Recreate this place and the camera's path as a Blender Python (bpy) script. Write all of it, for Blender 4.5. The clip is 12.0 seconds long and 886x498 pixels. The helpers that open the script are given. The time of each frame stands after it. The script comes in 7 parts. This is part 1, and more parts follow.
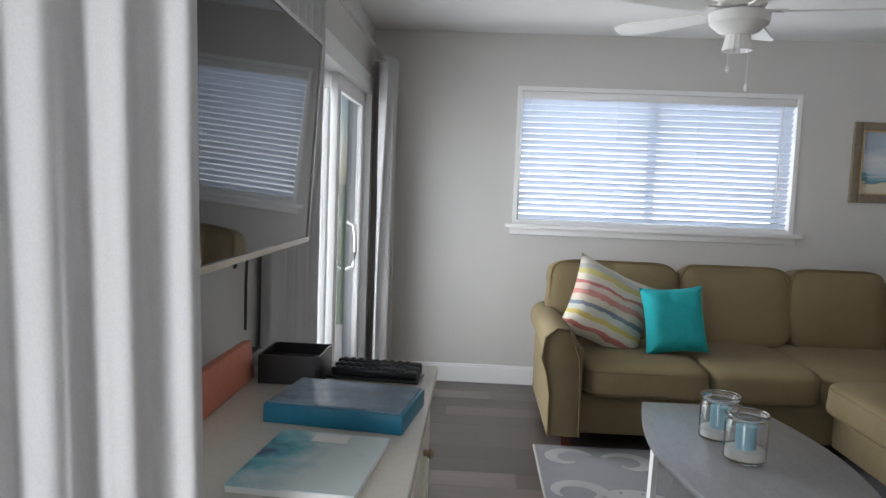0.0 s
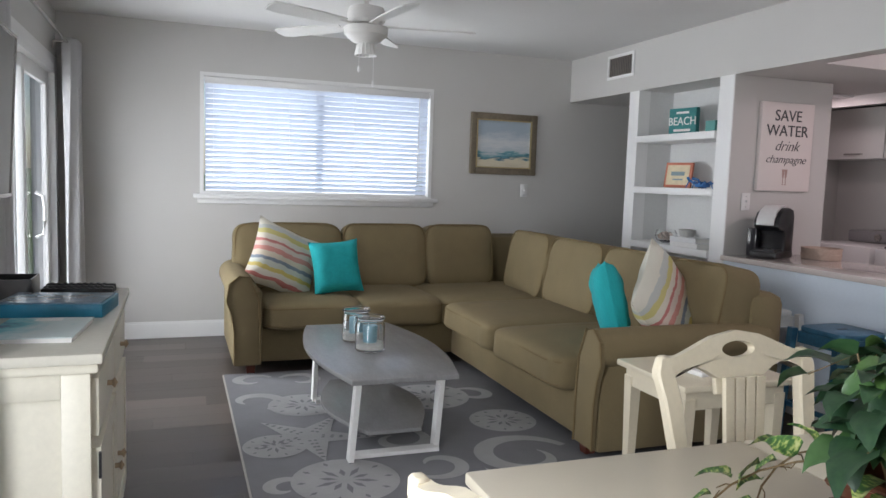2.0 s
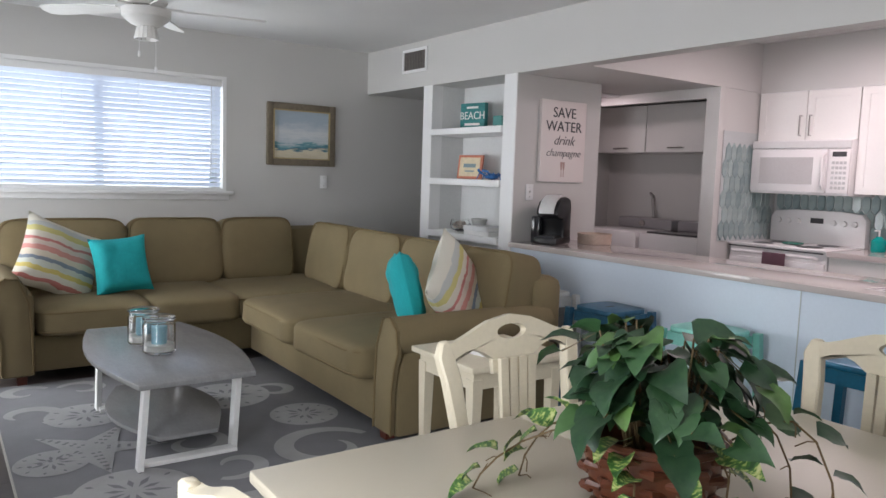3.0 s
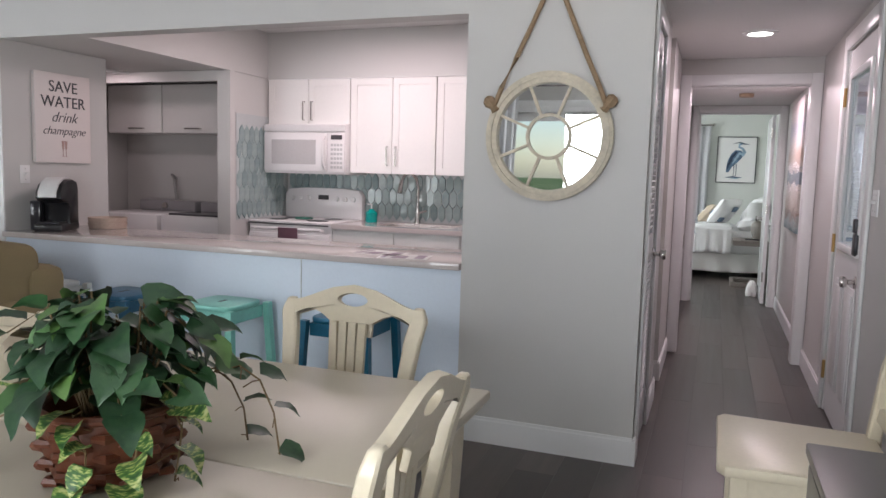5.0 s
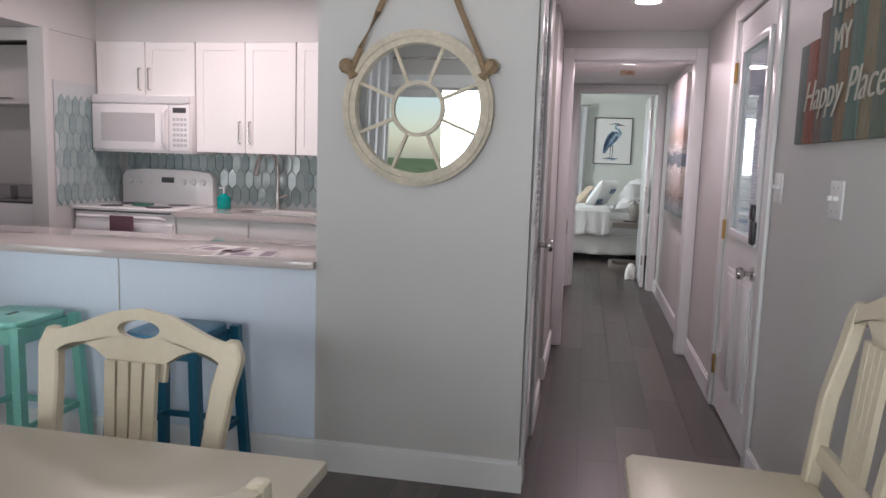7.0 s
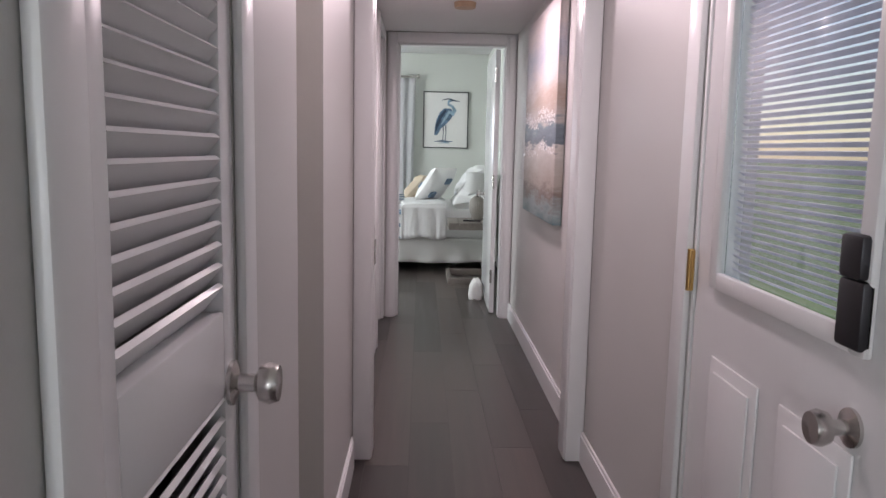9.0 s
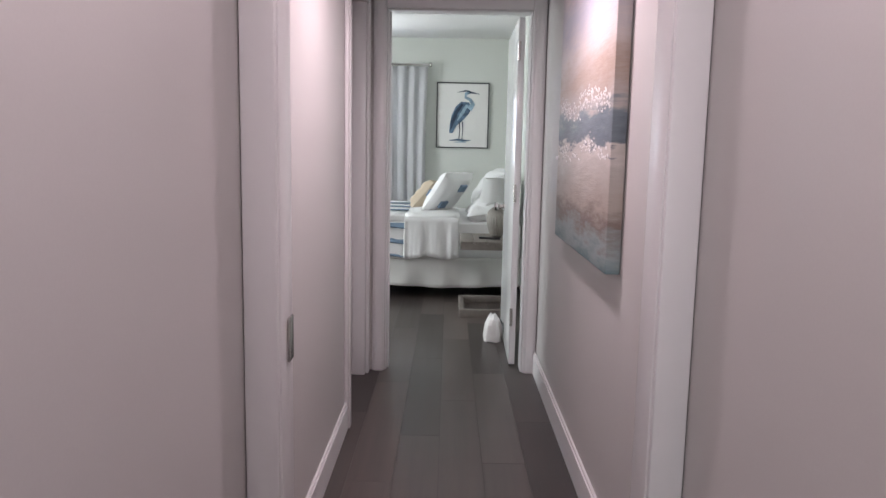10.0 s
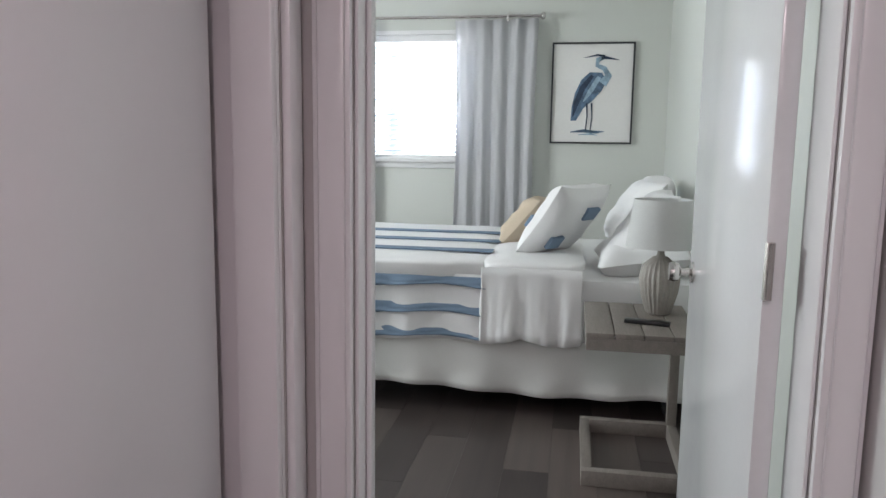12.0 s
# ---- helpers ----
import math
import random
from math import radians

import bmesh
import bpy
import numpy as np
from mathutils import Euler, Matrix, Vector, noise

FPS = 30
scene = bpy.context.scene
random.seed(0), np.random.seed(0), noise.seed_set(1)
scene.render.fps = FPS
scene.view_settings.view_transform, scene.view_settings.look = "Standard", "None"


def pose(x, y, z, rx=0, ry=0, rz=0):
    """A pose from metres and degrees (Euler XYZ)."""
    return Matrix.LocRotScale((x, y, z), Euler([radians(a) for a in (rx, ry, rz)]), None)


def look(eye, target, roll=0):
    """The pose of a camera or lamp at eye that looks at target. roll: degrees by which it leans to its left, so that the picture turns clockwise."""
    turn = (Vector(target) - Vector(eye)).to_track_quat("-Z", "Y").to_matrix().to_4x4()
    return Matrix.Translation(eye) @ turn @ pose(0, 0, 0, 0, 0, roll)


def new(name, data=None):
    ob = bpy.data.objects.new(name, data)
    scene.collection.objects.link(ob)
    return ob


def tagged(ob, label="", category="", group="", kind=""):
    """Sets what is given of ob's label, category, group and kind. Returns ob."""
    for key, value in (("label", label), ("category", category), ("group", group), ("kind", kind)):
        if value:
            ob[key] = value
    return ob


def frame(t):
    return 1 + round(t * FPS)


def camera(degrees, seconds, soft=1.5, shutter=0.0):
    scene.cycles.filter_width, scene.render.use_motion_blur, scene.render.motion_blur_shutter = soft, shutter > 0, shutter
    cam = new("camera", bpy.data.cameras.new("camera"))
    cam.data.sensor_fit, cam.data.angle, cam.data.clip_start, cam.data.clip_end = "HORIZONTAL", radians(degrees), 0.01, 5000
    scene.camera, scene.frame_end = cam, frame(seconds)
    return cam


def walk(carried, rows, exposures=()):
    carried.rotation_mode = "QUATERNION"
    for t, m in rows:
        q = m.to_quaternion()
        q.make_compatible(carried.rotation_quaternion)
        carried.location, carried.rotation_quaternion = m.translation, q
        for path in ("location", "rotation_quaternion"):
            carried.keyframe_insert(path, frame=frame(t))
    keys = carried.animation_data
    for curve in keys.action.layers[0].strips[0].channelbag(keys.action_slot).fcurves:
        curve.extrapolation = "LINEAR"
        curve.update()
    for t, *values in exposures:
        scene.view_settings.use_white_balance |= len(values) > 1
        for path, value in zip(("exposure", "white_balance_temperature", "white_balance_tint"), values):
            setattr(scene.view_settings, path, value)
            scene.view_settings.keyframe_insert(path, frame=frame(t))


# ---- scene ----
cam = camera(62.3, 12.0)
PATH = [
    (0, (0.294, 0.312, 1.383), (0.207, 2.303, 1.213), 2.2),
    (0.5, (0.269, -0.022, 1.385), (0.232, 1.97, 1.21), 2.2),
    (1, (0.356, -0.344, 1.334), (0.452, 1.646, 1.153), 1.9),
    (1.5, (0.389, -0.498, 1.3), (0.805, 1.449, 1.113), 2.0),
    (2, (0.373, -0.65, 1.32), (1.056, 1.22, 1.131), 1.9),
    (2.5, (0.365, -0.659, 1.321), (1.247, 1.126, 1.127), 1.9),
    (3, (0.408, -0.701, 1.335), (1.553, 0.927, 1.136), 1.9),
    (3.5, (0.38, -0.706, 1.321), (1.815, 0.673, 1.123), 2.2),
    (3.7, (0.399, -0.714, 1.319), (1.925, 0.563, 1.12), 2.2),
    (5.3, (0.446, -0.94, 1.313), (2.352, -0.37, 1.108), 1.8),
    (5.5, (0.436, -0.961, 1.295), (2.359, -0.449, 1.087), 2.0),
    (6, (0.476, -0.923, 1.296), (2.402, -0.43, 1.079), 2.0),
    (6.5, (0.66, -0.928, 1.326), (2.572, -0.388, 1.089), 1.8),
    (7, (1.02, -0.81, 1.315), (2.968, -0.433, 1.067), 1.8),
    (7.5, (1.517, -0.791, 1.294), (3.491, -0.599, 1.041), 2.0),
    (7.7, (1.738, -0.789, 1.314), (3.715, -0.635, 1.053), 1.7),
    (9.3, (3.766, -0.912, 1.259), (5.747, -0.986, 0.993), 1.2),
    (9.5, (4.032, -0.948, 1.272), (6.012, -1.02, 1.006), 1.2),
    (10, (4.728, -1.029, 1.275), (6.709, -1.017, 1.005), 1.1),
    (10.5, (5.462, -1.072, 1.28), (7.438, -0.943, 1.005), 0.9),
    (11, (6.2, -1.086, 1.274), (8.173, -0.9, 1.0), 0.8),
    (11.5, (6.942, -1.113, 1.26), (8.911, -0.899, 0.985), 0.6),
    (12, (7.587, -1.063, 1.24), (9.538, -0.719, 0.968), 0.8),
]
walk(cam, [(t, look(eye, target, roll)) for t, eye, target, roll in PATH],
     [(0, 0.0), (1.0, 0.0), (2.0, 0.15), (3.5, 0.22), (5.5, 0.18), (7.7, 0.12), (9.5, 0.2), (10.5, 0.2), (11.3, 0.04), (12, 0.06)])

# ---- light ----
world = bpy.data.worlds.new("sky")
scene.world = world
world.use_nodes = True
wn = world.node_tree.nodes
sky = wn.new("ShaderNodeTexSky")
sky.sky_type, sky.sun_disc = "NISHITA", False
sky.sun_elevation, sky.sun_rotation = radians(42), radians(75)
wn["Background"].inputs["Strength"].default_value = 0.12
world.node_tree.links.new(sky.outputs[0], wn["Background"].inputs["Color"])
sun = new("sun", bpy.data.lights.new("sun", "SUN"))
sun.data.energy, sun.data.angle, sun.data.color = 3.0, radians(0.5), (1, 0.95, 0.88)
sun.matrix_world = look((33, 6, 24), (11, 0, 0))


def area_lamp(name, eye, target, w, h, watts, colour, spread=180):
    ob = new(name, bpy.data.lights.new(name, "AREA"))
    ob.data.shape, ob.data.size, ob.data.size_y = "RECTANGLE", w, h
    ob.data.energy, ob.data.color, ob.data.spread = watts, colour, radians(spread)
    ob.matrix_world = look(eye, target)
    return ob


DAY, WARM = (0.93, 0.955, 1.0), (1.0, 0.81, 0.85)
area_lamp("daylight_patio", (-0.44, 0.05, 1.1), (3, 0.05, 1.0), 1.1, 1.7, 56, DAY, 174)
area_lamp("daylight_slider", (-0.75, 4.3, 1.25), (3, 3.9, 0.9), 1.6, 1.8, 38, DAY, 140)
area_lamp("daylight_north_window", (1.5, 5.66, 1.62), (1.5, 0, 1.3), 1.8, 0.9, 16, DAY)
area_lamp("daylight_south_window", (1.95, -1.73, 1.6), (1.95, 3, 1.3), 1.0, 0.85, 27, (1.0, 0.96, 0.90))
area_lamp("daylight_bedroom_window", (13.5, 0.35, 1.65), (9, -0.2, 0.8), 1.0, 0.95, 60, (0.93, 0.97, 1.0))
# added fill from the bedroom's unseen side, not a known window
area_lamp("bedroom_side_fill", (10.6, 2.7, 1.6), (10.9, -1.0, 0.6), 1.4, 1.2, 92, (0.93, 0.98, 1.0))
area_lamp("kitchen_light", (4.95, 1.5, 2.40), (4.95, 1.5, 0), 0.3, 0.9, 20, WARM)
# added fill that brightens the laundry alcove, which has no lamp of its own
area_lamp("laundry_fill", (5.05, 3.75, 2.05), (5.3, 3.7, 0), 0.5, 0.1, 2.5, WARM)
for lx in (5.28, 7.13):
    spot = new("hall_light", bpy.data.lights.new("hall_light", "AREA"))
    spot.data.shape, spot.data.size, spot.data.energy, spot.data.color = "DISK", 0.13, 7 if lx < 6 else 13, (1.0, 0.79, 0.87)
    spot.matrix_world = look((lx, -1.08, 2.17 if lx < 6 else 2.075), (lx, -1.08, 0))


# ---- materials ----
def rgb(c):
    return (*c, 1.0) if len(c) == 3 else c


class Mat:
    """A small wrapper round a node tree with a Principled shader."""

    def __init__(self, name, rough=0.5, metal=0.0):
        self.m = bpy.data.materials.new(name)
        self.m.use_nodes = True
        self.n, self.l = self.m.node_tree.nodes, self.m.node_tree.links
        self.p = self.n["Principled BSDF"]
        self.p.inputs["Roughness"].default_value, self.p.inputs["Metallic"].default_value = rough, metal

    def coords(self, scale=(1, 1, 1), kind="Object"):
        tc, mp = self.n.new("ShaderNodeTexCoord"), self.n.new("ShaderNodeMapping")
        mp.inputs["Scale"].default_value = scale
        self.l.new(tc.outputs[kind], mp.inputs["Vector"])
        return mp.outputs[0]

    def noise(self, vec, scale, detail=4, rough=0.6):
        t = self.n.new("ShaderNodeTexNoise")
        t.inputs["Scale"].default_value, t.inputs["Detail"].default_value, t.inputs["Roughness"].default_value = scale, detail, rough
        self.l.new(vec, t.inputs["Vector"])
        return t.outputs["Fac"]

    def ramp(self, fac, stops, constant=False):
        r = self.n.new("ShaderNodeValToRGB")
        e = r.color_ramp.elements
        while len(e) < len(stops):
            e.new(0.5)
        for k, (pos, c) in zip(e, stops):
            k.position, k.color = pos, rgb(c)
        if constant:
            r.color_ramp.interpolation = "CONSTANT"
        self.l.new(fac, r.inputs[0])
        return r.outputs[0]

    def mix(self, fac, a, b, mode="MIX"):
        x = self.n.new("ShaderNodeMix")
        x.data_type, x.blend_type = "RGBA", mode
        for sock, v in ((x.inputs[0], fac), (x.inputs[6], a), (x.inputs[7], b)):
            if isinstance(v, bpy.types.NodeSocket):
                self.l.new(v, sock)
            else:
                sock.default_value = rgb(v) if isinstance(v, tuple) else v
        return x.outputs[2]

    def colour(self, v):
        if isinstance(v, tuple):
            self.p.inputs["Base Color"].default_value = rgb(v)
        else:
            self.l.new(v, self.p.inputs["Base Color"])

    def bump(self, fac, strength=0.2, dist=0.002):
        b = self.n.new("ShaderNodeBump")
        b.inputs["Strength"].default_value, b.inputs["Distance"].default_value = strength, dist
        self.l.new(fac, b.inputs["Height"])
        self.l.new(b.outputs[0], self.p.inputs["Normal"])

    def gloss(self, fac, lo, hi):
        self.l.new(self.ramp(fac, [(0.3, (lo,) * 3), (0.7, (hi,) * 3)]), self.p.inputs["Roughness"])


def shade(c, k):
    return tuple(min(1.0, v * k) for v in c)


def surface(name, c, rough=0.5, grain=60, wear=2.5, amount=0.06, bump=0.1, metal=0.0, stretch=(1, 1, 1), coat=0.0):
    """A surface with variation at two scales, and a fine relief."""
    m = Mat(name, rough, metal)
    v = m.coords(stretch)
    big, fine = m.noise(v, wear), m.noise(v, grain, 3)
    m.colour(m.mix(0.5, m.ramp(big, [(0.3, shade(c, 1 - amount)), (0.7, shade(c, 1 + amount))]),
                   m.ramp(fine, [(0.3, shade(c, 1 - amount)), (0.7, shade(c, 1 + amount))])))
    if bump:
        m.gloss(big, max(0.03, rough - 0.02), min(1, rough + 0.02))
    if bump:
        m.bump(fine, bump)
    m.p.inputs["Coat Weight"].default_value = coat
    return m.m


def wood_planks(name, island):
    m = Mat(name, 0.42)
    v = m.coords((0.45, 11, 11))
    src = m.n.new("ShaderNodeNewGeometry" if island else "ShaderNodeObjectInfo")
    rnd = src.outputs["Random Per Island" if island else "Random"]
    base = m.ramp(rnd, [(0, (0.046, 0.037, 0.035)), (0.4, (0.066, 0.054, 0.050)), (0.75, (0.090, 0.074, 0.068)), (1, (0.125, 0.102, 0.092))])
    add = m.n.new("ShaderNodeVectorMath")
    m.l.new(v, add.inputs[0])
    cmb = m.n.new("ShaderNodeMath")
    cmb.operation = "MULTIPLY"
    m.l.new(rnd, cmb.inputs[0])
    cmb.inputs[1].default_value = 37.0
    m.l.new(cmb.outputs[0], add.inputs[1])
    g = m.noise(add.outputs[0], 2.2, 2, 0.45)
    f = m.noise(add.outputs[0], 9, 1, 0.4)
    m.colour(m.mix(0.8, base, m.mix(0.35, m.ramp(g, [(0.3, (0.66, 0.66, 0.66)), (0.7, (1.26, 1.24, 1.22))]), m.ramp(f, [(0.25, (0.85, 0.85, 0.85)), (0.75, (1.10, 1.10, 1.10))])), "MULTIPLY"))
    m.gloss(g, 0.30, 0.36)
    m.bump(f, 0.02)
    return m.m


def striped(name, stops, scale, wobble, rough=0.9):
    """Woven cloth with coloured stripes along one axis."""
    m = Mat(name, rough)
    v = m.coords()
    sep = m.n.new("ShaderNodeSeparateXYZ")
    m.l.new(v, sep.inputs[0])
    w = m.noise(v, 9, 3)
    a = m.n.new("ShaderNodeMath")
    a.operation = "MULTIPLY_ADD"
    m.l.new(w, a.inputs[0])
    a.inputs[1].default_value = wobble
    m.l.new(sep.outputs[1], a.inputs[2])
    b = m.n.new("ShaderNodeMath")
    b.operation = "MULTIPLY_ADD"
    m.l.new(a.outputs[0], b.inputs[0])
    b.inputs[1].default_value, b.inputs[2].default_value = scale, 0.5
    c = m.ramp(b.outputs[0], stops, True)
    t = m.noise(v, 420, 2)
    m.colour(m.mix(0.35, c, m.ramp(t, [(0.3, (0.55, 0.55, 0.55)), (0.7, (1, 1, 1))]), "MULTIPLY"))
    m.bump(t, 0.35)
    return m.m


def translucent(name, c, amount, rough=0.7, weave=300):
    m = Mat(name, rough)
    v = m.coords()
    f = m.noise(v, weave, 2)
    col = m.ramp(f, [(0.3, shade(c, 0.92)), (0.7, c)])
    m.colour(col)
    m.bump(f, 0.15)
    tr, mx = m.n.new("ShaderNodeBsdfTranslucent"), m.n.new("ShaderNodeMixShader")
    m.l.new(col, tr.inputs[0])
    mx.inputs[0].default_value = amount
    m.l.new(m.p.outputs[0], mx.inputs[1])
    m.l.new(tr.outputs[0], mx.inputs[2])
    m.l.new(mx.outputs[0], m.n["Material Output"].inputs[0])
    return m.m


def glass(name, c=(1, 1, 1), rough=0.0):
    m = Mat(name, rough)
    m.colour(c)
    m.p.inputs["Transmission Weight"].default_value, m.p.inputs["IOR"].default_value = 1.0, 1.45
    return m.m


def glow(name, c, strength):
    m = Mat(name)
    m.colour((0.9, 0.9, 0.9))
    m.p.inputs["Emission Color"].default_value, m.p.inputs["Emission Strength"].default_value = rgb(c), strength
    return m.m


WALL = surface("wall_paint", (0.57, 0.56, 0.545), 0.48, 180, 1.2, 0.025, 0.06)
CEIL = surface("ceiling_paint", (0.74, 0.735, 0.73), 0.8, 90, 2, 0.03, 0.5)
TRIM = surface("white_trim", (0.80, 0.80, 0.80), 0.3, 50, 2, 0.010, 0.0)
DOORW = surface("white_door_paint", (0.78, 0.78, 0.785), 0.27, 60, 2, 0.010, 0.0)
# the bar paint's colour also holds the bluish patio daylight that falls on it
BARW = surface("bar_panel_daylit_paint", (0.72, 0.80, 0.90), 0.42, 60, 1.5, 0.03, 0.05)
PLANK, PLANK_J = wood_planks("vinyl_plank", False), wood_planks("vinyl_plank_field", True)
SEAM = surface("floor_seam", (0.03, 0.028, 0.027), 0.7)
SOFA = surface("olive_microfibre", (0.195, 0.152, 0.080), 0.92, 240, 5, 0.13, 0.25)
PIPING = surface("olive_piping", (0.165, 0.12, 0.055), 0.9, 200)
CREAM = surface("cream_painted_wood", (0.66, 0.59, 0.45), 0.33, 70, 4, 0.06, 0.08)
CREAMTOP = surface("cream_tabletop", (0.50, 0.45, 0.36), 0.36, 60, 3, 0.02, 0.01, stretch=(1, 4, 1))
WORN = surface("worn_edge_wood", (0.36, 0.27, 0.17), 0.5)
DRESSER = surface("cream_dresser_paint", (0.68, 0.65, 0.55), 0.4, 60, 4, 0.06, 0.08)
BLACK = surface("black_plastic", (0.012, 0.012, 0.014), 0.3, 90, 4, 0.1, 0.03)
SCREEN = surface("tv_screen", (0.006, 0.006, 0.007), 0.03, 90, 4, 0.02, 0.0)
STEEL = surface("brushed_nickel", (0.56, 0.54, 0.52), 0.25, 80, 4, 0.05, 0.03, 1.0)
DARKMETAL = surface("dark_metal", (0.05, 0.05, 0.055), 0.4, 80, 4, 0.05, 0.03, 0.8)
BRASS = surface("aged_brass", (0.42, 0.27, 0.10), 0.35, 60, 5, 0.15, 0.1, 1.0)
GREYTOP = surface("weathered_grey_tabletop", (0.25, 0.25, 0.255), 0.24, 30, 5, 0.11, 0.05, stretch=(4, 1, 1))
WHITEMET = surface("white_metal", (0.80, 0.80, 0.79), 0.35)
RUG = surface("grey_rug_pile", (0.20, 0.20, 0.215), 0.95, 300, 6, 0.12, 0.6)
RUGLIGHT = surface("pale_rug_pile", (0.37, 0.37, 0.375), 0.95, 260, 6, 0.15, 0.6)
TEAL = surface("teal_knit", (0.012, 0.36, 0.38), 0.9, 40, 5, 0.12, 0.6, stretch=(1, 6, 1))
BASKET = surface("brown_wicker", (0.10, 0.030, 0.014), 0.38, 60, 8, 0.35, 0.4)
STEM = surface("vine_stem", (0.13, 0.085, 0.035), 0.7)
QUARTZ = surface("pinkish_quartz", (0.58, 0.52, 0.50), 0.05, 160, 4, 0.05, 0.0)
CABINET = surface("white_cabinet", (0.80, 0.785, 0.765), 0.36, 50, 2, 0.02, 0.02)
APPL = surface("white_enamel", (0.82, 0.80, 0.80), 0.22, 60, 3, 0.015, 0.0)
TEALMET = surface("mint_metal", (0.22, 0.55, 0.47), 0.38, 60, 6, 0.12, 0.05, 0.2)
BLUEMET = surface("worn_blue_metal", (0.035, 0.12, 0.20), 0.42, 50, 7, 0.35, 0.08, 0.3)
ROPE = surface("jute_rope", (0.30, 0.21, 0.13), 0.95, 160, 20, 0.3, 0.8)
MFRAME = surface("whitewashed_wood", (0.60, 0.54, 0.43), 0.65, 50, 9, 0.22, 0.4)
MIRROR = Mat("mirror_glass", 0.01, 1.0)
MIRROR.colour((0.85, 0.87, 0.87))
MIRROR = MIRROR.m
PANE = glass("window_pane")
JAR = glass("clear_jar", (0.97, 0.98, 0.98))
TEALGLASS = glass("teal_glass", (0.02, 0.55, 0.5))
SAND = surface("white_sand", (0.80, 0.79, 0.76), 0.95, 300, 10, 0.1, 0.8)
CANDLE = surface("pale_blue_wax", (0.30, 0.55, 0.66), 0.5, 60, 4, 0.06, 0.05)
SHEER = translucent("white_curtain_cloth", (0.70, 0.70, 0.71), 0.22)
BLIND = translucent("blind_slat", (0.80, 0.85, 0.93), 0.45, 0.4, 40)
LINEN = surface("white_linen", (0.80, 0.80, 0.80), 0.9, 200, 5, 0.04, 0.3)
SKIRT = surface("pale_grey_bed_skirt", (0.66, 0.66, 0.64), 0.9, 200, 5, 0.05, 0.3)
TAN = surface("tan_cushion", (0.55, 0.46, 0.35), 0.9, 220, 6, 0.08, 0.4)
GREYWOOD = surface("grey_washed_wood", (0.22, 0.195, 0.175), 0.6, 30, 5, 0.2, 0.2, stretch=(1, 8, 8))
CERAMIC = surface("grey_ceramic", (0.33, 0.31, 0.28), 0.5, 60, 6, 0.15, 0.2)
SHADEM = translucent("lampshade_linen", (0.78, 0.79, 0.78), 0.3)
CONSOLE = surface("dark_grey_lacquer", (0.085, 0.085, 0.08), 0.3, 60, 3, 0.06, 0.02)
CARVED = surface("grey_brown_carved_wood", (0.10, 0.088, 0.078), 0.5, 40, 7, 0.2, 0.1)
PINKBOX = surface("coral_painted_board", (0.56, 0.19, 0.12), 0.6, 50, 5, 0.12, 0.1)
BLUEBOX = surface("blue_cardboard", (0.015, 0.17, 0.28), 0.35, 60, 4, 0.08, 0.03)
WHITEP = surface("white_card", (0.78, 0.77, 0.75), 0.6, 60, 4, 0.03, 0.02)
SIGNP = surface("blush_canvas", (0.74, 0.68, 0.66), 0.7, 200, 4, 0.03, 0.2)
INK = surface("dark_ink", (0.06, 0.06, 0.065), 0.6)
INKL = surface("cream_lettering", (0.50, 0.47, 0.40), 0.6)
LAMPGLOW = glow("recessed_light_lens", (1.0, 0.95, 0.93), 9)
FANGLOW = surface("frosted_fan_glass", (0.78, 0.77, 0.75), 0.35)
FANW = surface("white_fan_blade", (0.70, 0.69, 0.67), 0.4, 30, 3, 0.04, 0.04)
FRAMEB = surface("bronze_wood_frame", (0.19, 0.155, 0.11), 0.4, 50, 10, 0.25, 0.3)
FRAMEK = surface("black_frame", (0.015, 0.017, 0.022), 0.35)
GROUT = surface("pale_grout", (0.50, 0.53, 0.53), 0.7)
CONCRETE = surface("patio_concrete", (0.45, 0.44, 0.42), 0.85, 60, 3, 0.12, 0.4)
GRASS = surface("lawn", (0.07, 0.12, 0.03), 0.9, 40, 2, 0.3, 0.6)
BARK = surface("palm_bark", (0.16, 0.12, 0.09), 0.9, 20, 4, 0.25, 0.8)
FROND = translucent("palm_frond", (0.13, 0.26, 0.05), 0.35, 0.5, 30)


def tile_material():
    m = Mat("sea_green_glass_tile", 0.08)
    rnd = m.n.new("ShaderNodeObjectInfo").outputs["Random"]
    f = m.noise(m.coords(), 14, 3)
    m.colour(m.mix(0.4, m.ramp(rnd, [(0, (0.20, 0.28, 0.28)), (0.5, (0.30, 0.38, 0.37)), (1, (0.42, 0.50, 0.49))]),
                   m.ramp(f, [(0.3, (0.22, 0.30, 0.31)), (0.7, (0.42, 0.49, 0.48))])))
    m.bump(f, 0.5, 0.006)
    return m.m


def leaf_material():
    m = Mat("ivy_leaf", 0.42)
    rnd = m.n.new("ShaderNodeObjectInfo").outputs["Random"]
    f = m.noise(m.coords(), 55, 4)
    base = m.ramp(rnd, [(0, (0.008, 0.030, 0.014)), (0.5, (0.013, 0.045, 0.020)), (0.86, (0.026, 0.085, 0.025)), (1, (0.12, 0.23, 0.05))])
    m.colour(m.mix(0.35, base, m.ramp(f, [(0.35, (0.010, 0.034, 0.016)), (0.75, (0.065, 0.13, 0.045))])))
    m.bump(f, 0.2)
    return m.m


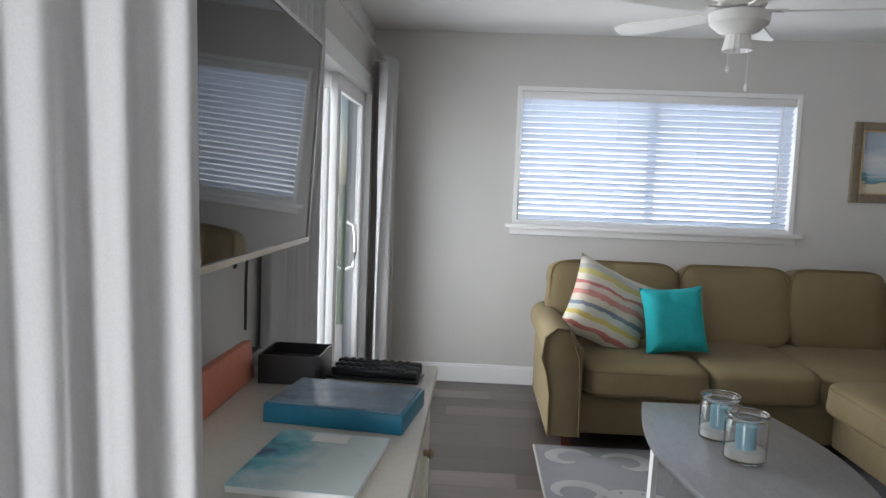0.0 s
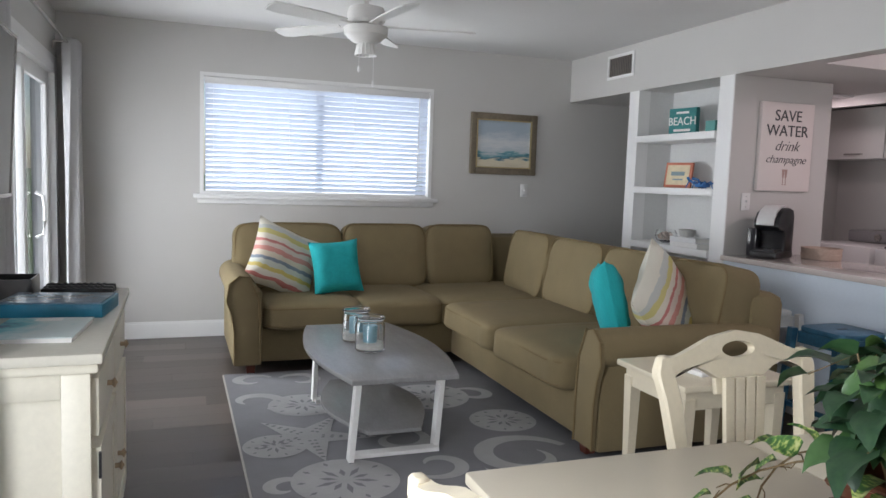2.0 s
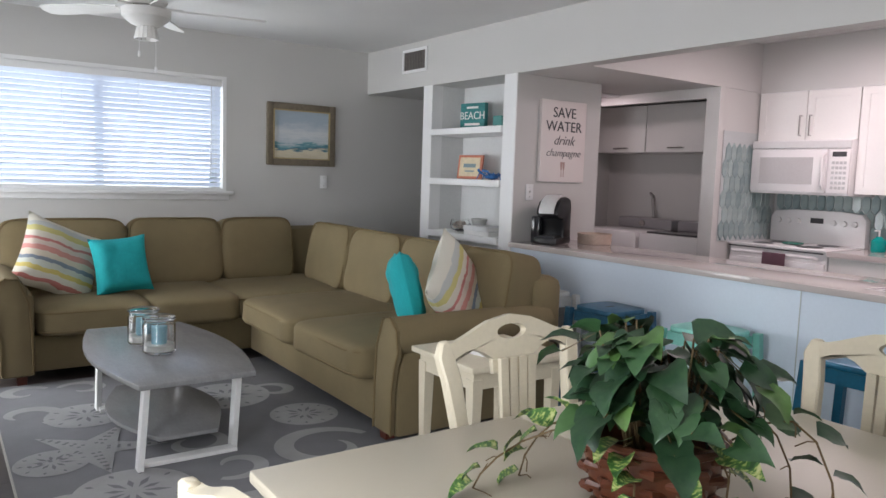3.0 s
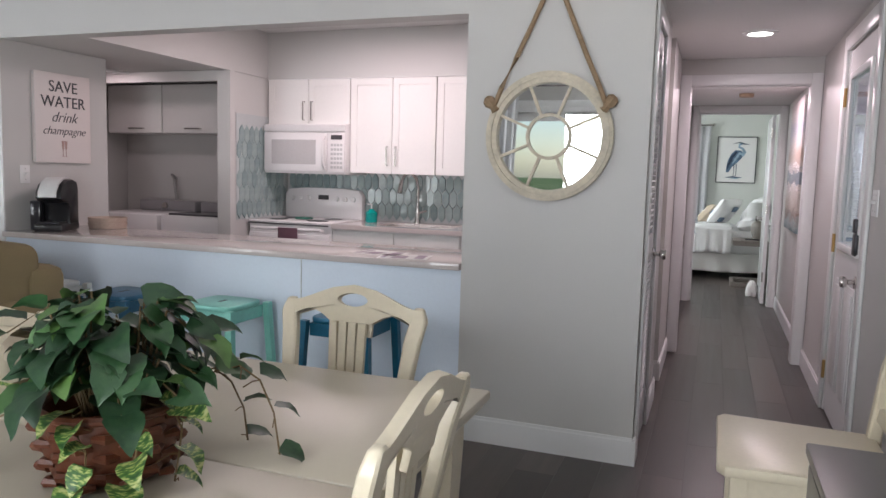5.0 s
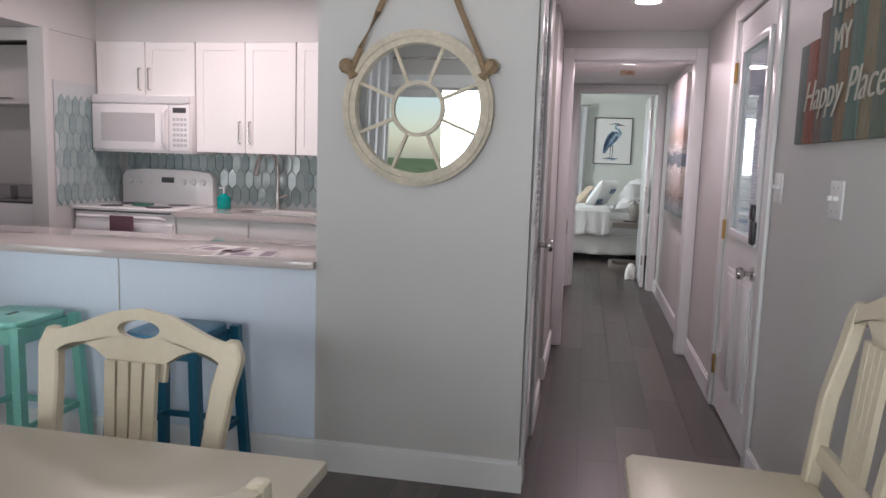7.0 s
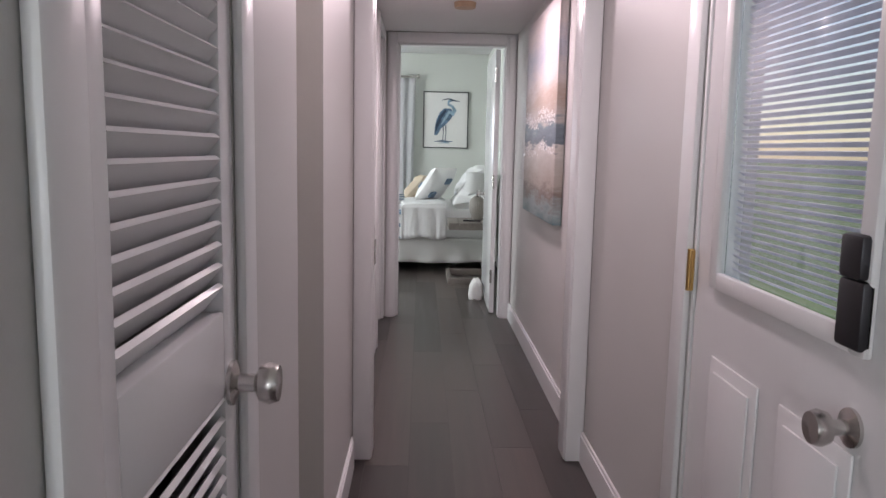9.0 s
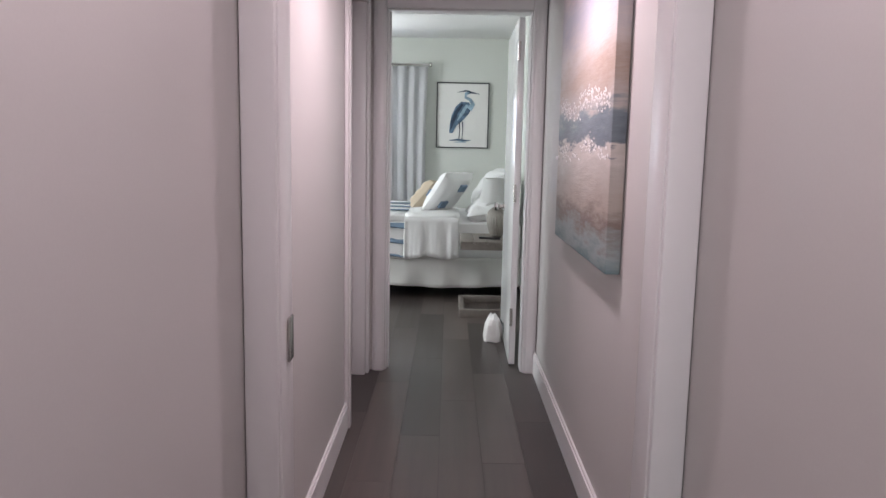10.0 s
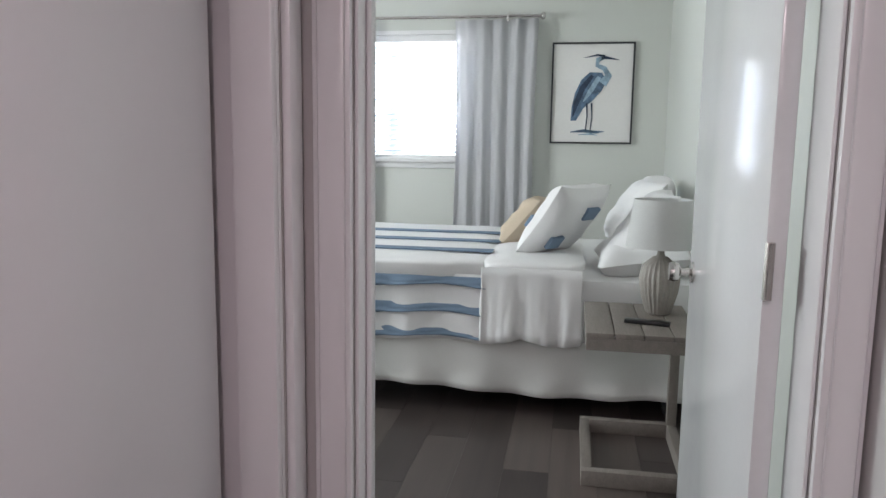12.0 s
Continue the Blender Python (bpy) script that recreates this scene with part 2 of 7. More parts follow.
def pale_leaf_material():
    m = Mat("variegated_leaf", 0.42)
    f = m.noise(m.coords((1, 3, 1)), 34, 3, 0.6)
    m.colour(m.ramp(f, [(0.36, (0.022, 0.070, 0.020)), (0.50, (0.06, 0.16, 0.03)), (0.56, (0.34, 0.40, 0.12)), (0.66, (0.50, 0.52, 0.24))]))
    m.bump(f, 0.15)
    return m.m


def painting(name, stops, axis, warp, scale, offset):
    """Brushed bands of colour, as in a seascape."""
    m = Mat(name, 0.55)
    v = m.coords()
    sep = m.n.new("ShaderNodeSeparateXYZ")
    m.l.new(v, sep.inputs[0])
    w, w2 = m.noise(m.coords((1.3, 1.3, 5)), 3.0, 4), m.noise(m.coords((2.5, 2.5, 14)), 4.0, 5, 0.65)
    s = sep.outputs[axis]
    for src, k in ((w, warp), (w2, warp * 0.6)):
        a = m.n.new("ShaderNodeMath")
        a.operation = "MULTIPLY_ADD"
        m.l.new(src, a.inputs[0])
        a.inputs[1].default_value = k
        m.l.new(s, a.inputs[2])
        s = a.outputs[0]
    b = m.n.new("ShaderNodeMath")
    b.operation = "MULTIPLY_ADD"
    m.l.new(s, b.inputs[0])
    b.inputs[1].default_value, b.inputs[2].default_value = scale, offset
    m.colour(m.ramp(b.outputs[0], stops))
    m.bump(w2, 0.6, 0.004)
    return m.m


TILE, LEAF, LEAF_PALE = tile_material(), leaf_material(), pale_leaf_material()
STRIPE = striped("striped_pillow_cloth", [(0.0, (0.42, 0.42, 0.40)), (0.07, (0.70, 0.66, 0.55)), (0.14, (0.55, 0.20, 0.17)), (0.19, (0.70, 0.66, 0.56)),
                 (0.27, (0.62, 0.50, 0.16)), (0.33, (0.60, 0.62, 0.55)), (0.40, (0.23, 0.27, 0.33)), (0.45, (0.70, 0.62, 0.50)), (0.53, (0.66, 0.30, 0.26)),
                 (0.60, (0.72, 0.60, 0.52)), (0.67, (0.58, 0.22, 0.20)), (0.71, (0.72, 0.68, 0.58)), (0.79, (0.60, 0.54, 0.22)), (0.86, (0.52, 0.54, 0.52)), (0.93, (0.70, 0.67, 0.58))], 2.0, 0.05)
BEDSTRIPE = surface("slate_blue_band", (0.17, 0.24, 0.33), 0.9, 220, 6, 0.08, 0.3)
SEASCAPE = painting("dune_seascape", [(0.0, (0.36, 0.30, 0.19)), (0.2, (0.62, 0.56, 0.42)), (0.36, (0.70, 0.64, 0.50)), (0.43, (0.05, 0.16, 0.22)), (0.50, (0.16, 0.36, 0.42)), (0.55, (0.48, 0.55, 0.60)), (0.75, (0.68, 0.70, 0.72)), (1.0, (0.40, 0.48, 0.56))], 2, 0.22, 2.4, 0.30)
ABSTRACT = painting("abstract_shore", [(0.0, (0.18, 0.27, 0.28)), (0.08, (0.36, 0.43, 0.43)), (0.14, (0.25, 0.20, 0.17)), (0.20, (0.46, 0.41, 0.36)), (0.29, (0.52, 0.49, 0.45)), (0.34, (0.62, 0.58, 0.54)), (0.365, (0.13, 0.16, 0.19)), (0.44, (0.20, 0.25, 0.28)),
                                       (0.48, (0.50, 0.46, 0.43)), (0.56, (0.42, 0.33, 0.27)), (0.66, (0.55, 0.50, 0.48)), (0.78, (0.40, 0.41, 0.47)), (0.90, (0.60, 0.54, 0.52)), (1.0, (0.50, 0.47, 0.47))], 2, 0.24, 0.87, 0.333)
BOOKART = painting("blue_swirl_cover", [(0.0, (0.03, 0.12, 0.22)), (0.35, (0.10, 0.36, 0.46)), (0.5, (0.06, 0.10, 0.20)), (0.68, (0.14, 0.44, 0.50)), (1.0, (0.60, 0.68, 0.68))], 0, 0.5, 2.6, -0.02)


# ---- builders ----
def boxes(*bs, bevel=0.0, bm=None):
    """One bmesh of boxes, each x0, x1, y0, y1, z0, z1."""
    bm = bm or bmesh.new()
    for x0, x1, y0, y1, z0, z1 in bs:
        vs = bmesh.ops.create_cube(bm, size=1, matrix=Matrix.Translation(((x0 + x1) / 2, (y0 + y1) / 2, (z0 + z1) / 2)) @ Matrix.Diagonal((abs(x1 - x0), abs(y1 - y0), abs(z1 - z0), 1)))["verts"]
        if bevel:
            bmesh.ops.bevel(bm, geom=list({e for v in vs for e in v.link_edges}), offset=bevel, segments=2, affect="EDGES", profile=0.5)
    return bm


def lathe(profile, n=28, bm=None, m=Matrix(), ribs=0, depth=0.0):
    """A turned shape from (radius, z) pairs."""
    bm = bm or bmesh.new()
    rings = []
    for r, z in profile:
        rings.append([bm.verts.new(m @ Vector((r * (1 - depth * (0.5 + 0.5 * math.cos(ribs * 2 * math.pi * k / n))) * math.cos(2 * math.pi * k / n),
                                               r * (1 - depth * (0.5 + 0.5 * math.cos(ribs * 2 * math.pi * k / n))) * math.sin(2 * math.pi * k / n), z))) for k in range(n)])
    for a, b in zip(rings, rings[1:]):
        for k in range(n):
            bm.faces.new((a[k], a[(k + 1) % n], b[(k + 1) % n], b[k]))
    if profile[0][0] > 1e-4:
        bm.faces.new(rings[0][::-1])
    if profile[-1][0] > 1e-4:
        bm.faces.new(rings[-1])
    return bm


def tube(points, r, n=8, bm=None):
    """A round bar along points; r is one radius or one each."""
    bm = bm or bmesh.new()
    pts = [Vector(p) for p in points]
    rs = r if isinstance(r, (list, tuple)) else [r] * len(pts)
    prev, up = None, Vector((0.13, 0.21, 0.97))
    for i, p in enumerate(pts):
        d = (pts[min(i + 1, len(pts) - 1)] - pts[max(i - 1, 0)]).normalized()
        if abs(d.dot(up)) > 0.95:
            up = Vector((0.97, 0.1, 0.2))
        a = d.cross(up).normalized()
        b = d.cross(a)
        ring = [bm.verts.new(p + rs[i] * (math.cos(2 * math.pi * k / n) * a + math.sin(2 * math.pi * k / n) * b)) for k in range(n)]
        if prev:
            for k in range(n):
                bm.faces.new((prev[k], prev[(k + 1) % n], ring[(k + 1) % n], ring[k]))
        else:
            bm.faces.new(ring[::-1])
        prev = ring
    bm.faces.new(prev)
    bmesh.ops.recalc_face_normals(bm, faces=bm.faces)
    return bm


def slab(outline, z0, z1, bevel=0.0):
    """A flat board from an outline in x and y."""
    bm = bmesh.new()
    lo, hi = [bm.verts.new((x, y, z0)) for x, y in outline], [bm.verts.new((x, y, z1)) for x, y in outline]
    n = len(outline)
    bm.faces.new(lo[::-1]), bm.faces.new(hi)
    for k in range(n):
        bm.faces.new((lo[k], lo[(k + 1) % n], hi[(k + 1) % n], hi[k]))
    bmesh.ops.recalc_face_normals(bm, faces=bm.faces)
    if bevel:
        bmesh.ops.bevel(bm, geom=[e for e in bm.edges if abs((e.verts[0].co - e.verts[1].co).z) < 1e-5], offset=bevel, segments=2, affect="EDGES", profile=0.5)
    return bm


def ring_board(outer, inner, t):
    """A board in x and z with a hole, t thick in y; both outlines have the same count."""
    bm = bmesh.new()
    n = len(outer)
    L = [[bm.verts.new((x, y, z)) for x, z in o] for o in (outer, inner) for y in (-t / 2, t / 2)]
    for k in range(n):
        j = (k + 1) % n
        for a, b in ((0, 2), (1, 3), (0, 1), (2, 3)):
            bm.faces.new((L[a][k], L[a][j], L[b][j], L[b][k]))
    bmesh.ops.recalc_face_normals(bm, faces=bm.faces)
    return bm


def cushion(w, d, h, e=0.28, sag=0.0, seed=0):
    """A stuffed block: a superellipsoid with soft unevenness; base at z 0."""
    bm = bmesh.new()
    nu, nv = 72, 32
    rows = []

    def sg(v, p):
        return math.copysign(abs(v) ** p, v)
    for j in range(1, nv):
        b = -math.pi / 2 + math.pi * j / nv
        row = []
        for i in range(nu):
            a = 2 * math.pi * i / nu
            p = Vector((w / 2 * sg(math.cos(b), e) * sg(math.cos(a), e), d / 2 * sg(math.cos(b), e) * sg(math.sin(a), e), h / 2 * sg(math.sin(b), e * 1.6)))
            q = noise.noise(Vector((p.x * 5 + seed * 7.3, p.y * 5, p.z * 5)))
            p *= 1 + 0.035 * q + 0.012 * noise.noise(Vector((p.x * 17, p.y * 17 + seed * 3.1, p.z * 9)))
            if p.z > 0:
                p.z += sag * (1 - (2 * p.x / w) ** 2) * (1 - (2 * p.y / d) ** 2)
            p.z += h / 2
            row.append(bm.verts.new(p))
        rows.append(row)
    for a, b in zip(rows, rows[1:]):
        for k in range(nu):
            bm.faces.new((a[k], a[(k + 1) % nu], b[(k + 1) % nu], b[k]))
    bm.faces.new(rows[0][::-1]), bm.faces.new(rows[-1])
    return bm


def welt(w, d, h, e, level, upright):
    """The piped seam of a cushion: level with its top for a seat, or round the face of a back cushion."""
    pts = []

    def sg(v, q):
        return math.copysign(abs(v) ** q, v)
    for k in range(61):
        a = 2 * math.pi * k / 60
        if upright:
            pts.append((0.955 * w / 2 * sg(math.cos(a), e), -0.84 * d / 2, h / 2 + 0.965 * h / 2 * sg(math.sin(a), 0.36)))
        else:
            pts.append((0.985 * w / 2 * sg(math.cos(a), e), 0.985 * d / 2 * sg(math.sin(a), e), level * h))
    return tube(pts, 0.0065, 6)


def pillow(w, h, t, seed=0):
    """A scatter cushion in x and z with pinched corners, its middle at the origin, y its thickness."""
    bm = bmesh.new()
    n = 18
    sides = []
    for s in (-1, 1):
        g = []
        for j in range(n + 1):
            row = []
            for i in range(n + 1):
                u, v = 2 * i / n - 1, 2 * j / n - 1
                k = (1 - u ** 4) * (1 - v ** 4)
                pin = 1 - 0.09 * (1 - u * u) * abs(v) ** 3 - 0.0
                pin2 = 1 - 0.09 * (1 - v * v) * abs(u) ** 3
                q = 1 + 0.22 * noise.noise(Vector((u * 2.2 + seed, v * 2.2, s * 3)))
                row.append(bm.verts.new((u * w / 2 * pin2, s * t / 2 * (max(k, 0) ** 0.6) * q, v * h / 2 * pin)))
            g.append(row)
        for j in range(n):
            for i in range(n):
                bm.faces.new((g[j][i], g[j][i + 1], g[j + 1][i + 1], g[j + 1][i]))
        sides.append(g)
    bmesh.ops.remove_doubles(bm, verts=bm.verts, dist=0.0006)
    bmesh.ops.recalc_face_normals(bm, faces=bm.faces)
    return bm


def cloth_fall(length, height, folds, depth, seed=0, flare=0.25, n=120, m=14):
    """A hanging curtain along x with folds in y, its foot at z 0; it narrows a little at the top."""
    bm = bmesh.new()
    g = []
    for j in range(m + 1):
        v = j / m
        row = []
        for i in range(n + 1):
            u = i / n
            ph = 2 * math.pi * folds * u
            wob = noise.noise(Vector((u * 6 + seed, v * 1.6, seed)))
            y = depth * (math.sin(ph + 0.5 * wob) * (0.75 + 0.25 * v) + 0.35 * math.sin(2.3 * ph + seed) * (1 - v) + 0.25 * wob)
            row.append(bm.verts.new(((u - 0.5) * length * (1 - flare * v * (1 - v)) + 0.02 * wob * (1 - v), y, v * height)))
        g.append(row)
    for j in range(m):
        for i in range(n):
            bm.faces.new((g[j][i], g[j][i + 1], g[j + 1][i + 1], g[j + 1][i]))
    return bm


def mesh_of(name, bm, mat, smooth=35):
    me = bpy.data.meshes.new(name)
    bmesh.ops.recalc_face_normals(bm, faces=bm.faces)
    bm.to_mesh(me)
    bm.free()
    me.materials.append(mat)
    if smooth:
        me.shade_smooth()
        me.set_sharp_from_angle(angle=radians(smooth))
    return me


def part(name, bm, mat, parent, label="", m=Matrix(), smooth=35, solid=0.0):
    ob = new(name, bm if isinstance(bm, bpy.types.Mesh) else mesh_of(name, bm, mat, smooth))
    ob.parent, ob.matrix_basis = parent, m
    if solid:
        mod = ob.modifiers.new("thickness", "SOLIDIFY")
        mod.thickness, mod.offset = solid, 0
    return tagged(ob, label)


def thing(name, label, category, m=Matrix(), group="", kind=""):
    ob = new(name)
    ob.empty_display_size = 0.1
    ob.matrix_basis = m
    return tagged(ob, label, category, group, kind)


def single(name, bm, mat, label, category, m=Matrix(), group="", kind="", solid=0.0, smooth=35):
    ob = part(name, bm, mat, None, "", m, smooth, solid)
    return tagged(ob, label, category, group, kind)


def lettering(text, size, mat, parent, m, depth=0.002, shear=0.0, align="CENTER"):
    cu = bpy.data.curves.new("lettering", "FONT")
    cu.body, cu.size, cu.extrude, cu.align_x, cu.align_y, cu.shear, cu.resolution_u = text, size, depth, align, "CENTER", shear, 3
    cu.offset = -0.012 * size if shear else 0.0
    tmp = new("lettering", cu)
    me = bpy.data.meshes.new_from_object(tmp.evaluated_get(bpy.context.evaluated_depsgraph_get()))
    bpy.data.objects.remove(tmp)
    me.materials.clear()
    me.materials.append(mat)
    ob = new("lettering", me)
    ob.parent, ob.matrix_basis = parent, m
    return ob


FACE_S = pose(0, 0, 0, 90, 0, 0)  # lettering that is read by someone looking along +y


def wall(name, *bs, mat=None):
    return single(name, boxes(*bs), mat or WALL, "", "", kind="structure", smooth=0)


# ---- the shell ----
N, K, S, W, H = 5.465, 3.818, -1.55, -0.456, 2.45
HB = 2.52  # bedroom ceiling
floor = wall("floor", (W - 0.15, 13.45, -1.9, 5.7, -0.12, -0.004), mat=SEAM)
wall("wall_west", (W - 0.15, W, S - 0.15, -0.5, 0, H), (W - 0.15, W, 1.5, 3.42, 0, H), (W - 0.15, W, 5.3, N + 0.2, 0, H),
     (W - 0.15, W, -0.5, 1.5, 2.03, H), (W - 0.15, W, 3.42, 5.3, 2.03, H))
wall("wall_north", (W, 0.545, N, N + 0.2, 0, H), (2.475, 6.4, N, N + 0.2, 0, H), (0.545, 2.475, N, N + 0.2, 0, 1.145), (0.545, 2.475, N, N + 0.2, 2.095, H))
wall("wall_south", (W, 1.40, S - 0.15, S, 0, H), (2.50, 4.30, S - 0.15, S, 0, H), (1.40, 2.50, S - 0.15, S, 0, 1.12), (1.40, 2.50, S - 0.15, S, 2.06, H),
     (5.17, 8.85, S - 0.15, S, 0, H), (4.30, 5.17, S - 0.15, S, 2.06, H))
wall("wall_pier", (K, K + 0.12, -0.6, 0.255, 0, H))
wall("wall_header", (K, K + 0.12, 0.255, N, 2.07, H))
wall("wall_kitchen_south", (K + 0.12, 6.2, 0.13, 0.255, 0, H))
wall("wall_kitchen_back", (6.17, 6.3, 0.255, 4.7, 0, H))
wall("wall_sign", (K + 0.002, 4.66, 3.30, 3.42, 0, 2.07), mat=WALL)
wall("wall_laundry_north", (4.66, 6.17, 4.55, 4.67, 0, 2.07))
wall("wall_laundry_left", (4.54, 4.66, 3.42, 4.55, 0, 2.07))
wall("wall_column", (5.36, 6.17, 2.722, 2.80, 0, 2.07), (5.30, 5.36, 2.70, 2.82, 0, 2.07))
wall("laundry_header", (5.30, 5.36, 2.82, 4.55, 1.99, 2.07))
wall("kitchen_soffit", (K + 0.12, 6.17, 2.72, N, 2.072, H))
wall("cabinet_soffit", (5.85, 6.17, 0.255, 2.72, 2.062, H))
wall("half_wall", (K, K + 0.10, 0.255, 3.30, 0, 0.845), mat=BARW)
wall("passage_end", (6.28, 6.4, 4.67, N, 0, H))
# hall
wall("wall_hall_north", (K + 0.12, 3.94, -0.60, -0.50, 0, 2.20), (3.94, 4.42, -0.60, -0.50, 2.04, 2.20), (4.42, 4.95, -0.60, -0.50, 0, 2.20),
     (5.37, 6.25, -0.60, -0.48, 0, 2.20), (4.95, 5.37, -0.46, -0.36, 2.03, 2.2), (4.90, 4.95, -0.50, -0.36, 0, 2.2), (5.37, 5.44, -0.48, -0.30, 0, 2.2))
# unseen walls added behind the alcove door so that its slot stays dark
wall("linen_gap_light_block", (4.90, 5.50, -0.10, -0.05, 0, 2.2), (4.85, 4.90, -0.36, -0.05, 0, 2.2), (5.44, 5.50, -0.30, -0.05, 0, 2.2))
wall("wall_closet_back", (K + 0.12, 4.9, -0.45, -0.40, 0, 2.2), mat=WALL)
wall("wall_hall_opening", (6.25, 6.36, -0.668, -0.48, 0, 2.20), (6.25, 6.36, S, -1.48, 0, 2.20), (6.25, 6.36, -1.48, -0.668, 2.005, 2.20))
wall("wall_hall_far_north", (6.36, 7.99, -0.575, -0.44, 0, 2.11), (7.99, 8.77, -0.575, -0.44, 2.04, 2.11), (8.77, 8.85, -0.575, -0.44, 0, 2.11))
wall("wall_bedroom_west", (8.85, 8.96, -0.677, 2.9, 0, HB), (8.85, 8.96, -1.9, -1.472, 0, HB), (8.85, 8.96, -1.472, -0.677, 2.03, HB))
# unseen box added behind the side door to keep daylight out of its gap
wall("side_door_light_block", (7.85, 8.85, 0.20, 0.26, 0, 2.11), (7.85, 7.91, -0.44, 0.20, 0, 2.11))
wall("side_door_light_block_top", (7.85, 8.85, -0.438, 0.26, 2.112, 2.3), mat=CEIL)
BEDW = surface("bedroom_wall_paint", (0.64, 0.66, 0.62), 0.55, 180, 1.2, 0.025, 0.06)
wall("wall_bedroom_east", (13.27, 13.42, -1.9, -0.22, 0, HB), (13.27, 13.42, 0.95, 2.9, 0, HB), (13.27, 13.42, -0.22, 0.95, 0, 1.16), (13.27, 13.42, -0.22, 0.95, 2.135, HB), mat=BEDW)
wall("wall_bedroom_south", (8.96, 13.27, -1.85, -1.72, 0, HB), mat=BEDW)
# the gap from x 9.8 to 11.4 is added, unseen, behind the side fill
wall("wall_bedroom_north", (8.96, 9.8, 2.75, 2.9, 0, HB), (11.4, 13.27, 2.75, 2.9, 0, HB), (9.8, 11.4, 2.75, 2.9, 0, 0.95), (9.8, 11.4, 2.75, 2.9, 2.15, HB), mat=BEDW)
for nm, b in (("ceiling_living", (W - 0.15, K + 0.12, S - 0.15, N + 0.2, H, H + 0.1)), ("ceiling_kitchen", (K + 0.12, 6.4, 0.13, N + 0.2, H + 0.001, H + 0.1)),
              ("ceiling_hall", (K + 0.0, 6.36, S, -0.05, 2.201, 2.3)), ("ceiling_hall_far", (6.36, 8.85, S, -0.44, 2.111, 2.3)), ("ceiling_bedroom", (8.85, 13.42, -1.9, 2.9, HB, HB + 0.1))):
    wall(nm, b, mat=CEIL)
wall("hall_bulkhead", (K, K + 0.12, S, -0.6, 2.20, H))


def baseboard(*runs):
    bm = bmesh.new()
    for x0, x1, y0, y1 in runs:
        boxes((x0, x1, y0, y1, 0, 0.115), bm=bm)
        cx, cy = (0.004, 0) if abs(x1 - x0) < abs(y1 - y0) else (0, 0.004)
        boxes((x0 + cx, x1 - cx, y0 + cy, y1 - cy, 0.115, 0.13), bm=bm)
    return single("baseboard", bm, TRIM, "", "", kind="structure")


T = 0.016
baseboard((W, K, N - T, N), (K - T, K, -0.6, 0.255), (K - T, K, 4.6, N - T), (K, 6.2, N - T, N))
baseboard((K - T - 0.001, K - 0.001, 0.256, 3.29))
baseboard((2.6, 4.215, S, S + T), (W, 2.6, S, S + T), (5.26, 6.24, S, S + T), (6.37, 8.83, S, S + T))
baseboard((5.37 - T, 5.37, -0.6, -0.47), (5.37 - T, 6.16, -0.6 - T, -0.6), (6.36, 7.92, -0.575 - T, -0.575), (4.49, 4.95, -0.6 - T, -0.6), (8.96, 13.2, -1.72, -1.72 + T), (K - T, K + 0.03, -0.6 - T, -0.6))


def casing(name, boxes_, m=Matrix()):
    return single(name, boxes(*boxes_, bevel=0.006), TRIM, "", "", kind="structure", m=m)


# casings: the hall opening, the bedroom door, the side door
casing("trim_hall_opening", ((6.232, 6.25, -0.675, -0.602, 0, 2.085), (6.232, 6.25, -1.548, -1.474, 0, 2.085), (6.232, 6.25, -1.474, -0.675, 2.005, 2.085),
                             (6.25, 6.365, -0.679, -0.668, 0, 2.0), (6.25, 6.365, -1.48, -1.47, 0, 2.0), (6.25, 6.365, -1.48, -0.68, 1.995, 2.005)))
casing("trim_hall_opening", ((6.36, 6.378, -0.66, -0.585, 0, 2.07), (6.36, 6.378, -1.548, -1.474, 0, 2.07)))
casing("trim_bedroom_door", ((8.832, 8.85, -0.677, -0.606, 0, 2.105), (8.832, 8.85, -1.546, -1.472, 0, 2.105), (8.832, 8.85, -1.472, -0.677, 2.03, 2.105),
                             (8.85, 8.965, -0.687, -0.677, 0, 2.03), (8.85, 8.965, -1.472, -1.462, 0, 2.03), (8.85, 8.965, -1.472, -0.677, 2.02, 2.03), (8.89, 8.905, -0.699, -0.687, 0, 2.02),
                             (8.824, 8.832, -0.668, -0.618, 0, 2.095), (8.824, 8.832, -1.535, -1.485, 0, 2.095)))
casing("trim_side_door", ((7.92, 7.99, -0.593, -0.575, 0, 2.1), (7.932, 7.978, -0.601, -0.593, 0, 2.09), (7.99, 8.77, -0.593, -0.575, 2.04, 2.1), (8.77, 8.826, -0.593, -0.575, 0, 2.1),
                          (7.99, 8.005, -0.575, -0.45, 0, 2.04), (8.755, 8.77, -0.575, -0.44, 0, 2.04), (8.735, 8.755, -0.575, -0.50, 0, 2.04)))
casing("trim_front_door", ((4.215, 4.30, S, S + 0.018, 0, 2.145), (5.17, 5.255, S, S + 0.018, 0, 2.145), (4.30, 5.17, S, S + 0.018, 2.06, 2.145), (4.30, 4.315, S - 0.12, S, 0, 2.06), (5.155, 5.17, S - 0.12, S, 0, 2.06)))
casing("trim_closet", ((3.87, 3.94, -0.616, -0.60, 0, 2.11), (4.42, 4.49, -0.616, -0.60, 0, 2.11), (3.94, 4.42, -0.616, -0.60, 2.04, 2.11)))


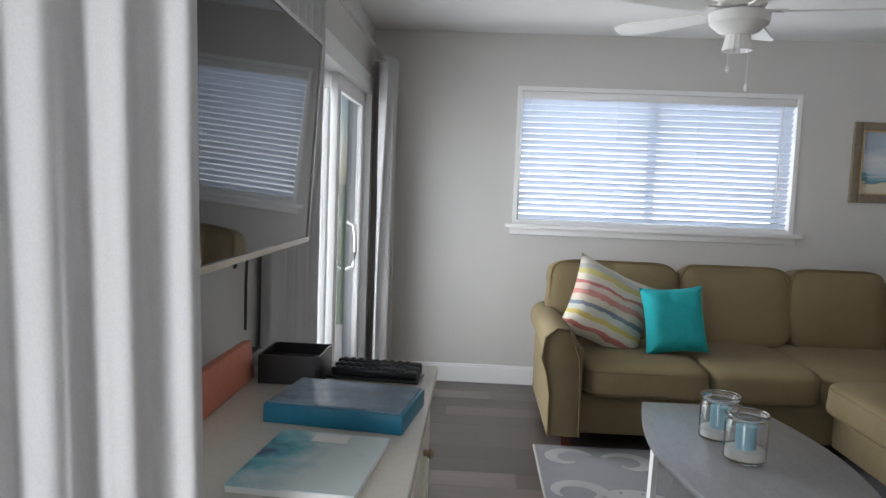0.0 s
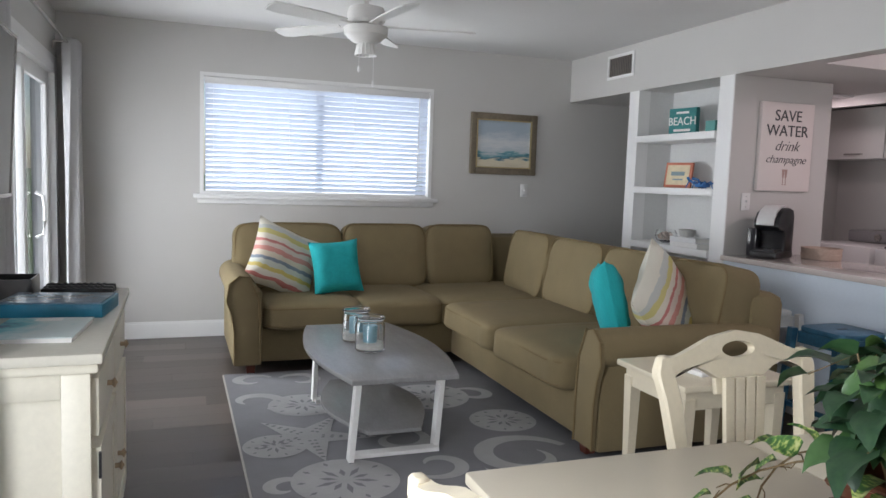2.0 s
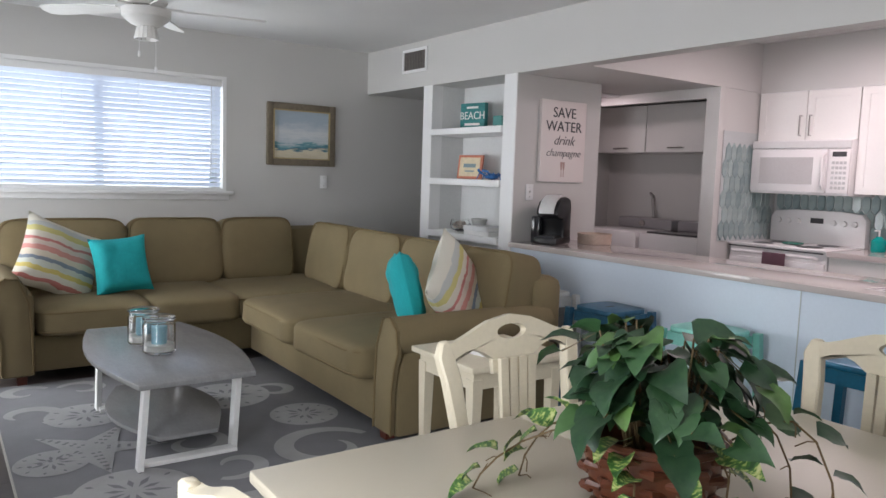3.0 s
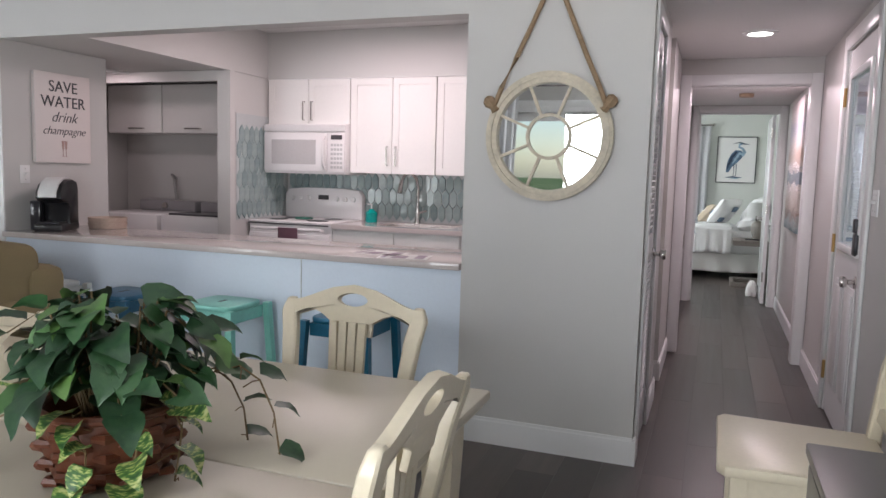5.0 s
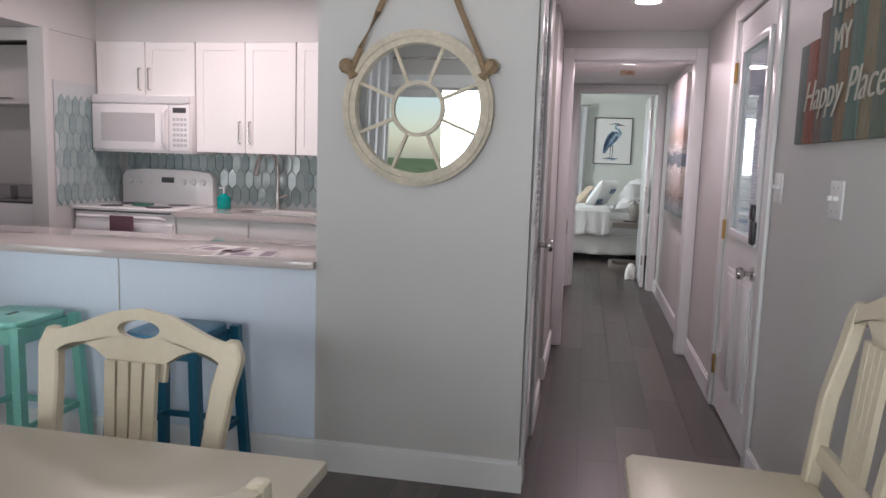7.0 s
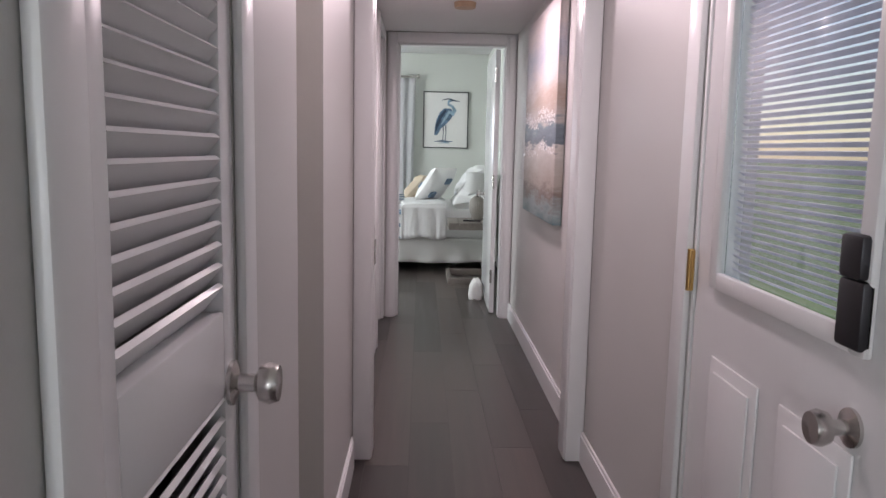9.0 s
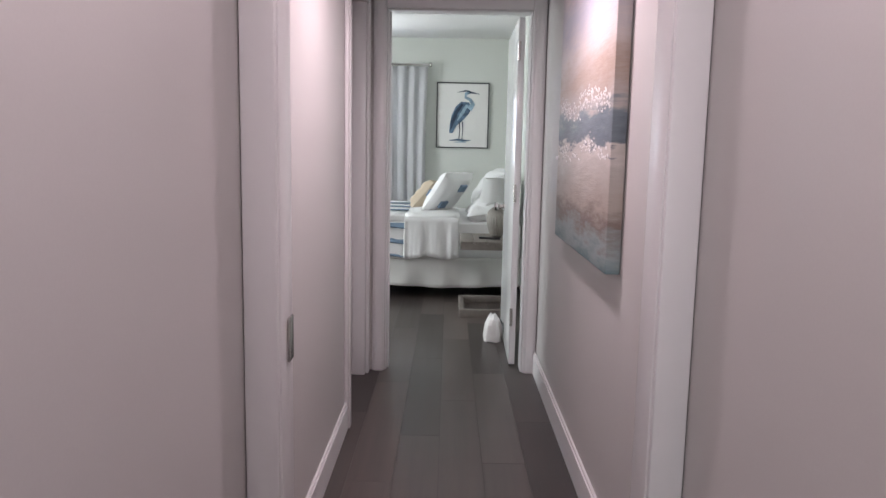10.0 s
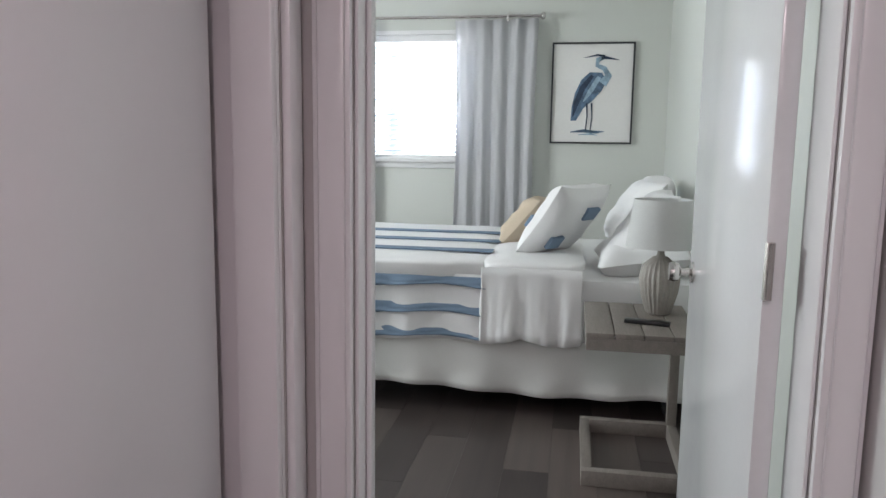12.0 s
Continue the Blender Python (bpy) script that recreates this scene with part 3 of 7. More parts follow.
def hinge(parent, x, y, z, mat=STEEL):
    bm = boxes((x - 0.016, x + 0.016, y - 0.004, y + 0.004, z - 0.05, z + 0.05))
    tube([(x, y, z - 0.052), (x, y, z + 0.052)], 0.009, 8, bm)
    return part("hinge", bm, mat, parent, "metal hinge")


def knob_part(parent, m, mat=STEEL, name="door_knob"):
    bm = lathe([(0.032, 0), (0.032, 0.006), (0.013, 0.012), (0.013, 0.035), (0.026, 0.042), (0.03, 0.055), (0.026, 0.068), (0.0, 0.07)], 20)
    return part(name, bm, mat, parent, "brushed nickel round knob", m)


# closet: louvred door
closet = thing("door_closet", "white louvred closet door, closed, with nickel knob", "door", pose(3.945, -0.565, 0), kind="structure")
part("door_frame", boxes((0, 0.06, -0.035, 0, 0.01, 2.03), (0.41, 0.47, -0.035, 0, 0.01, 2.03), (0.06, 0.41, -0.035, 0, 0.01, 0.22), (0.06, 0.41, -0.035, 0, 0.92, 1.04), (0.06, 0.41, -0.035, 0, 1.92, 2.03), bevel=0.004), DOORW, closet)
lv = mesh_of("louvre", boxes((-0.175, 0.175, -0.022, 0.022, -0.004, 0.004)), DOORW)
for k in range(24 + 30):
    z = 0.245 + 0.0285 * k if k < 24 else 1.06 + 0.0285 * (k - 24)
    part("louvre", lv, None, closet, m=pose(0.235, -0.018, z, -52))
knob_part(closet, pose(0.44, -0.035, 0.93, 90))
hinge(closet, 0.0, -0.036, 0.3)
hinge(closet, 0.0, -0.036, 1.78)

# front door with a half light and inner blind
front = thing("door_front", "white panelled entry door with a blind-filled window", "door", pose(4.32, S - 0.05, 0), kind="structure")
part("door_leaf", boxes((0, 0.83, 0, 0.044, 0.01, 0.98), (0, 0.13, 0, 0.044, 0.98, 1.90), (0.70, 0.83, 0, 0.044, 0.98, 1.90), (0, 0.83, 0, 0.044, 1.90, 2.05)), DOORW, front)
for x0 in (0.13, 0.46):
    part("raised_panel", boxes((x0, x0 + 0.24, 0.044, 0.050, 0.20, 0.80), (x0 + 0.03, x0 + 0.21, 0.05, 0.056, 0.23, 0.77), bevel=0.003), DOORW, front)
part("window_frame", boxes((0.11, 0.15, 0.044, 0.06, 0.96, 1.92), (0.68, 0.72, 0.044, 0.06, 0.96, 1.92), (0.15, 0.68, 0.044, 0.06, 0.96, 1.0), (0.15, 0.68, 0.044, 0.06, 1.88, 1.92), bevel=0.005), TRIM, front)
part("pane", boxes((0.15, 0.68, 0.036, 0.040, 1.0, 1.88)), PANE, front, "clear glass pane").visible_shadow = False
bs = mesh_of("blind_slat", boxes((-0.26, 0.26, -0.007, 0.007, -0.0006, 0.0006)), BLIND)
for k in range(56):
    part("blind_slat", bs, None, front, m=pose(0.415, 0.018, 1.008 + 0.0155 * k, 35))
part("outer_pane", boxes((0.15, 0.68, 0.002, 0.005, 1.0, 1.88)), PANE, front).visible_shadow = False
part("keypad_lock", boxes((0.115, 0.175, 0.044, 0.075, 1.08, 1.15), (0.11, 0.18, 0.044, 0.07, 0.97, 1.08), bevel=0.008), DARKMETAL, front, "black and nickel keypad lock")
knob_part(front, pose(0.145, 0.044, 0.84, -90))
for z in (0.24, 0.98, 1.80):
    hinge(front, 0.842, 0.058, z, BRASS)

# linen closet door in the alcove, not quite shut
linen = thing("door_linen", "cream closet door in a hall alcove, slightly ajar", "door", pose(4.955, -0.425, 0), kind="structure")
part("door_leaf", boxes((0, 0.388, -0.035, 0, 0.01, 2.025), bevel=0.003), surface("cream_door_paint", (0.74, 0.70, 0.62), 0.35, 60, 2, 0.015, 0.0), linen)
hinge(linen, 0.006, -0.038, 0.35)
hinge(linen, 0.006, -0.038, 1.75)

# hall side door, closed
side = thing("door_side", "plain white hall door, closed", "door", pose(8.01, -0.485, 0), kind="structure")
part("door_leaf", boxes((0, 0.69, 0, 0.035, 0.01, 2.035), bevel=0.003), DOORW, side)
for z in (0.3, 1.75):
    hinge(side, 0.705, -0.004, z, STEEL)
# pocket latch in the hall opening
single("latch_plate", boxes((6.30, 6.345, -0.685, -0.680, 0.80, 0.90), bevel=0.002), STEEL, "nickel latch plate on a white door jamb", "latch")

# bedroom door, open into the room
bdoor = thing("door_bedroom", "white bedroom door standing open", "door", pose(8.968, -1.442, 0, 0, 0, -0.8), kind="structure")
part("door_leaf", boxes((0, 0.90, 0, 0.036, 0.012, 2.015), bevel=0.003), surface("glossy_white_door", (0.80, 0.81, 0.81), 0.16, 60, 2, 0.02, 0.04), bdoor)
knob_part(bdoor, pose(0.835, 0.036, 0.89, -90))
for z in (0.3, 1.03, 1.83):
    hinge(bdoor, -0.006, 0.03, z, STEEL)

# ---- windows, blinds, sliders ----
def blind_window(name, m, w, z0, z1, depth, label, pitch=0.038, tilt=40):
    """A window in a wall: local x along the wall, y into the room from the wall's face."""
    win = thing(name, label, "window", m, kind="structure")
    part("window_frame", boxes((0, 0.03, -depth, 0.004, z0, z1), (w - 0.03, w, -depth, 0.004, z0, z1), (0.03, w - 0.03, -depth, 0.004, z1 - 0.03, z1), (0.03, w - 0.03, -depth, 0, z0, z0 + 0.02)), TRIM, win)
    part("window_sill", boxes((-0.05, w + 0.05, -0.05, 0.055, z0 - 0.03, z0), (-0.02, w + 0.02, 0, 0.018, z0 - 0.075, z0 - 0.03), bevel=0.006), TRIM, win)
    part("mullion", boxes((w / 2 - 0.03, w / 2 + 0.03, -depth + 0.01, -depth + 0.05, z0 + 0.02, z1 - 0.03)), TRIM, win)
    for x0, x1 in ((0.03, w / 2 - 0.03), (w / 2 + 0.03, w - 0.03)):
        part("pane", boxes((x0, x1, -depth + 0.025, -depth + 0.03, z0 + 0.02, z1 - 0.03)), PANE, win).visible_shadow = False
    part("blind_headrail", boxes((0.035, w - 0.035, -0.06, -0.004, z1 - 0.085, z1 - 0.032), bevel=0.004), TRIM, win)
    sl = mesh_of("blind_slat", boxes((-(w - 0.08) / 2, (w - 0.08) / 2, -0.024, 0.024, -0.0012, 0.0012)), BLIND)
    k, z = 0, z0 + 0.05
    while z < z1 - 0.09:
        part("blind_slat", sl, None, win, m=pose(w / 2, -0.034, z, tilt + 2.0 * math.sin(k * 2.7), 0, 0))
        z += pitch
        k += 1
    part("blind_bottom_rail", boxes((0.04, w - 0.04, -0.055, -0.012, z0 + 0.006, z0 + 0.03), bevel=0.004), TRIM, win)
    for x in (0.10, w * 0.36, w * 0.64, w - 0.10):
        part("ladder_cord", tube([(x, -0.006, z0 + 0.03), (x, -0.006, z1 - 0.08)], 0.0015, 6), TRIM, win)
    part("tilt_wand", tube([(0.13, 0.006, z1 - 0.08), (0.132, 0.008, z0 + 0.12)], 0.004, 6), TRIM, win)
    return win


blind_window("window_north", pose(2.475, N, 0, 0, 0, 180), 1.93, 1.145, 2.095, 0.15, "wide white window with half-closed horizontal blinds", 0.040, 45)
blind_window("window_south", pose(1.40, S, 0), 1.10, 1.12, 2.06, 0.12, "white window with horizontal blinds and a sill")
blind_window("window_bedroom", pose(13.27, -0.22, 0, 0, 0, 90), 1.17, 1.16, 2.135, 0.12, "sunlit bedroom window with closed white blinds", 0.04, 40)


def slider(name, y0, y1, label):
    d = thing(name, label, "sliding door", pose(W, 0, 0), kind="structure")
    part("door_frame", boxes((-0.13, 0.02, y0, y0 + 0.05, 0, 2.03), (-0.13, 0.02, y1 - 0.05, y1, 0, 2.03), (-0.13, 0.02, y0 + 0.05, y1 - 0.05, 1.98, 2.03), (-0.13, 0.0, y0 + 0.05, y1 - 0.05, 0, 0.03)), TRIM, d)
    part("trim", boxes((0.0, 0.017, y0 - 0.07, y0, 0, 2.1), (0.0, 0.017, y1, y1 + 0.07, 0, 2.1), (0.0, 0.017, y0, y1, 2.03, 2.1), bevel=0.004), TRIM, d)
    mid = (y0 + y1) / 2
    for (a, b, x) in ((y0 + 0.05, mid + 0.05, -0.10), (mid - 0.05, y1 - 0.05, -0.045)):
        sash = part("sash", boxes((x - 0.02, x + 0.02, a, a + 0.09, 0.03, 1.98), (x - 0.02, x + 0.02, b - 0.09, b, 0.03, 1.98), (x - 0.02, x + 0.02, a + 0.09, b - 0.09, 0.03, 0.13), (x - 0.02, x + 0.02, a + 0.09, b - 0.09, 1.89, 1.98), bevel=0.004), TRIM, d)
        part("pane", boxes((x - 0.003, x + 0.003, a + 0.09, b - 0.09, 0.13, 1.89)), PANE, sash).visible_shadow = False
    yh = y1 - 0.10 if name.endswith("_1") else mid + 0.33
    part("handle", tube([(-0.025, yh, 0.86), (0.018, yh - 0.004, 0.88), (0.03, yh - 0.012, 0.97), (0.03, yh - 0.012, 1.05), (0.018, yh - 0.004, 1.13), (-0.025, yh, 1.15)], 0.011, 10), TRIM, d, "white moulded pull handle")
    return d


slider("door_slider_1", -0.5, 1.5, "white framed sliding glass patio door")
slider("door_slider_2", 3.42, 5.3, "white framed sliding glass door to the garden")


def curtain(label, x, y0, y1, z0, z1, folds, depth, seed, turn=90, lean=0.0):
    m = pose(x, (y0 + y1) / 2, z0, 0, 0, turn)
    cloth = cloth_fall(y1 - y0, z1 - z0, folds, depth, seed)
    for v in cloth.verts:
        v.co.x += lean * (0.75 - v.co.z / (z1 - z0))
    return single("curtain", cloth, SHEER, label, "curtain", m, "curtains", solid=0.003)


curtain("pale grey-white curtain gathered beside the television", -0.16, 1.035, 1.295, 0.02, 2.27, 3, 0.016, 3, 48, 0.06)
curtain("pale curtain hanging behind the television", -0.40, 2.75, 3.44, 0.02, 2.22, 6, 0.035, 5)
curtain("white curtain gathered in the room corner", -0.33, 5.16, 5.42, 0.02, 2.22, 3, 0.05, 8)


def curtain_rod(m, length, z, label, bright=DARKMETAL):
    r = thing("curtain_rod", label, "curtain rod", m)
    part("rod", tube([(0, 0, z), (length, 0, z)], 0.011, 10), bright, r)
    for x in (0, length):
        part("finial", lathe([(0.011, -0.02), (0.022, -0.012), (0.028, 0), (0.022, 0.015), (0.0, 0.022)], 14), bright, r, m=pose(x, 0, z, 0, 90 if x else -90))
    for x in (0.25, length - 0.25):
        part("bracket", tube([(x, -0.09, z - 0.05), (x, -0.085, z), (x, 0, z)], 0.006, 8), bright, r)
    return r


curtain_rod(pose(-0.345, 5.41, 0, 0, 0, -90), 2.7, 2.19, "thin dark curtain rod over the glass door", STEEL)
curtain_rod(pose(-0.345, 1.62, 0, 0, 0, -90), 2.2, 2.24, "thin curtain rod over the patio door", STEEL)

# ---- the world outside ----
single("ground", boxes((-600, 600, -600, 600, -0.4, -0.25)), GRASS, "", "", kind="structure")
single("patio", boxes((-3.2, W - 0.15, -2, 7.5, -0.2, -0.03)), CONCRETE, "", "", kind="structure")


def railing():
    r = thing("patio_railing", "white patio railing with thin balusters", "railing", pose(-3.1, 0, -0.03))
    part("top_rail", boxes((-0.03, 0.03, -2, 7.4, 0.92, 0.98), bevel=0.006), WHITEMET, r)
    part("bottom_rail", boxes((-0.02, 0.02, -2, 7.4, 0.10, 0.14)), WHITEMET, r)
    b = mesh_of("baluster", boxes((-0.012, 0.012, -0.012, 0.012, 0, 0.92)), WHITEMET)
    for k in range(78):
        part("baluster", b, None, r, m=pose(0, -1.95 + 0.12 * k, 0))


railing()


def palm(x, y, h, seed):
    rnd = random.Random(seed)
    t = thing("palm_tree", "green palm tree beyond the patio", "palm tree", pose(x, y, -0.25), "garden palms")
    part("trunk", tube([(0, 0, 0), (0.06, 0, h * 0.4), (0.02, 0.08, h)], [0.16, 0.12, 0.10], 12), BARK, t)
    bm = bmesh.new()
    for k in range(22):
        a, lift = rnd.uniform(0, 6.28), rnd.uniform(-0.2, 0.9)
        L = rnd.uniform(1.2, 1.8)
        d = Vector((math.cos(a), math.sin(a), 0))
        side_ = Vector((-d.y, d.x, 0))
        for i in range(26):
            u = i / 25
            c = Vector((0.02, 0.08, h)) + d * L * u + Vector((0, 0, L * (lift * u - 0.9 * u * u)))
            for sgn in (-1, 1):
                tip = c + side_ * sgn * 0.42 * (1 - 0.6 * u) + d * 0.16 + Vector((0, 0, -0.14 - 0.1 * rnd.random()))
                v = [bm.verts.new(c), bm.verts.new(c + d * 0.035), bm.verts.new(tip)]
                bm.faces.new(v)
    part("crown", bm, FROND, t, smooth=0)


for px, py, ph, sd in ((-5.2, 4.6, 2.6, 1), (-6.0, 7.0, 3.2, 2), (-5.4, 5.6, 2.4, 3), (-4.6, 9.5, 1.6, 4), (-7.0, 11.5, 3.0, 5), (-4.4, 6.6, 1.2, 6)):
    palm(px, py, ph, sd)


def hedge():
    rnd = random.Random(5)
    bm = bmesh.new()
    for k in range(9000):
        p = Vector((rnd.uniform(-9.5, -7.6), rnd.uniform(6, 26), rnd.uniform(-0.2, 2.6 + 0.5 * math.sin(k))))
        a = Vector((rnd.uniform(-1, 1), rnd.uniform(-1, 1), rnd.uniform(-1, 1))) * 0.16
        b = Vector((rnd.uniform(-1, 1), rnd.uniform(-1, 1), rnd.uniform(-1, 1))) * 0.12
        bm.faces.new([bm.verts.new(p), bm.verts.new(p + a), bm.verts.new(p + b)])
    tagged(part("hedge", bm, FROND, None, smooth=0), "dense green hedge at the garden edge", "hedge", kind="stuff")


hedge()


# ---- living room ----
def rolled_arm(parent, m, depth, width=0.24, height=0.62):
    """An upholstered arm: a panel with a roll on top; local y runs to the back, x outward."""
    bm = boxes((-width / 2 + 0.02, width / 2 - 0.035, 0.02, depth, 0.06, height - 0.1), bevel=0.025)
    a = part("arm", bm, SOFA, parent, m=m)
    r = 0.095
    roll = bmesh.new()
    prof = [(0.75, 0.0), (0.95, 0.008), (1.0, 0.03), (1.0, depth - 0.05), (0.9, depth)]
    lathe([(r * k, z) for k, z in prof], 28, roll, pose(0.03, 0, height - r, -90, 0, 0))
    part("arm_roll", roll, SOFA, a)
    part("front_facing", slab([(-0.08, 0.08), (-0.075, 0.34), (-0.065, 0.50), (-0.01, height - 0.01), (0.05, height), (0.11, height - 0.05), (0.125, 0.49), (0.10, 0.42), (0.08, 0.3), (0.075, 0.08)], 0, 0.025, 0.006), SOFA, a, m=pose(0, 0.015, 0, 90))
    pipe = tube([(-0.085, 0, 0.08), (-0.08, 0, 0.34), (-0.07, 0, 0.5), (-0.012, 0, height - 0.008), (0.05, 0, height + 0.002), (0.112, 0, height - 0.05), (0.128, 0, 0.5), (0.10, 0, 0.42), (0.08, 0, 0.3), (0.08, 0, 0.08)], 0.006, 6)
    part("piping", pipe, PIPING, a, m=pose(0, -0.012, 0))
    return a


sofa = thing("sectional_sofa", "olive-brown microfibre L-shaped sectional sofa with rolled arms", "sofa")
part("base", boxes((0.87, 3.2, 4.24, 5.18, 0.07, 0.30), bevel=0.02), SOFA, sofa)
part("base", boxes((2.24, 3.2, 2.42, 4.24, 0.07, 0.30), bevel=0.02), SOFA, sofa)
part("back", boxes((0.80, 3.26, 5.08, 5.33, 0.07, 0.86), bevel=0.06), SOFA, sofa)
part("back", boxes((3.08, 3.30, 2.22, 5.08, 0.07, 0.80), bevel=0.06), SOFA, sofa)
rolled_arm(sofa, pose(0.80, 4.16, 0, 0, 0, 0) @ Matrix.Diagonal((-1, 1, 1, 1)), 1.0, height=0.66)
rolled_arm(sofa, pose(2.20, 2.30, 0, 0, 0, -90), 1.0, height=0.65)
for k, (x, y, w, d) in enumerate(((1.325, 4.62, 0.73, 0.95), (1.88, 4.62, 0.40 * 1.0, 0.95), (2.62, 4.62, 1.0, 0.95), (2.62, 3.70, 1.02, 0.86), (2.62, 2.86, 1.02, 0.82))):
    if k == 1:
        continue
    if k == 0:
        w, x = 0.68, 1.24
    sc = part("seat_cushion", cushion(w, d, 0.19, 0.22, 0.02, k), SOFA, sofa, m=pose(x, y, 0.285))
    for level in (0.20, 0.80):
        part("piping", welt(w, d, 0.19, 0.22, level, False), PIPING, sc)
part("seat_cushion", cushion(0.60, 0.95, 0.19, 0.22, 0.02, 9), SOFA, sofa, m=pose(1.86, 4.62, 0.285))
for k, (x, w) in enumerate(((1.17, 0.82), (1.92, 0.70), (2.55, 0.60))):
    bcu = part("back_cushion", cushion(w, 0.26, 0.51, 0.27, 0.0, 20 + k), SOFA, sofa, m=pose(x, 4.97, 0.44, -10))
    part("piping", welt(w, 0.26, 0.51, 0.27, 0, True), PIPING, bcu)
for k, (y, w) in enumerate(((4.44, 0.66), (3.74, 0.72), (3.02, 0.72), (2.48, 0.46))):
    bcu = part("back_cushion", cushion(w, 0.26, 0.49, 0.27, 0.0, 30 + k), SOFA, sofa, m=pose(2.98, y, 0.44, 0, 0, 90) @ pose(0, 0, 0, 10))
    side_welt = welt(w, 0.26, 0.49, 0.27, 0, True)
    bmesh.ops.transform(side_welt, matrix=Matrix.Diagonal((1, -1, 1, 1)), verts=side_welt.verts)
    part("piping", side_welt, PIPING, bcu)
for x, y in ((0.83, 4.24), (3.15, 5.25), (2.27, 2.38), (3.2, 2.35)):
    part("foot", lathe([(0.035, 0), (0.045, 0.07)], 4), surface("dark_cherry_wood", (0.10, 0.025, 0.015), 0.35), sofa, m=pose(x, y, 0, 0, 0, 45))


def scatter(name, mat, label, m, w, h, t, seed):
    return single(name, pillow(w, h, t, seed), mat, label, "pillow", m, "sofa pillows")


def striped_pillow(label, m, seed):
    bm = pillow(0.54, 0.50, 0.17, seed)
    bmesh.ops.transform(bm, matrix=pose(0, 0, 0, -90), verts=bm.verts)
    return single("scatter_pillow", bm, STRIPE, label, "pillow", m @ pose(0, 0, 0, 90), "sofa pillows")


striped_pillow("cream pillow with coral, yellow and grey stripes on the sofa", pose(1.10, 4.66, 0.70, -20, 24, 12), 1)
scatter("scatter_pillow", TEAL, "ribbed teal pillow leaning on the sofa back", pose(1.45, 4.52, 0.67, -16, -4, 6), 0.37, 0.39, 0.15, 2)
scatter("scatter_pillow", TEAL, "ribbed teal pillow at the sofa arm", pose(2.53, 2.66, 0.71, -14, 8, 62), 0.42, 0.42, 0.16, 4)
striped_pillow("cream striped pillow leaning in the sofa corner by the arm", pose(2.77, 2.50, 0.71, -26, -34, 44), 6)

# rug with a sea motif
rug = thing("area_rug", "grey area rug with pale starfish and sand dollar motifs", "rug")
part("rug_field", boxes((0.66, 2.75, 1.55, 4.21, 0, 0.010), bevel=0.004), RUG, rug)


def sand_dollar(x, y, r):
    n = 40
    body = bmesh.new()
    rings = [[body.verts.new((x + rr * math.cos(2 * math.pi * k / n), y + rr * math.sin(2 * math.pi * k / n), 0.0125)) for k in range(n)] for rr in (r, r * 0.62, r * 0.12)]
    for lay in (0, 1):
        for k in range(n):
            body.faces.new([rings[lay][k], rings[lay][(k + 1) % n], rings[lay + 1][(k + 1) % n], rings[lay + 1][k]])
    body.faces.new(rings[2])
    disc = part("sand_dollar_motif", body, RUGLIGHT, rug, smooth=0)

    def mark(a, r0, r1, hw):
        bm = bmesh.new()
        c, s_ = math.cos(a), math.sin(a)
        rm_ = (r0 + r1) / 2
        bm.faces.new([bm.verts.new((x + rr * c - o * s_, y + rr * s_ + o * c, 0.0137)) for rr, o in ((r0, 0), (rm_, hw), (r1, 0), (rm_, -hw))])
        part("dark_petal", bm, RUG, disc, smooth=0)
    for k in range(10):
        mark(2 * math.pi * k / 10 + 0.3, r * 0.16, r * (0.62 if k % 2 else 0.5), r * 0.06)
        mark(2 * math.pi * k / 10 + 0.6, r * 0.72, r * 0.9, r * 0.045)


for x, y, r in ((1.055, 3.45, 0.20), (1.06, 2.36, 0.235), (1.80, 3.44, 0.25), (2.06, 2.92, 0.185), (0.82, 2.84, 0.155), (1.45, 1.9, 0.22)):
    sand_dollar(x, y, r)


def starfish(x, y, R, turn):
    bm = bmesh.new()
    pts = []
    for k in range(10):
        a = turn + math.pi * k / 5
        rr = R if k % 2 == 0 else R * 0.36
        pts.append(bm.verts.new((x + rr * math.cos(a), y + rr * math.sin(a), 0.0133)))
    c = bm.verts.new((x, y, 0.0133))
    for k in range(10):
        bm.faces.new((c, pts[k], pts[(k + 1) % 10]))
    st = part("starfish_motif", bm, RUGLIGHT, rug, smooth=0)
    dots = bmesh.new()
    for k in range(5):
        a = turn + 2 * math.pi * k / 5
        for u in (0.2, 0.33, 0.46, 0.59, 0.72, 0.85):
            for o in (-0.05, 0.05):
                cx, cy = x + R * (u * math.cos(a) - o * (1 - u) * math.sin(a)), y + R * (u * math.sin(a) + o * (1 - u) * math.cos(a))
                dots.faces.new([dots.verts.new((cx + 0.010 * math.cos(q), cy + 0.010 * math.sin(q), 0.0148)) for q in (0, 1.05, 2.1, 3.14, 4.19, 5.24)])
    part("starfish_dots", dots, RUG, st, smooth=0)


starfish(1.0, 2.93, 0.34, 2.25)
starfish(1.75, 2.05, 0.28, 0.5)


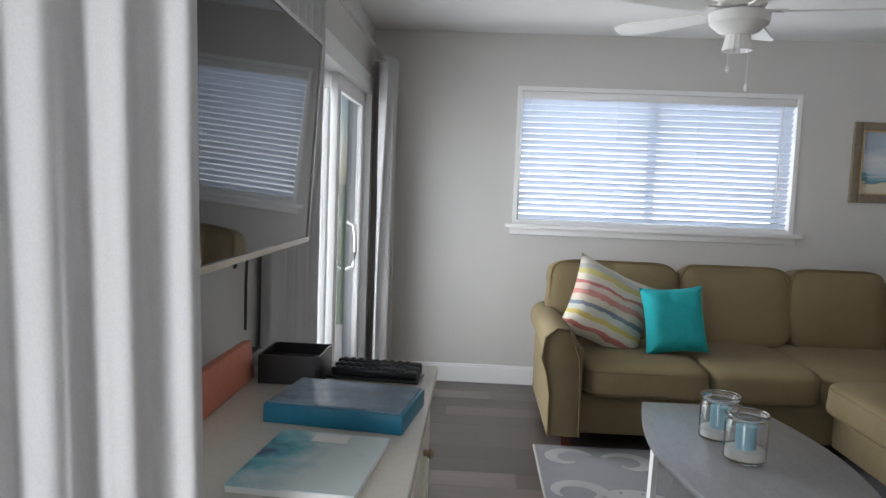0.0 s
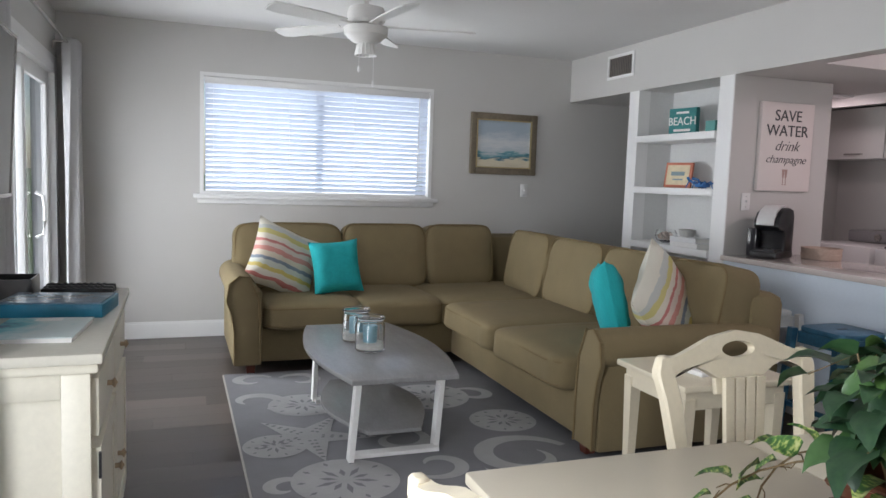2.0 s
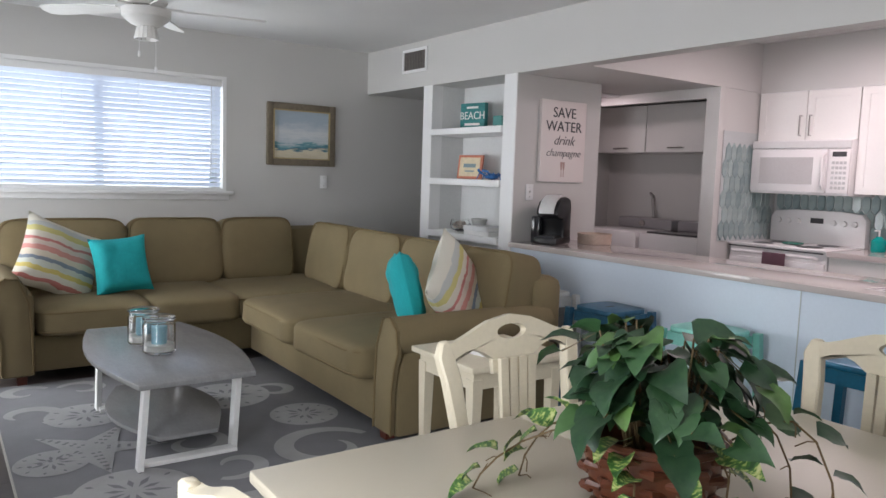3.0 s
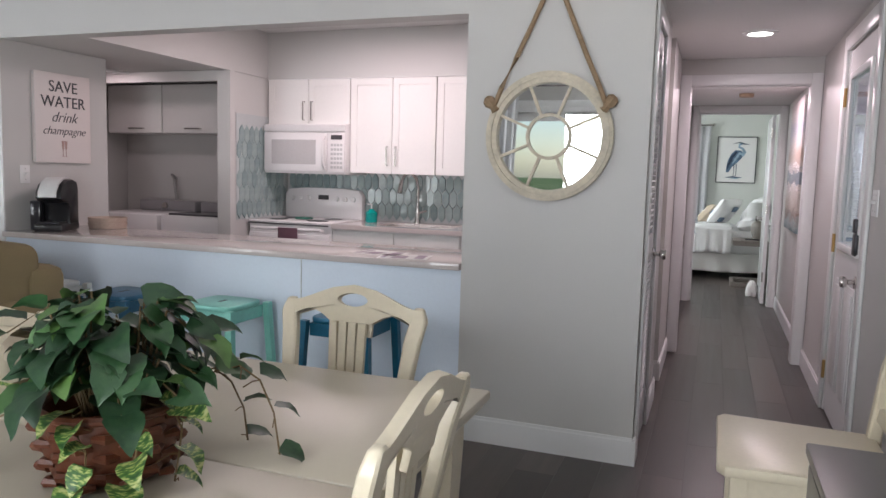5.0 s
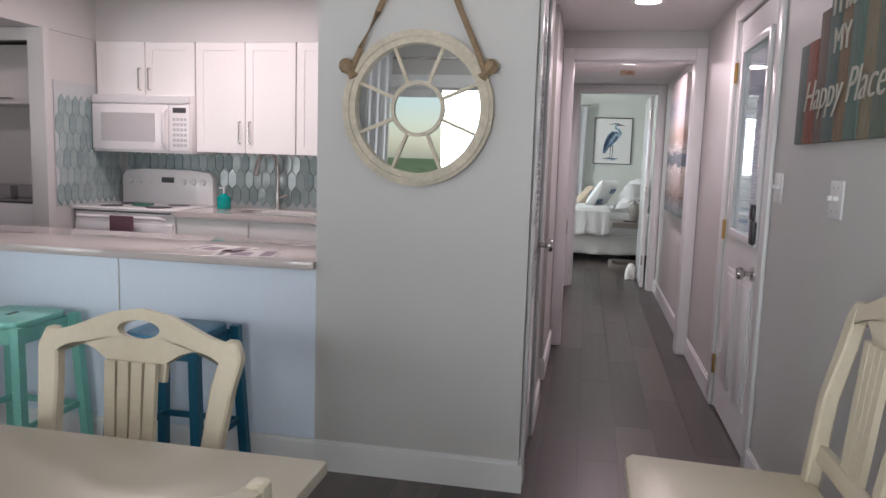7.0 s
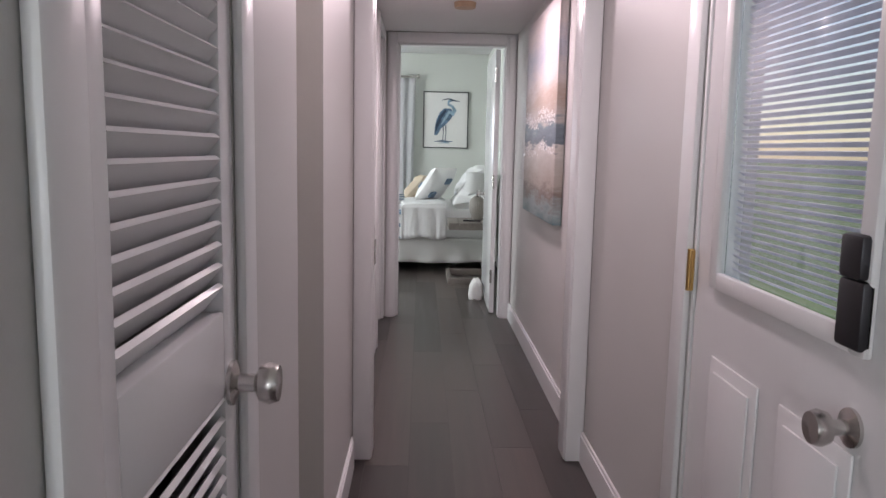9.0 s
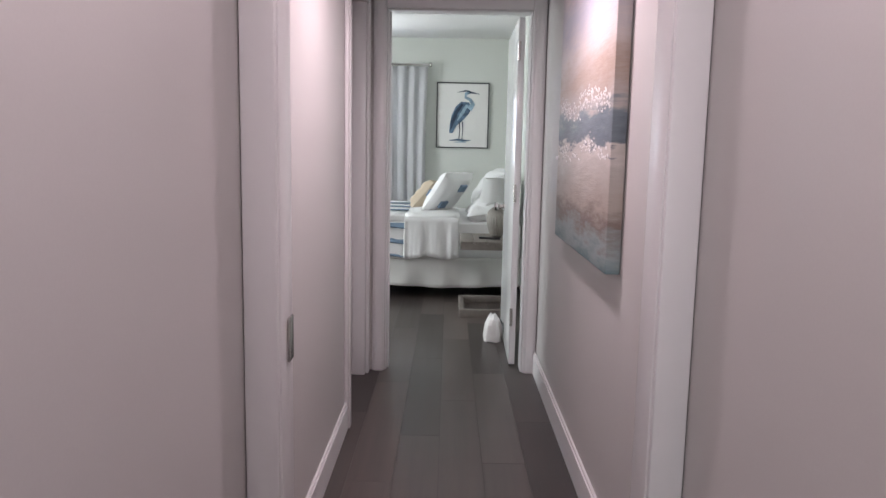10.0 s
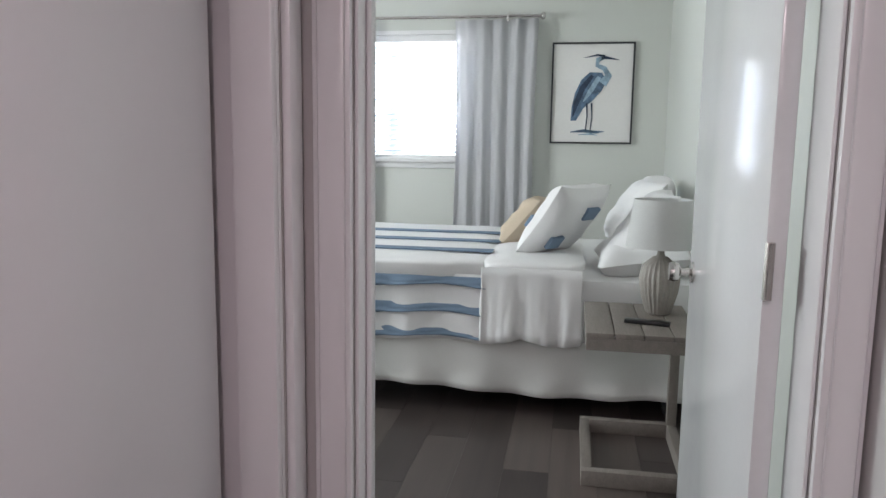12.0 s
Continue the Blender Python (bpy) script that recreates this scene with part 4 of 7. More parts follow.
def scroll(x, y, r, a0, sweep, w):
    bm = bmesh.new()
    prev = None
    for k in range(33):
        u = k / 32
        a, rr = a0 + sweep * u, r * (1 - 0.62 * u)
        hw = w * math.sin(math.pi * min(1, 0.12 + 0.88 * u)) + 0.004
        cur = [bm.verts.new((x + (rr + s * hw) * math.cos(a), y + (rr + s * hw) * math.sin(a), 0.0115)) for s in (-1, 1)]
        if prev:
            bm.faces.new((prev[0], prev[1], cur[1], cur[0]))
        prev = cur
    part("scroll_motif", bm, RUGLIGHT, rug, smooth=0)


for q in ((1.95, 2.42, 0.26, 0.3, 6.5, 0.045), (0.79, 3.58, 0.17, -1.2, 5, 0.035), (2.08, 3.42, 0.13, 2.0, -5, 0.03), (0.82, 4.02, 0.13, 0.4, 5, 0.03), (1.42, 2.78, 0.16, 1.0, -5.4, 0.03),
          (1.12, 3.98, 0.14, 2.6, -5, 0.03), (1.50, 4.02, 0.14, 0.2, 5, 0.03), (1.85, 3.95, 0.12, 3, 5, 0.025), (0.80, 2.35, 0.10, 0.2, 5, 0.025), (1.5, 2.42, 0.15, 4, 5, 0.03)):
    scroll(*q)
part("fringe_edge", boxes((0.652, 0.66, 1.55, 4.21, 0, 0.008)), surface("rug_binding", (0.45, 0.43, 0.40), 0.9), rug)

# coffee table: boat-shaped top, lower shelf, splayed flat legs
ct = thing("coffee_table", "boat-shaped weathered grey coffee table with white metal legs", "coffee table", pose(1.345, 3.045, 0, 0, 0, 0))


def boat(hx_end, hx_mid, hy, n=14):
    r = [(hx_end + (hx_mid - hx_end) * math.cos(math.pi / 2 * t) ** 1.0, hy * t) for t in [2 * k / n - 1 for k in range(n + 1)]]
    return r + [(-x, y) for x, y in r[::-1]]


part("tabletop", slab(boat(0.25, 0.345, 0.62), 0.405, 0.43, 0.005), GREYTOP, ct)
part("lower_shelf", slab(boat(0.13, 0.26, 0.46), 0.115, 0.135, 0.004), GREYTOP, ct)
for sx in (-1, 1):
    for sy in (-1, 1):
        p0, p1 = Vector((sx * 0.20, sy * 0.52, 0.405)), Vector((sx * 0.22, sy * 0.40 if sx > 0 else sy * 0.48, 0.012))
        bm = bmesh.new()
        for p in (p0, p1):
            for dx, dy in ((-0.012, -0.03), (0.012, -0.03), (0.012, 0.03), (-0.012, 0.03)):
                bm.verts.new(p + Vector((dx, dy, 0)))
        bm.verts.ensure_lookup_table()
        v = bm.verts
        for k in range(4):
            bm.faces.new((v[k], v[(k + 1) % 4], v[4 + (k + 1) % 4], v[4 + k]))
        bm.faces.new(v[:4]), bm.faces.new(v[4:])
        part("leg", bm, WHITEMET, ct)
for sy in (-1, 1):
    part("floor_bar", boxes((-0.22, 0.22, sy * 0.44 - 0.03, sy * 0.44 + 0.03, 0.012, 0.03)), WHITEMET, ct)


def candle_jar(x, y, label):
    c = thing("candle_jar", label, "candle holder", pose(x, y, 0.431), "candle jars")
    part("jar", lathe([(0.0, 0.0), (0.07, 0.0), (0.076, 0.008), (0.076, 0.135), (0.068, 0.15), (0.068, 0.158), (0.075, 0.164), (0.079, 0.17), (0.075, 0.176), (0.069, 0.17), (0.064, 0.152), (0.072, 0.133), (0.072, 0.012), (0.0, 0.008)], 36), JAR, c, "clear glass jar with a rolled rim")
    part("sand", lathe([(0.0, 0.009), (0.0705, 0.0125), (0.0705, 0.04), (0.0, 0.043)], 32), SAND, c, "white sand")
    cd = part("candle", lathe([(0.036, 0.043), (0.037, 0.128), (0.033, 0.133), (0.0, 0.131)], 24), CANDLE, c, "pale blue pillar candle")
    part("wick", tube([(0, 0, 0.13), (0.002, 0, 0.142)], 0.0015, 6), INK, cd)


candle_jar(1.29, 3.20, "clear glass jar with a blue candle in sand")
candle_jar(1.31, 2.97, "clear glass jar with a blue candle in sand")

# ceiling fan
fan = thing("ceiling_fan", "white five-blade ceiling fan with a tulip glass light", "ceiling fan", pose(1.45, 3.78, 0))
part("canopy", lathe([(0.07, 2.45), (0.07, 2.43), (0.03, 2.38), (0.012, 2.37)], 24), FANW, fan)
part("downrod", tube([(0, 0, 2.40), (0, 0, 2.33)], 0.013, 10), FANW, fan)
part("motor", lathe([(0.03, 2.35), (0.105, 2.33), (0.115, 2.30), (0.115, 2.255), (0.10, 2.235), (0.05, 2.22)], 32), FANW, fan)
part("light_housing", lathe([(0.06, 2.235), (0.135, 2.215), (0.13, 2.17), (0.09, 2.135), (0.05, 2.12)], 32), FANW, fan)
part("glass_shade", lathe([(0.045, 2.13), (0.055, 2.11), (0.068, 2.05), (0.06, 2.05), (0.04, 2.12)], 32, ribs=16, depth=0.08), FANGLOW, fan, "ribbed white glass shade")
for k in range(5):
    m = pose(0, 0, 2.225, 0, 0, -11 + 72 * k)
    part("blade_arm", boxes((0.09, 0.20, -0.02, 0.02, -0.006, 0.006), bevel=0.003), FANW, fan, m=m)
    part("blade", slab([(0.17, -0.045), (0.35, -0.06), (0.60, -0.066), (0.66, -0.05), (0.675, 0), (0.66, 0.05), (0.60, 0.066), (0.35, 0.06), (0.17, 0.045)], -0.004, 0.004), FANW, fan, m=m @ pose(0, 0, 0, 12))
for x, z in ((0.05, 1.90), (-0.04, 1.98)):
    ch = part("pull_chain", tube([(x, 0, 2.15), (x, 0, z)], 0.0016, 6), TRIM, fan)
    part("pull_knob", lathe([(0.003, z - 0.03), (0.009, z - 0.02), (0.007, z), (0.002, z + 0.004)], 12), TRIM, ch, m=pose(x, 0, 0))


# television on the west wall
tv = thing("television", "large black flat-screen television on a wall bracket", "television", pose(-0.20, 1.97, 1.50, 0, 0, 90) @ pose(0, 0, 0, 3, 0, 0))
part("housing", boxes((-0.56, 0.56, 0.012, 0.05, -0.30, 0.30), (-0.3, 0.3, 0.05, 0.09, -0.2, 0.12), bevel=0.006), BLACK, tv)
part("bezel", boxes((-0.56, -0.55, 0, 0.012, -0.30, 0.30), (0.55, 0.56, 0, 0.012, -0.30, 0.30), (-0.55, 0.55, 0, 0.012, 0.29, 0.30), (-0.55, 0.55, 0, 0.012, -0.30, -0.285)), STEEL, tv, "thin metallic bezel")
part("screen", boxes((-0.55, 0.55, 0.004, 0.0115, -0.285, 0.29)), SCREEN, tv, "dark glossy screen")
part("wall_bracket", boxes((-0.05, 0.05, 0.09, 0.255, -0.06, 0.06), (-0.2, 0.2, 0.235, 0.254, -0.15, 0.15)), DARKMETAL, tv)
part("cable", tube([(-0.45, 0.06, -0.28), (-0.45, 0.05, -0.36), (-0.44, 0.06, -0.40)], 0.006, 8), BLACK, tv)
part("cable", tube([(0.1, 0.06, -0.28), (0.12, 0.08, -0.34), (0.16, 0.10, -0.31)], 0.005, 8), BLACK, tv)
single("tv_cord", tube([(-0.43, 2.62, 1.3), (-0.44, 2.63, 1.05), (-0.43, 2.60, 0.9)], 0.005, 8), BLACK, "black cord hanging on the wall", "cable")

# dresser
dr = thing("dresser", "cream painted dresser with panelled doors", "dresser", pose(0, 0, 0))
part("top", boxes((-0.44, 0.20, 1.32, 2.42, 0.832, 0.86), bevel=0.006), surface("dresser_top", (0.56, 0.54, 0.47), 0.25, 60, 3, 0.06, 0.03), dr)
part("moulding", boxes((-0.43, 0.188, 1.335, 2.405, 0.805, 0.832), bevel=0.008), DRESSER, dr)
part("body", boxes((-0.42, 0.165, 1.36, 2.38, 0.06, 0.805), bevel=0.004), DRESSER, dr)
part("side_frame", boxes((0.10, 0.168, 1.348, 1.36, 0.06, 0.805), (-0.42, -0.35, 1.348, 1.36, 0.06, 0.805), (-0.35, 0.10, 1.348, 1.36, 0.74, 0.805), (-0.35, 0.10, 1.348, 1.36, 0.06, 0.14), bevel=0.003), DRESSER, dr)
for k, y in enumerate((1.375, 1.885)):
    d = part("door", boxes((0.165, 0.183, y, y + 0.48, 0.12, 0.60), (0.183, 0.188, y, y + 0.06, 0.12, 0.60), (0.183, 0.188, y + 0.42, y + 0.48, 0.12, 0.60), (0.183, 0.188, y + 0.06, y + 0.42, 0.54, 0.60), (0.183, 0.188, y + 0.06, y + 0.42, 0.12, 0.18)), DRESSER, dr)
    part("handle", lathe([(0.008, 0), (0.008, 0.012), (0.016, 0.02), (0.0, 0.028)], 14), WORN, d, "worn wooden knob", pose(0.188, y + (0.44 if k == 0 else 0.04), 0.38, 0, 90))
    w = part("drawer", boxes((0.165, 0.185, y, y + 0.48, 0.63, 0.785), bevel=0.003), DRESSER, dr)
    part("handle", lathe([(0.008, 0), (0.008, 0.012), (0.016, 0.02), (0.0, 0.028)], 14), WORN, w, "worn wooden knob", pose(0.185, y + 0.24, 0.705, 0, 90))
    part("hinge", boxes((0.183, 0.190, 1.366, 1.374, 0.22 + 0.3 * k, 0.29 + 0.3 * k)), BLACK, dr)
for x in (-0.40, 0.12):
    for y in (1.37, 2.32):
        part("foot", boxes((x, x + 0.05, y, y + 0.05, 0, 0.06)), DRESSER, dr)

# on the dresser
bk = thing("booklet", "glossy booklet with a swirling blue cover", "booklet", pose(0.02, 1.61, 0.8605, 0, 0, -5))
part("pages", boxes((-0.115, 0.105, -0.14, 0.14, 0, 0.012)), WHITEP, bk)
part("cover", boxes((-0.115, 0.108, -0.142, 0.142, 0.012, 0.0145)), BOOKART, bk)
part("title_panel", boxes((-0.04, 0.03, 0.09, 0.13, 0.0145, 0.0155)), WHITEP, bk)
bx = thing("game_box", "flat teal-blue cardboard box with a clear wrapped top", "box", pose(0.02, 1.93, 0.8605, 0, 0, -8))
part("tray", boxes((-0.155, 0.155, -0.11, 0.11, 0, 0.042), bevel=0.003), BLUEBOX, bx)
part("lid_print", boxes((-0.148, 0.148, -0.10, 0.10, 0.042, 0.046)), surface("shrink_wrapped_print", (0.20, 0.28, 0.36), 0.12, 25, 9, 0.5, 0.5), bx)
rm = thing("remote_tray", "black remote controls in a shallow tray", "remote control", pose(0.04, 2.26, 0.8605, 0, 0, -6))
part("tray", boxes((-0.125, 0.125, -0.05, 0.05, 0, 0.008), bevel=0.002), BLACK, rm)
for k in range(3):
    r_ = part("remote", boxes((-0.115, 0.12, -0.045 + 0.032 * k, -0.02 + 0.032 * k, 0.008, 0.03 + 0.004 * k), bevel=0.006), BLACK, rm)
    bt = bmesh.new()
    for i in range(9):
        boxes((-0.10 + 0.022 * i, -0.09 + 0.022 * i, -0.04 + 0.032 * k, -0.026 + 0.032 * k, 0.03 + 0.004 * k, 0.0325 + 0.004 * k), bm=bt)
    part("buttons", bt, DARKMETAL, r_)
sb = thing("set_top_box", "black open-topped plastic box", "box", pose(-0.17, 2.22, 0.8605))
part("shell", boxes((-0.08, 0.08, -0.08, -0.074, 0, 0.075), (-0.08, 0.08, 0.074, 0.08, 0, 0.075), (-0.08, -0.074, -0.074, 0.074, 0, 0.075), (0.074, 0.08, -0.074, 0.074, 0, 0.075), (-0.074, 0.074, -0.074, 0.074, 0, 0.045)), BLACK, sb)
single("coral_sign_board", boxes((-0.012, 0.012, -0.26, 0.26, 0, 0.10), bevel=0.002), PINKBOX, "coral painted board leaning on the dresser back", "board", pose(-0.285, 1.93, 0.8605, 0, -6, 0))
single("black_cable_box", boxes((-0.36, -0.31, 2.05, 2.38, 0.8605, 0.90), bevel=0.004), BLACK, "black media box at the back of the dresser", "media box")


# pictures and plates on the walls
def framed(name, label, m, w, h, fw, fmat, canvas, mat_border=0.0, depth=0.03):
    p = thing(name, label, "picture", m)
    f = [(-w / 2, -w / 2 + fw, -depth, 0, -h / 2, h / 2), (w / 2 - fw, w / 2, -depth, 0, -h / 2, h / 2), (-w / 2 + fw, w / 2 - fw, -depth, 0, h / 2 - fw, h / 2), (-w / 2 + fw, w / 2 - fw, -depth, 0, -h / 2, -h / 2 + fw)]
    part("frame", boxes(*f, bevel=min(0.008, fw / 3)), fmat, p)
    part("artwork", boxes((-w / 2 + fw, w / 2 - fw, -depth * 0.55, -0.002, -h / 2 + fw, h / 2 - fw)), canvas, p)
    return p


sea = framed("framed_painting", "bronze-framed beach dune painting on the wall", pose(3.15, N - 0.001, 1.653), 0.655, 0.545, 0.06, FRAMEB, SEASCAPE)
part("inner_lip", boxes((-0.27, -0.26, -0.034, -0.01, -0.215, 0.215), (0.26, 0.27, -0.034, -0.01, -0.215, 0.215), (-0.26, 0.26, -0.034, -0.01, 0.205, 0.215), (-0.26, 0.26, -0.034, -0.01, -0.215, -0.205)), surface("gilt_lip", (0.45, 0.36, 0.2), 0.4, metal=0.4), sea)


def switch_plate(m, gangs=1, label="white toggle light switch plate"):
    s = thing("light_switch", label, "light switch", m, "wall switches")
    w = 0.07 + 0.046 * (gangs - 1)
    part("plate", boxes((-w / 2, w / 2, -0.006, 0, -0.058, 0.058), bevel=0.002), TRIM, s)
    for g in range(gangs):
        x = (g - (gangs - 1) / 2) * 0.046
        part("toggle", boxes((x - 0.005, x + 0.005, -0.022, -0.006, -0.004, 0.012), bevel=0.002), TRIM, s)
        for z in (-0.035, 0.035):
            part("screw", lathe([(0.003, 0), (0.003, 0.001)], 8), STEEL, s, m=pose(x, -0.0065, z, 90))


switch_plate(pose(3.378, N, 1.242), label="white wall outlet plate by the painting")
switch_plate(pose(4.11, S, 1.237, 0, 0, 180), 2, "white double light switch plate by the door")
switch_plate(pose(3.415, S, 1.225, 0, 0, 180), 2, "white light switch plate on the grey wall")
switch_plate(pose(3.965, 3.298, 1.238), label="white switch plate on the kitchen wall")

vent = thing("air_vent", "white framed wall air vent with dark slats", "air vent", pose(K, 4.648, 2.297, 0, 0, -90))
part("frame", boxes((-0.19, 0.19, -0.012, 0, -0.10, -0.075), (-0.19, 0.19, -0.012, 0, 0.075, 0.10), (-0.19, -0.165, -0.012, 0, -0.075, 0.075), (0.165, 0.19, -0.012, 0, -0.075, 0.075), bevel=0.003), TRIM, vent)
# dark sheet in place of the shaded duct behind the slats
part("duct_shade", boxes((-0.165, 0.165, -0.002, 0.0, -0.075, 0.075)), INK, vent)
vs = mesh_of("slat", boxes((-0.003, 0.003, -0.011, -0.003, -0.075, 0.075)), surface("vent_slat", (0.25, 0.22, 0.2), 0.5))
for k in range(13):
    part("slat", vs, None, vent, m=pose(-0.15 + 0.025 * k, 0, 0))

# shelf unit in the wall
sh = thing("built_in_shelves", "white built-in shelf niche with three thick shelves", "shelves", kind="structure")
part("face_frame", boxes((K - 0.006, K + 0.10, 3.302, 3.44, 0, 2.07), (K - 0.006, K + 0.10, 4.36, 4.49, 0, 2.07), (K - 0.006, K + 0.10, 3.44, 4.36, 0, 0.30)), TRIM, sh)
part("niche", boxes((K + 0.10, K + 0.32, 3.424, 3.44, 0, 2.07), (K + 0.10, K + 0.32, 4.36, 4.44, 0, 2.07), (K + 0.32, K + 0.34, 3.424, 4.44, 0, 2.07)), surface("niche_paint", (0.66, 0.665, 0.66), 0.5), sh)
for z in (1.66, 1.265, 0.84):
    part("shelf", boxes((K - 0.025, K + 0.32, 3.44, 4.36, z, z + 0.05), bevel=0.003), TRIM, sh)
wall("wall_shelf_side", (K + 0.34, 4.6, 4.40, 4.49, 0, 2.07))

bsign = thing("beach_sign", "teal wooden block sign with white lettering", "sign", pose(K + 0.14, 3.98, 1.711, 0, 0, -80))
part("block", boxes((-0.13, 0.13, -0.02, 0.02, 0, 0.20), bevel=0.003), surface("teal_block_paint", (0.03, 0.20, 0.20), 0.6, 30, 8, 0.2, 0.1, stretch=(1, 1, 5)), bsign)
lettering("BEACH", 0.085, WHITEP, bsign, pose(0, -0.021, 0.10, 90))
part("small_print", boxes((-0.06, 0.06, -0.022, -0.02, 0.158, 0.174), (-0.08, 0.08, -0.022, -0.02, 0.026, 0.044)), WHITEP, bsign)
single("small_teal_box", boxes((-0.05, 0.05, -0.05, 0.05, 0, 0.08), bevel=0.006), surface("teal_tin", (0.10, 0.30, 0.28), 0.4), "small teal tin on the shelf", "tin", pose(K + 0.1, 3.58, 1.711))
single("dark_book_edge", boxes((-0.06, 0.06, -0.012, 0.012, 0, 0.17), bevel=0.002), INK, "dark upright book on the shelf", "book", pose(K + 0.1, 3.47, 1.711))
pb = thing("picture_block", "coral-edged card with a printed picture leaning on the shelf", "picture", pose(K + 0.12, 3.99, 1.316, -8, 0, -75))
part("board", boxes((-0.12, 0.12, -0.01, 0.01, 0, 0.19), bevel=0.002), PINKBOX, pb)
part("print", boxes((-0.10, 0.10, -0.013, -0.01, 0.02, 0.17)), surface("cream_print", (0.66, 0.56, 0.38), 0.6, 30, 14, 0.15), pb)
part("print_bars", boxes((-0.06, 0.06, -0.015, -0.013, 0.09, 0.12), (-0.04, 0.05, -0.015, -0.013, 0.055, 0.066)), surface("grey_blue_print", (0.22, 0.30, 0.33), 0.6), pb)


def blue_crab():
    bm = bmesh.new()
    lathe([(0.0, 0.0), (0.05, 0.01), (0.055, 0.03), (0.03, 0.045), (0, 0.05)], 16, bm)
    for s in (-1, 1):
        for k in range(3):
            tube([(0.03 * (k - 1), s * 0.04, 0.03), (0.05 * (k - 1), s * 0.085, 0.05), (0.06 * (k - 1), s * 0.11, 0.0)], [0.007, 0.006, 0.003], 6, bm)
        tube([(-0.04, s * 0.03, 0.03), (-0.08, s * 0.05, 0.06), (-0.11, s * 0.02, 0.07)], [0.008, 0.009, 0.012], 6, bm)
    return single("ceramic_ornament", bm, surface("cobalt_glaze", (0.05, 0.17, 0.42), 0.2), "cobalt blue ceramic ornament on the shelf", "ornament", pose(K + 0.1, 3.68, 1.316))


blue_crab()
bowl = thing("shell_bowl", "clear glass bowl of shells", "bowl", pose(K + 0.1, 4.06, 0.891))
part("bowl", lathe([(0.03, 0), (0.07, 0.02), (0.085, 0.06), (0.07, 0.10), (0.066, 0.10), (0.08, 0.06), (0.065, 0.024), (0.0, 0.006)], 28), JAR, bowl)
bm = bmesh.new()
for k in range(26):
    bmesh.ops.create_icosphere(bm, subdivisions=1, radius=0.014, matrix=pose(0.05 * math.cos(k * 2.4) * (k % 5) / 4, 0.05 * math.sin(k * 2.4) * (k % 5) / 4, 0.03 + 0.0018 * k, 20 * k, 35 * k))
part("shells", bm, surface("pale_shells", (0.62, 0.52, 0.46), 0.6, 60, 30, 0.3), bowl)
for k, (w, z, c) in enumerate(((0.30, 0, (0.75, 0.75, 0.74)), (0.27, 0.035, (0.70, 0.71, 0.72)))):
    b = thing("book", "white hardback book lying on the shelf", "book", pose(K + 0.09, 3.70 + 0.02 * k, 0.891 + z, 0, 0, 3 * k), "shelf books")
    part("pages", boxes((-0.10, 0.10, -w / 2, w / 2, 0.004, 0.030)), WHITEP, b)
    part("cover", boxes((-0.104, 0.104, -w / 2 - 0.004, w / 2 + 0.004, 0, 0.004), (-0.104, 0.104, -w / 2 - 0.004, w / 2 + 0.004, 0.030, 0.034), (-0.108, -0.104, -w / 2, w / 2, 0, 0.034)), surface("book_cover", c, 0.5), b)
single("small_dish", lathe([(0.05, 0), (0.065, 0.05), (0.06, 0.05), (0.0, 0.012)], 24), surface("grey_glazed_dish", (0.4, 0.4, 0.39), 0.3), "small grey glazed dish on books", "dish", pose(K + 0.09, 3.80, 0.961))


# ---- dining area ----
tb = thing("dining_table", "cream painted dining table with a glossy taupe top", "dining table", pose(1.575, 0.13, 0))
part("tabletop", boxes((-0.675, -0.002, -0.50, 0.50, 0.728, 0.755), bevel=0.007), CREAMTOP, tb)
part("tabletop", boxes((0.002, 0.675, -0.50, 0.50, 0.728, 0.755), bevel=0.007), CREAMTOP, tb)
part("edge_moulding", boxes((-0.662, 0.662, -0.487, 0.487, 0.712, 0.728), bevel=0.005), CREAM, tb)
part("apron", boxes((-0.57, 0.57, -0.41, -0.385, 0.62, 0.712), (-0.57, 0.57, 0.385, 0.41, 0.62, 0.712), (-0.57, -0.545, -0.385, 0.385, 0.62, 0.712), (0.545, 0.57, -0.385, 0.385, 0.62, 0.712)), CREAM, tb)
for sx in (-1, 1):
    for sy in (-1, 1):
        part("leg", lathe([(0.036, 0.0), (0.05, 0.45), (0.06, 0.62), (0.06, 0.712)], 4), CREAM, tb, m=pose(sx * 0.575, sy * 0.405, 0, 0, 0, 45))


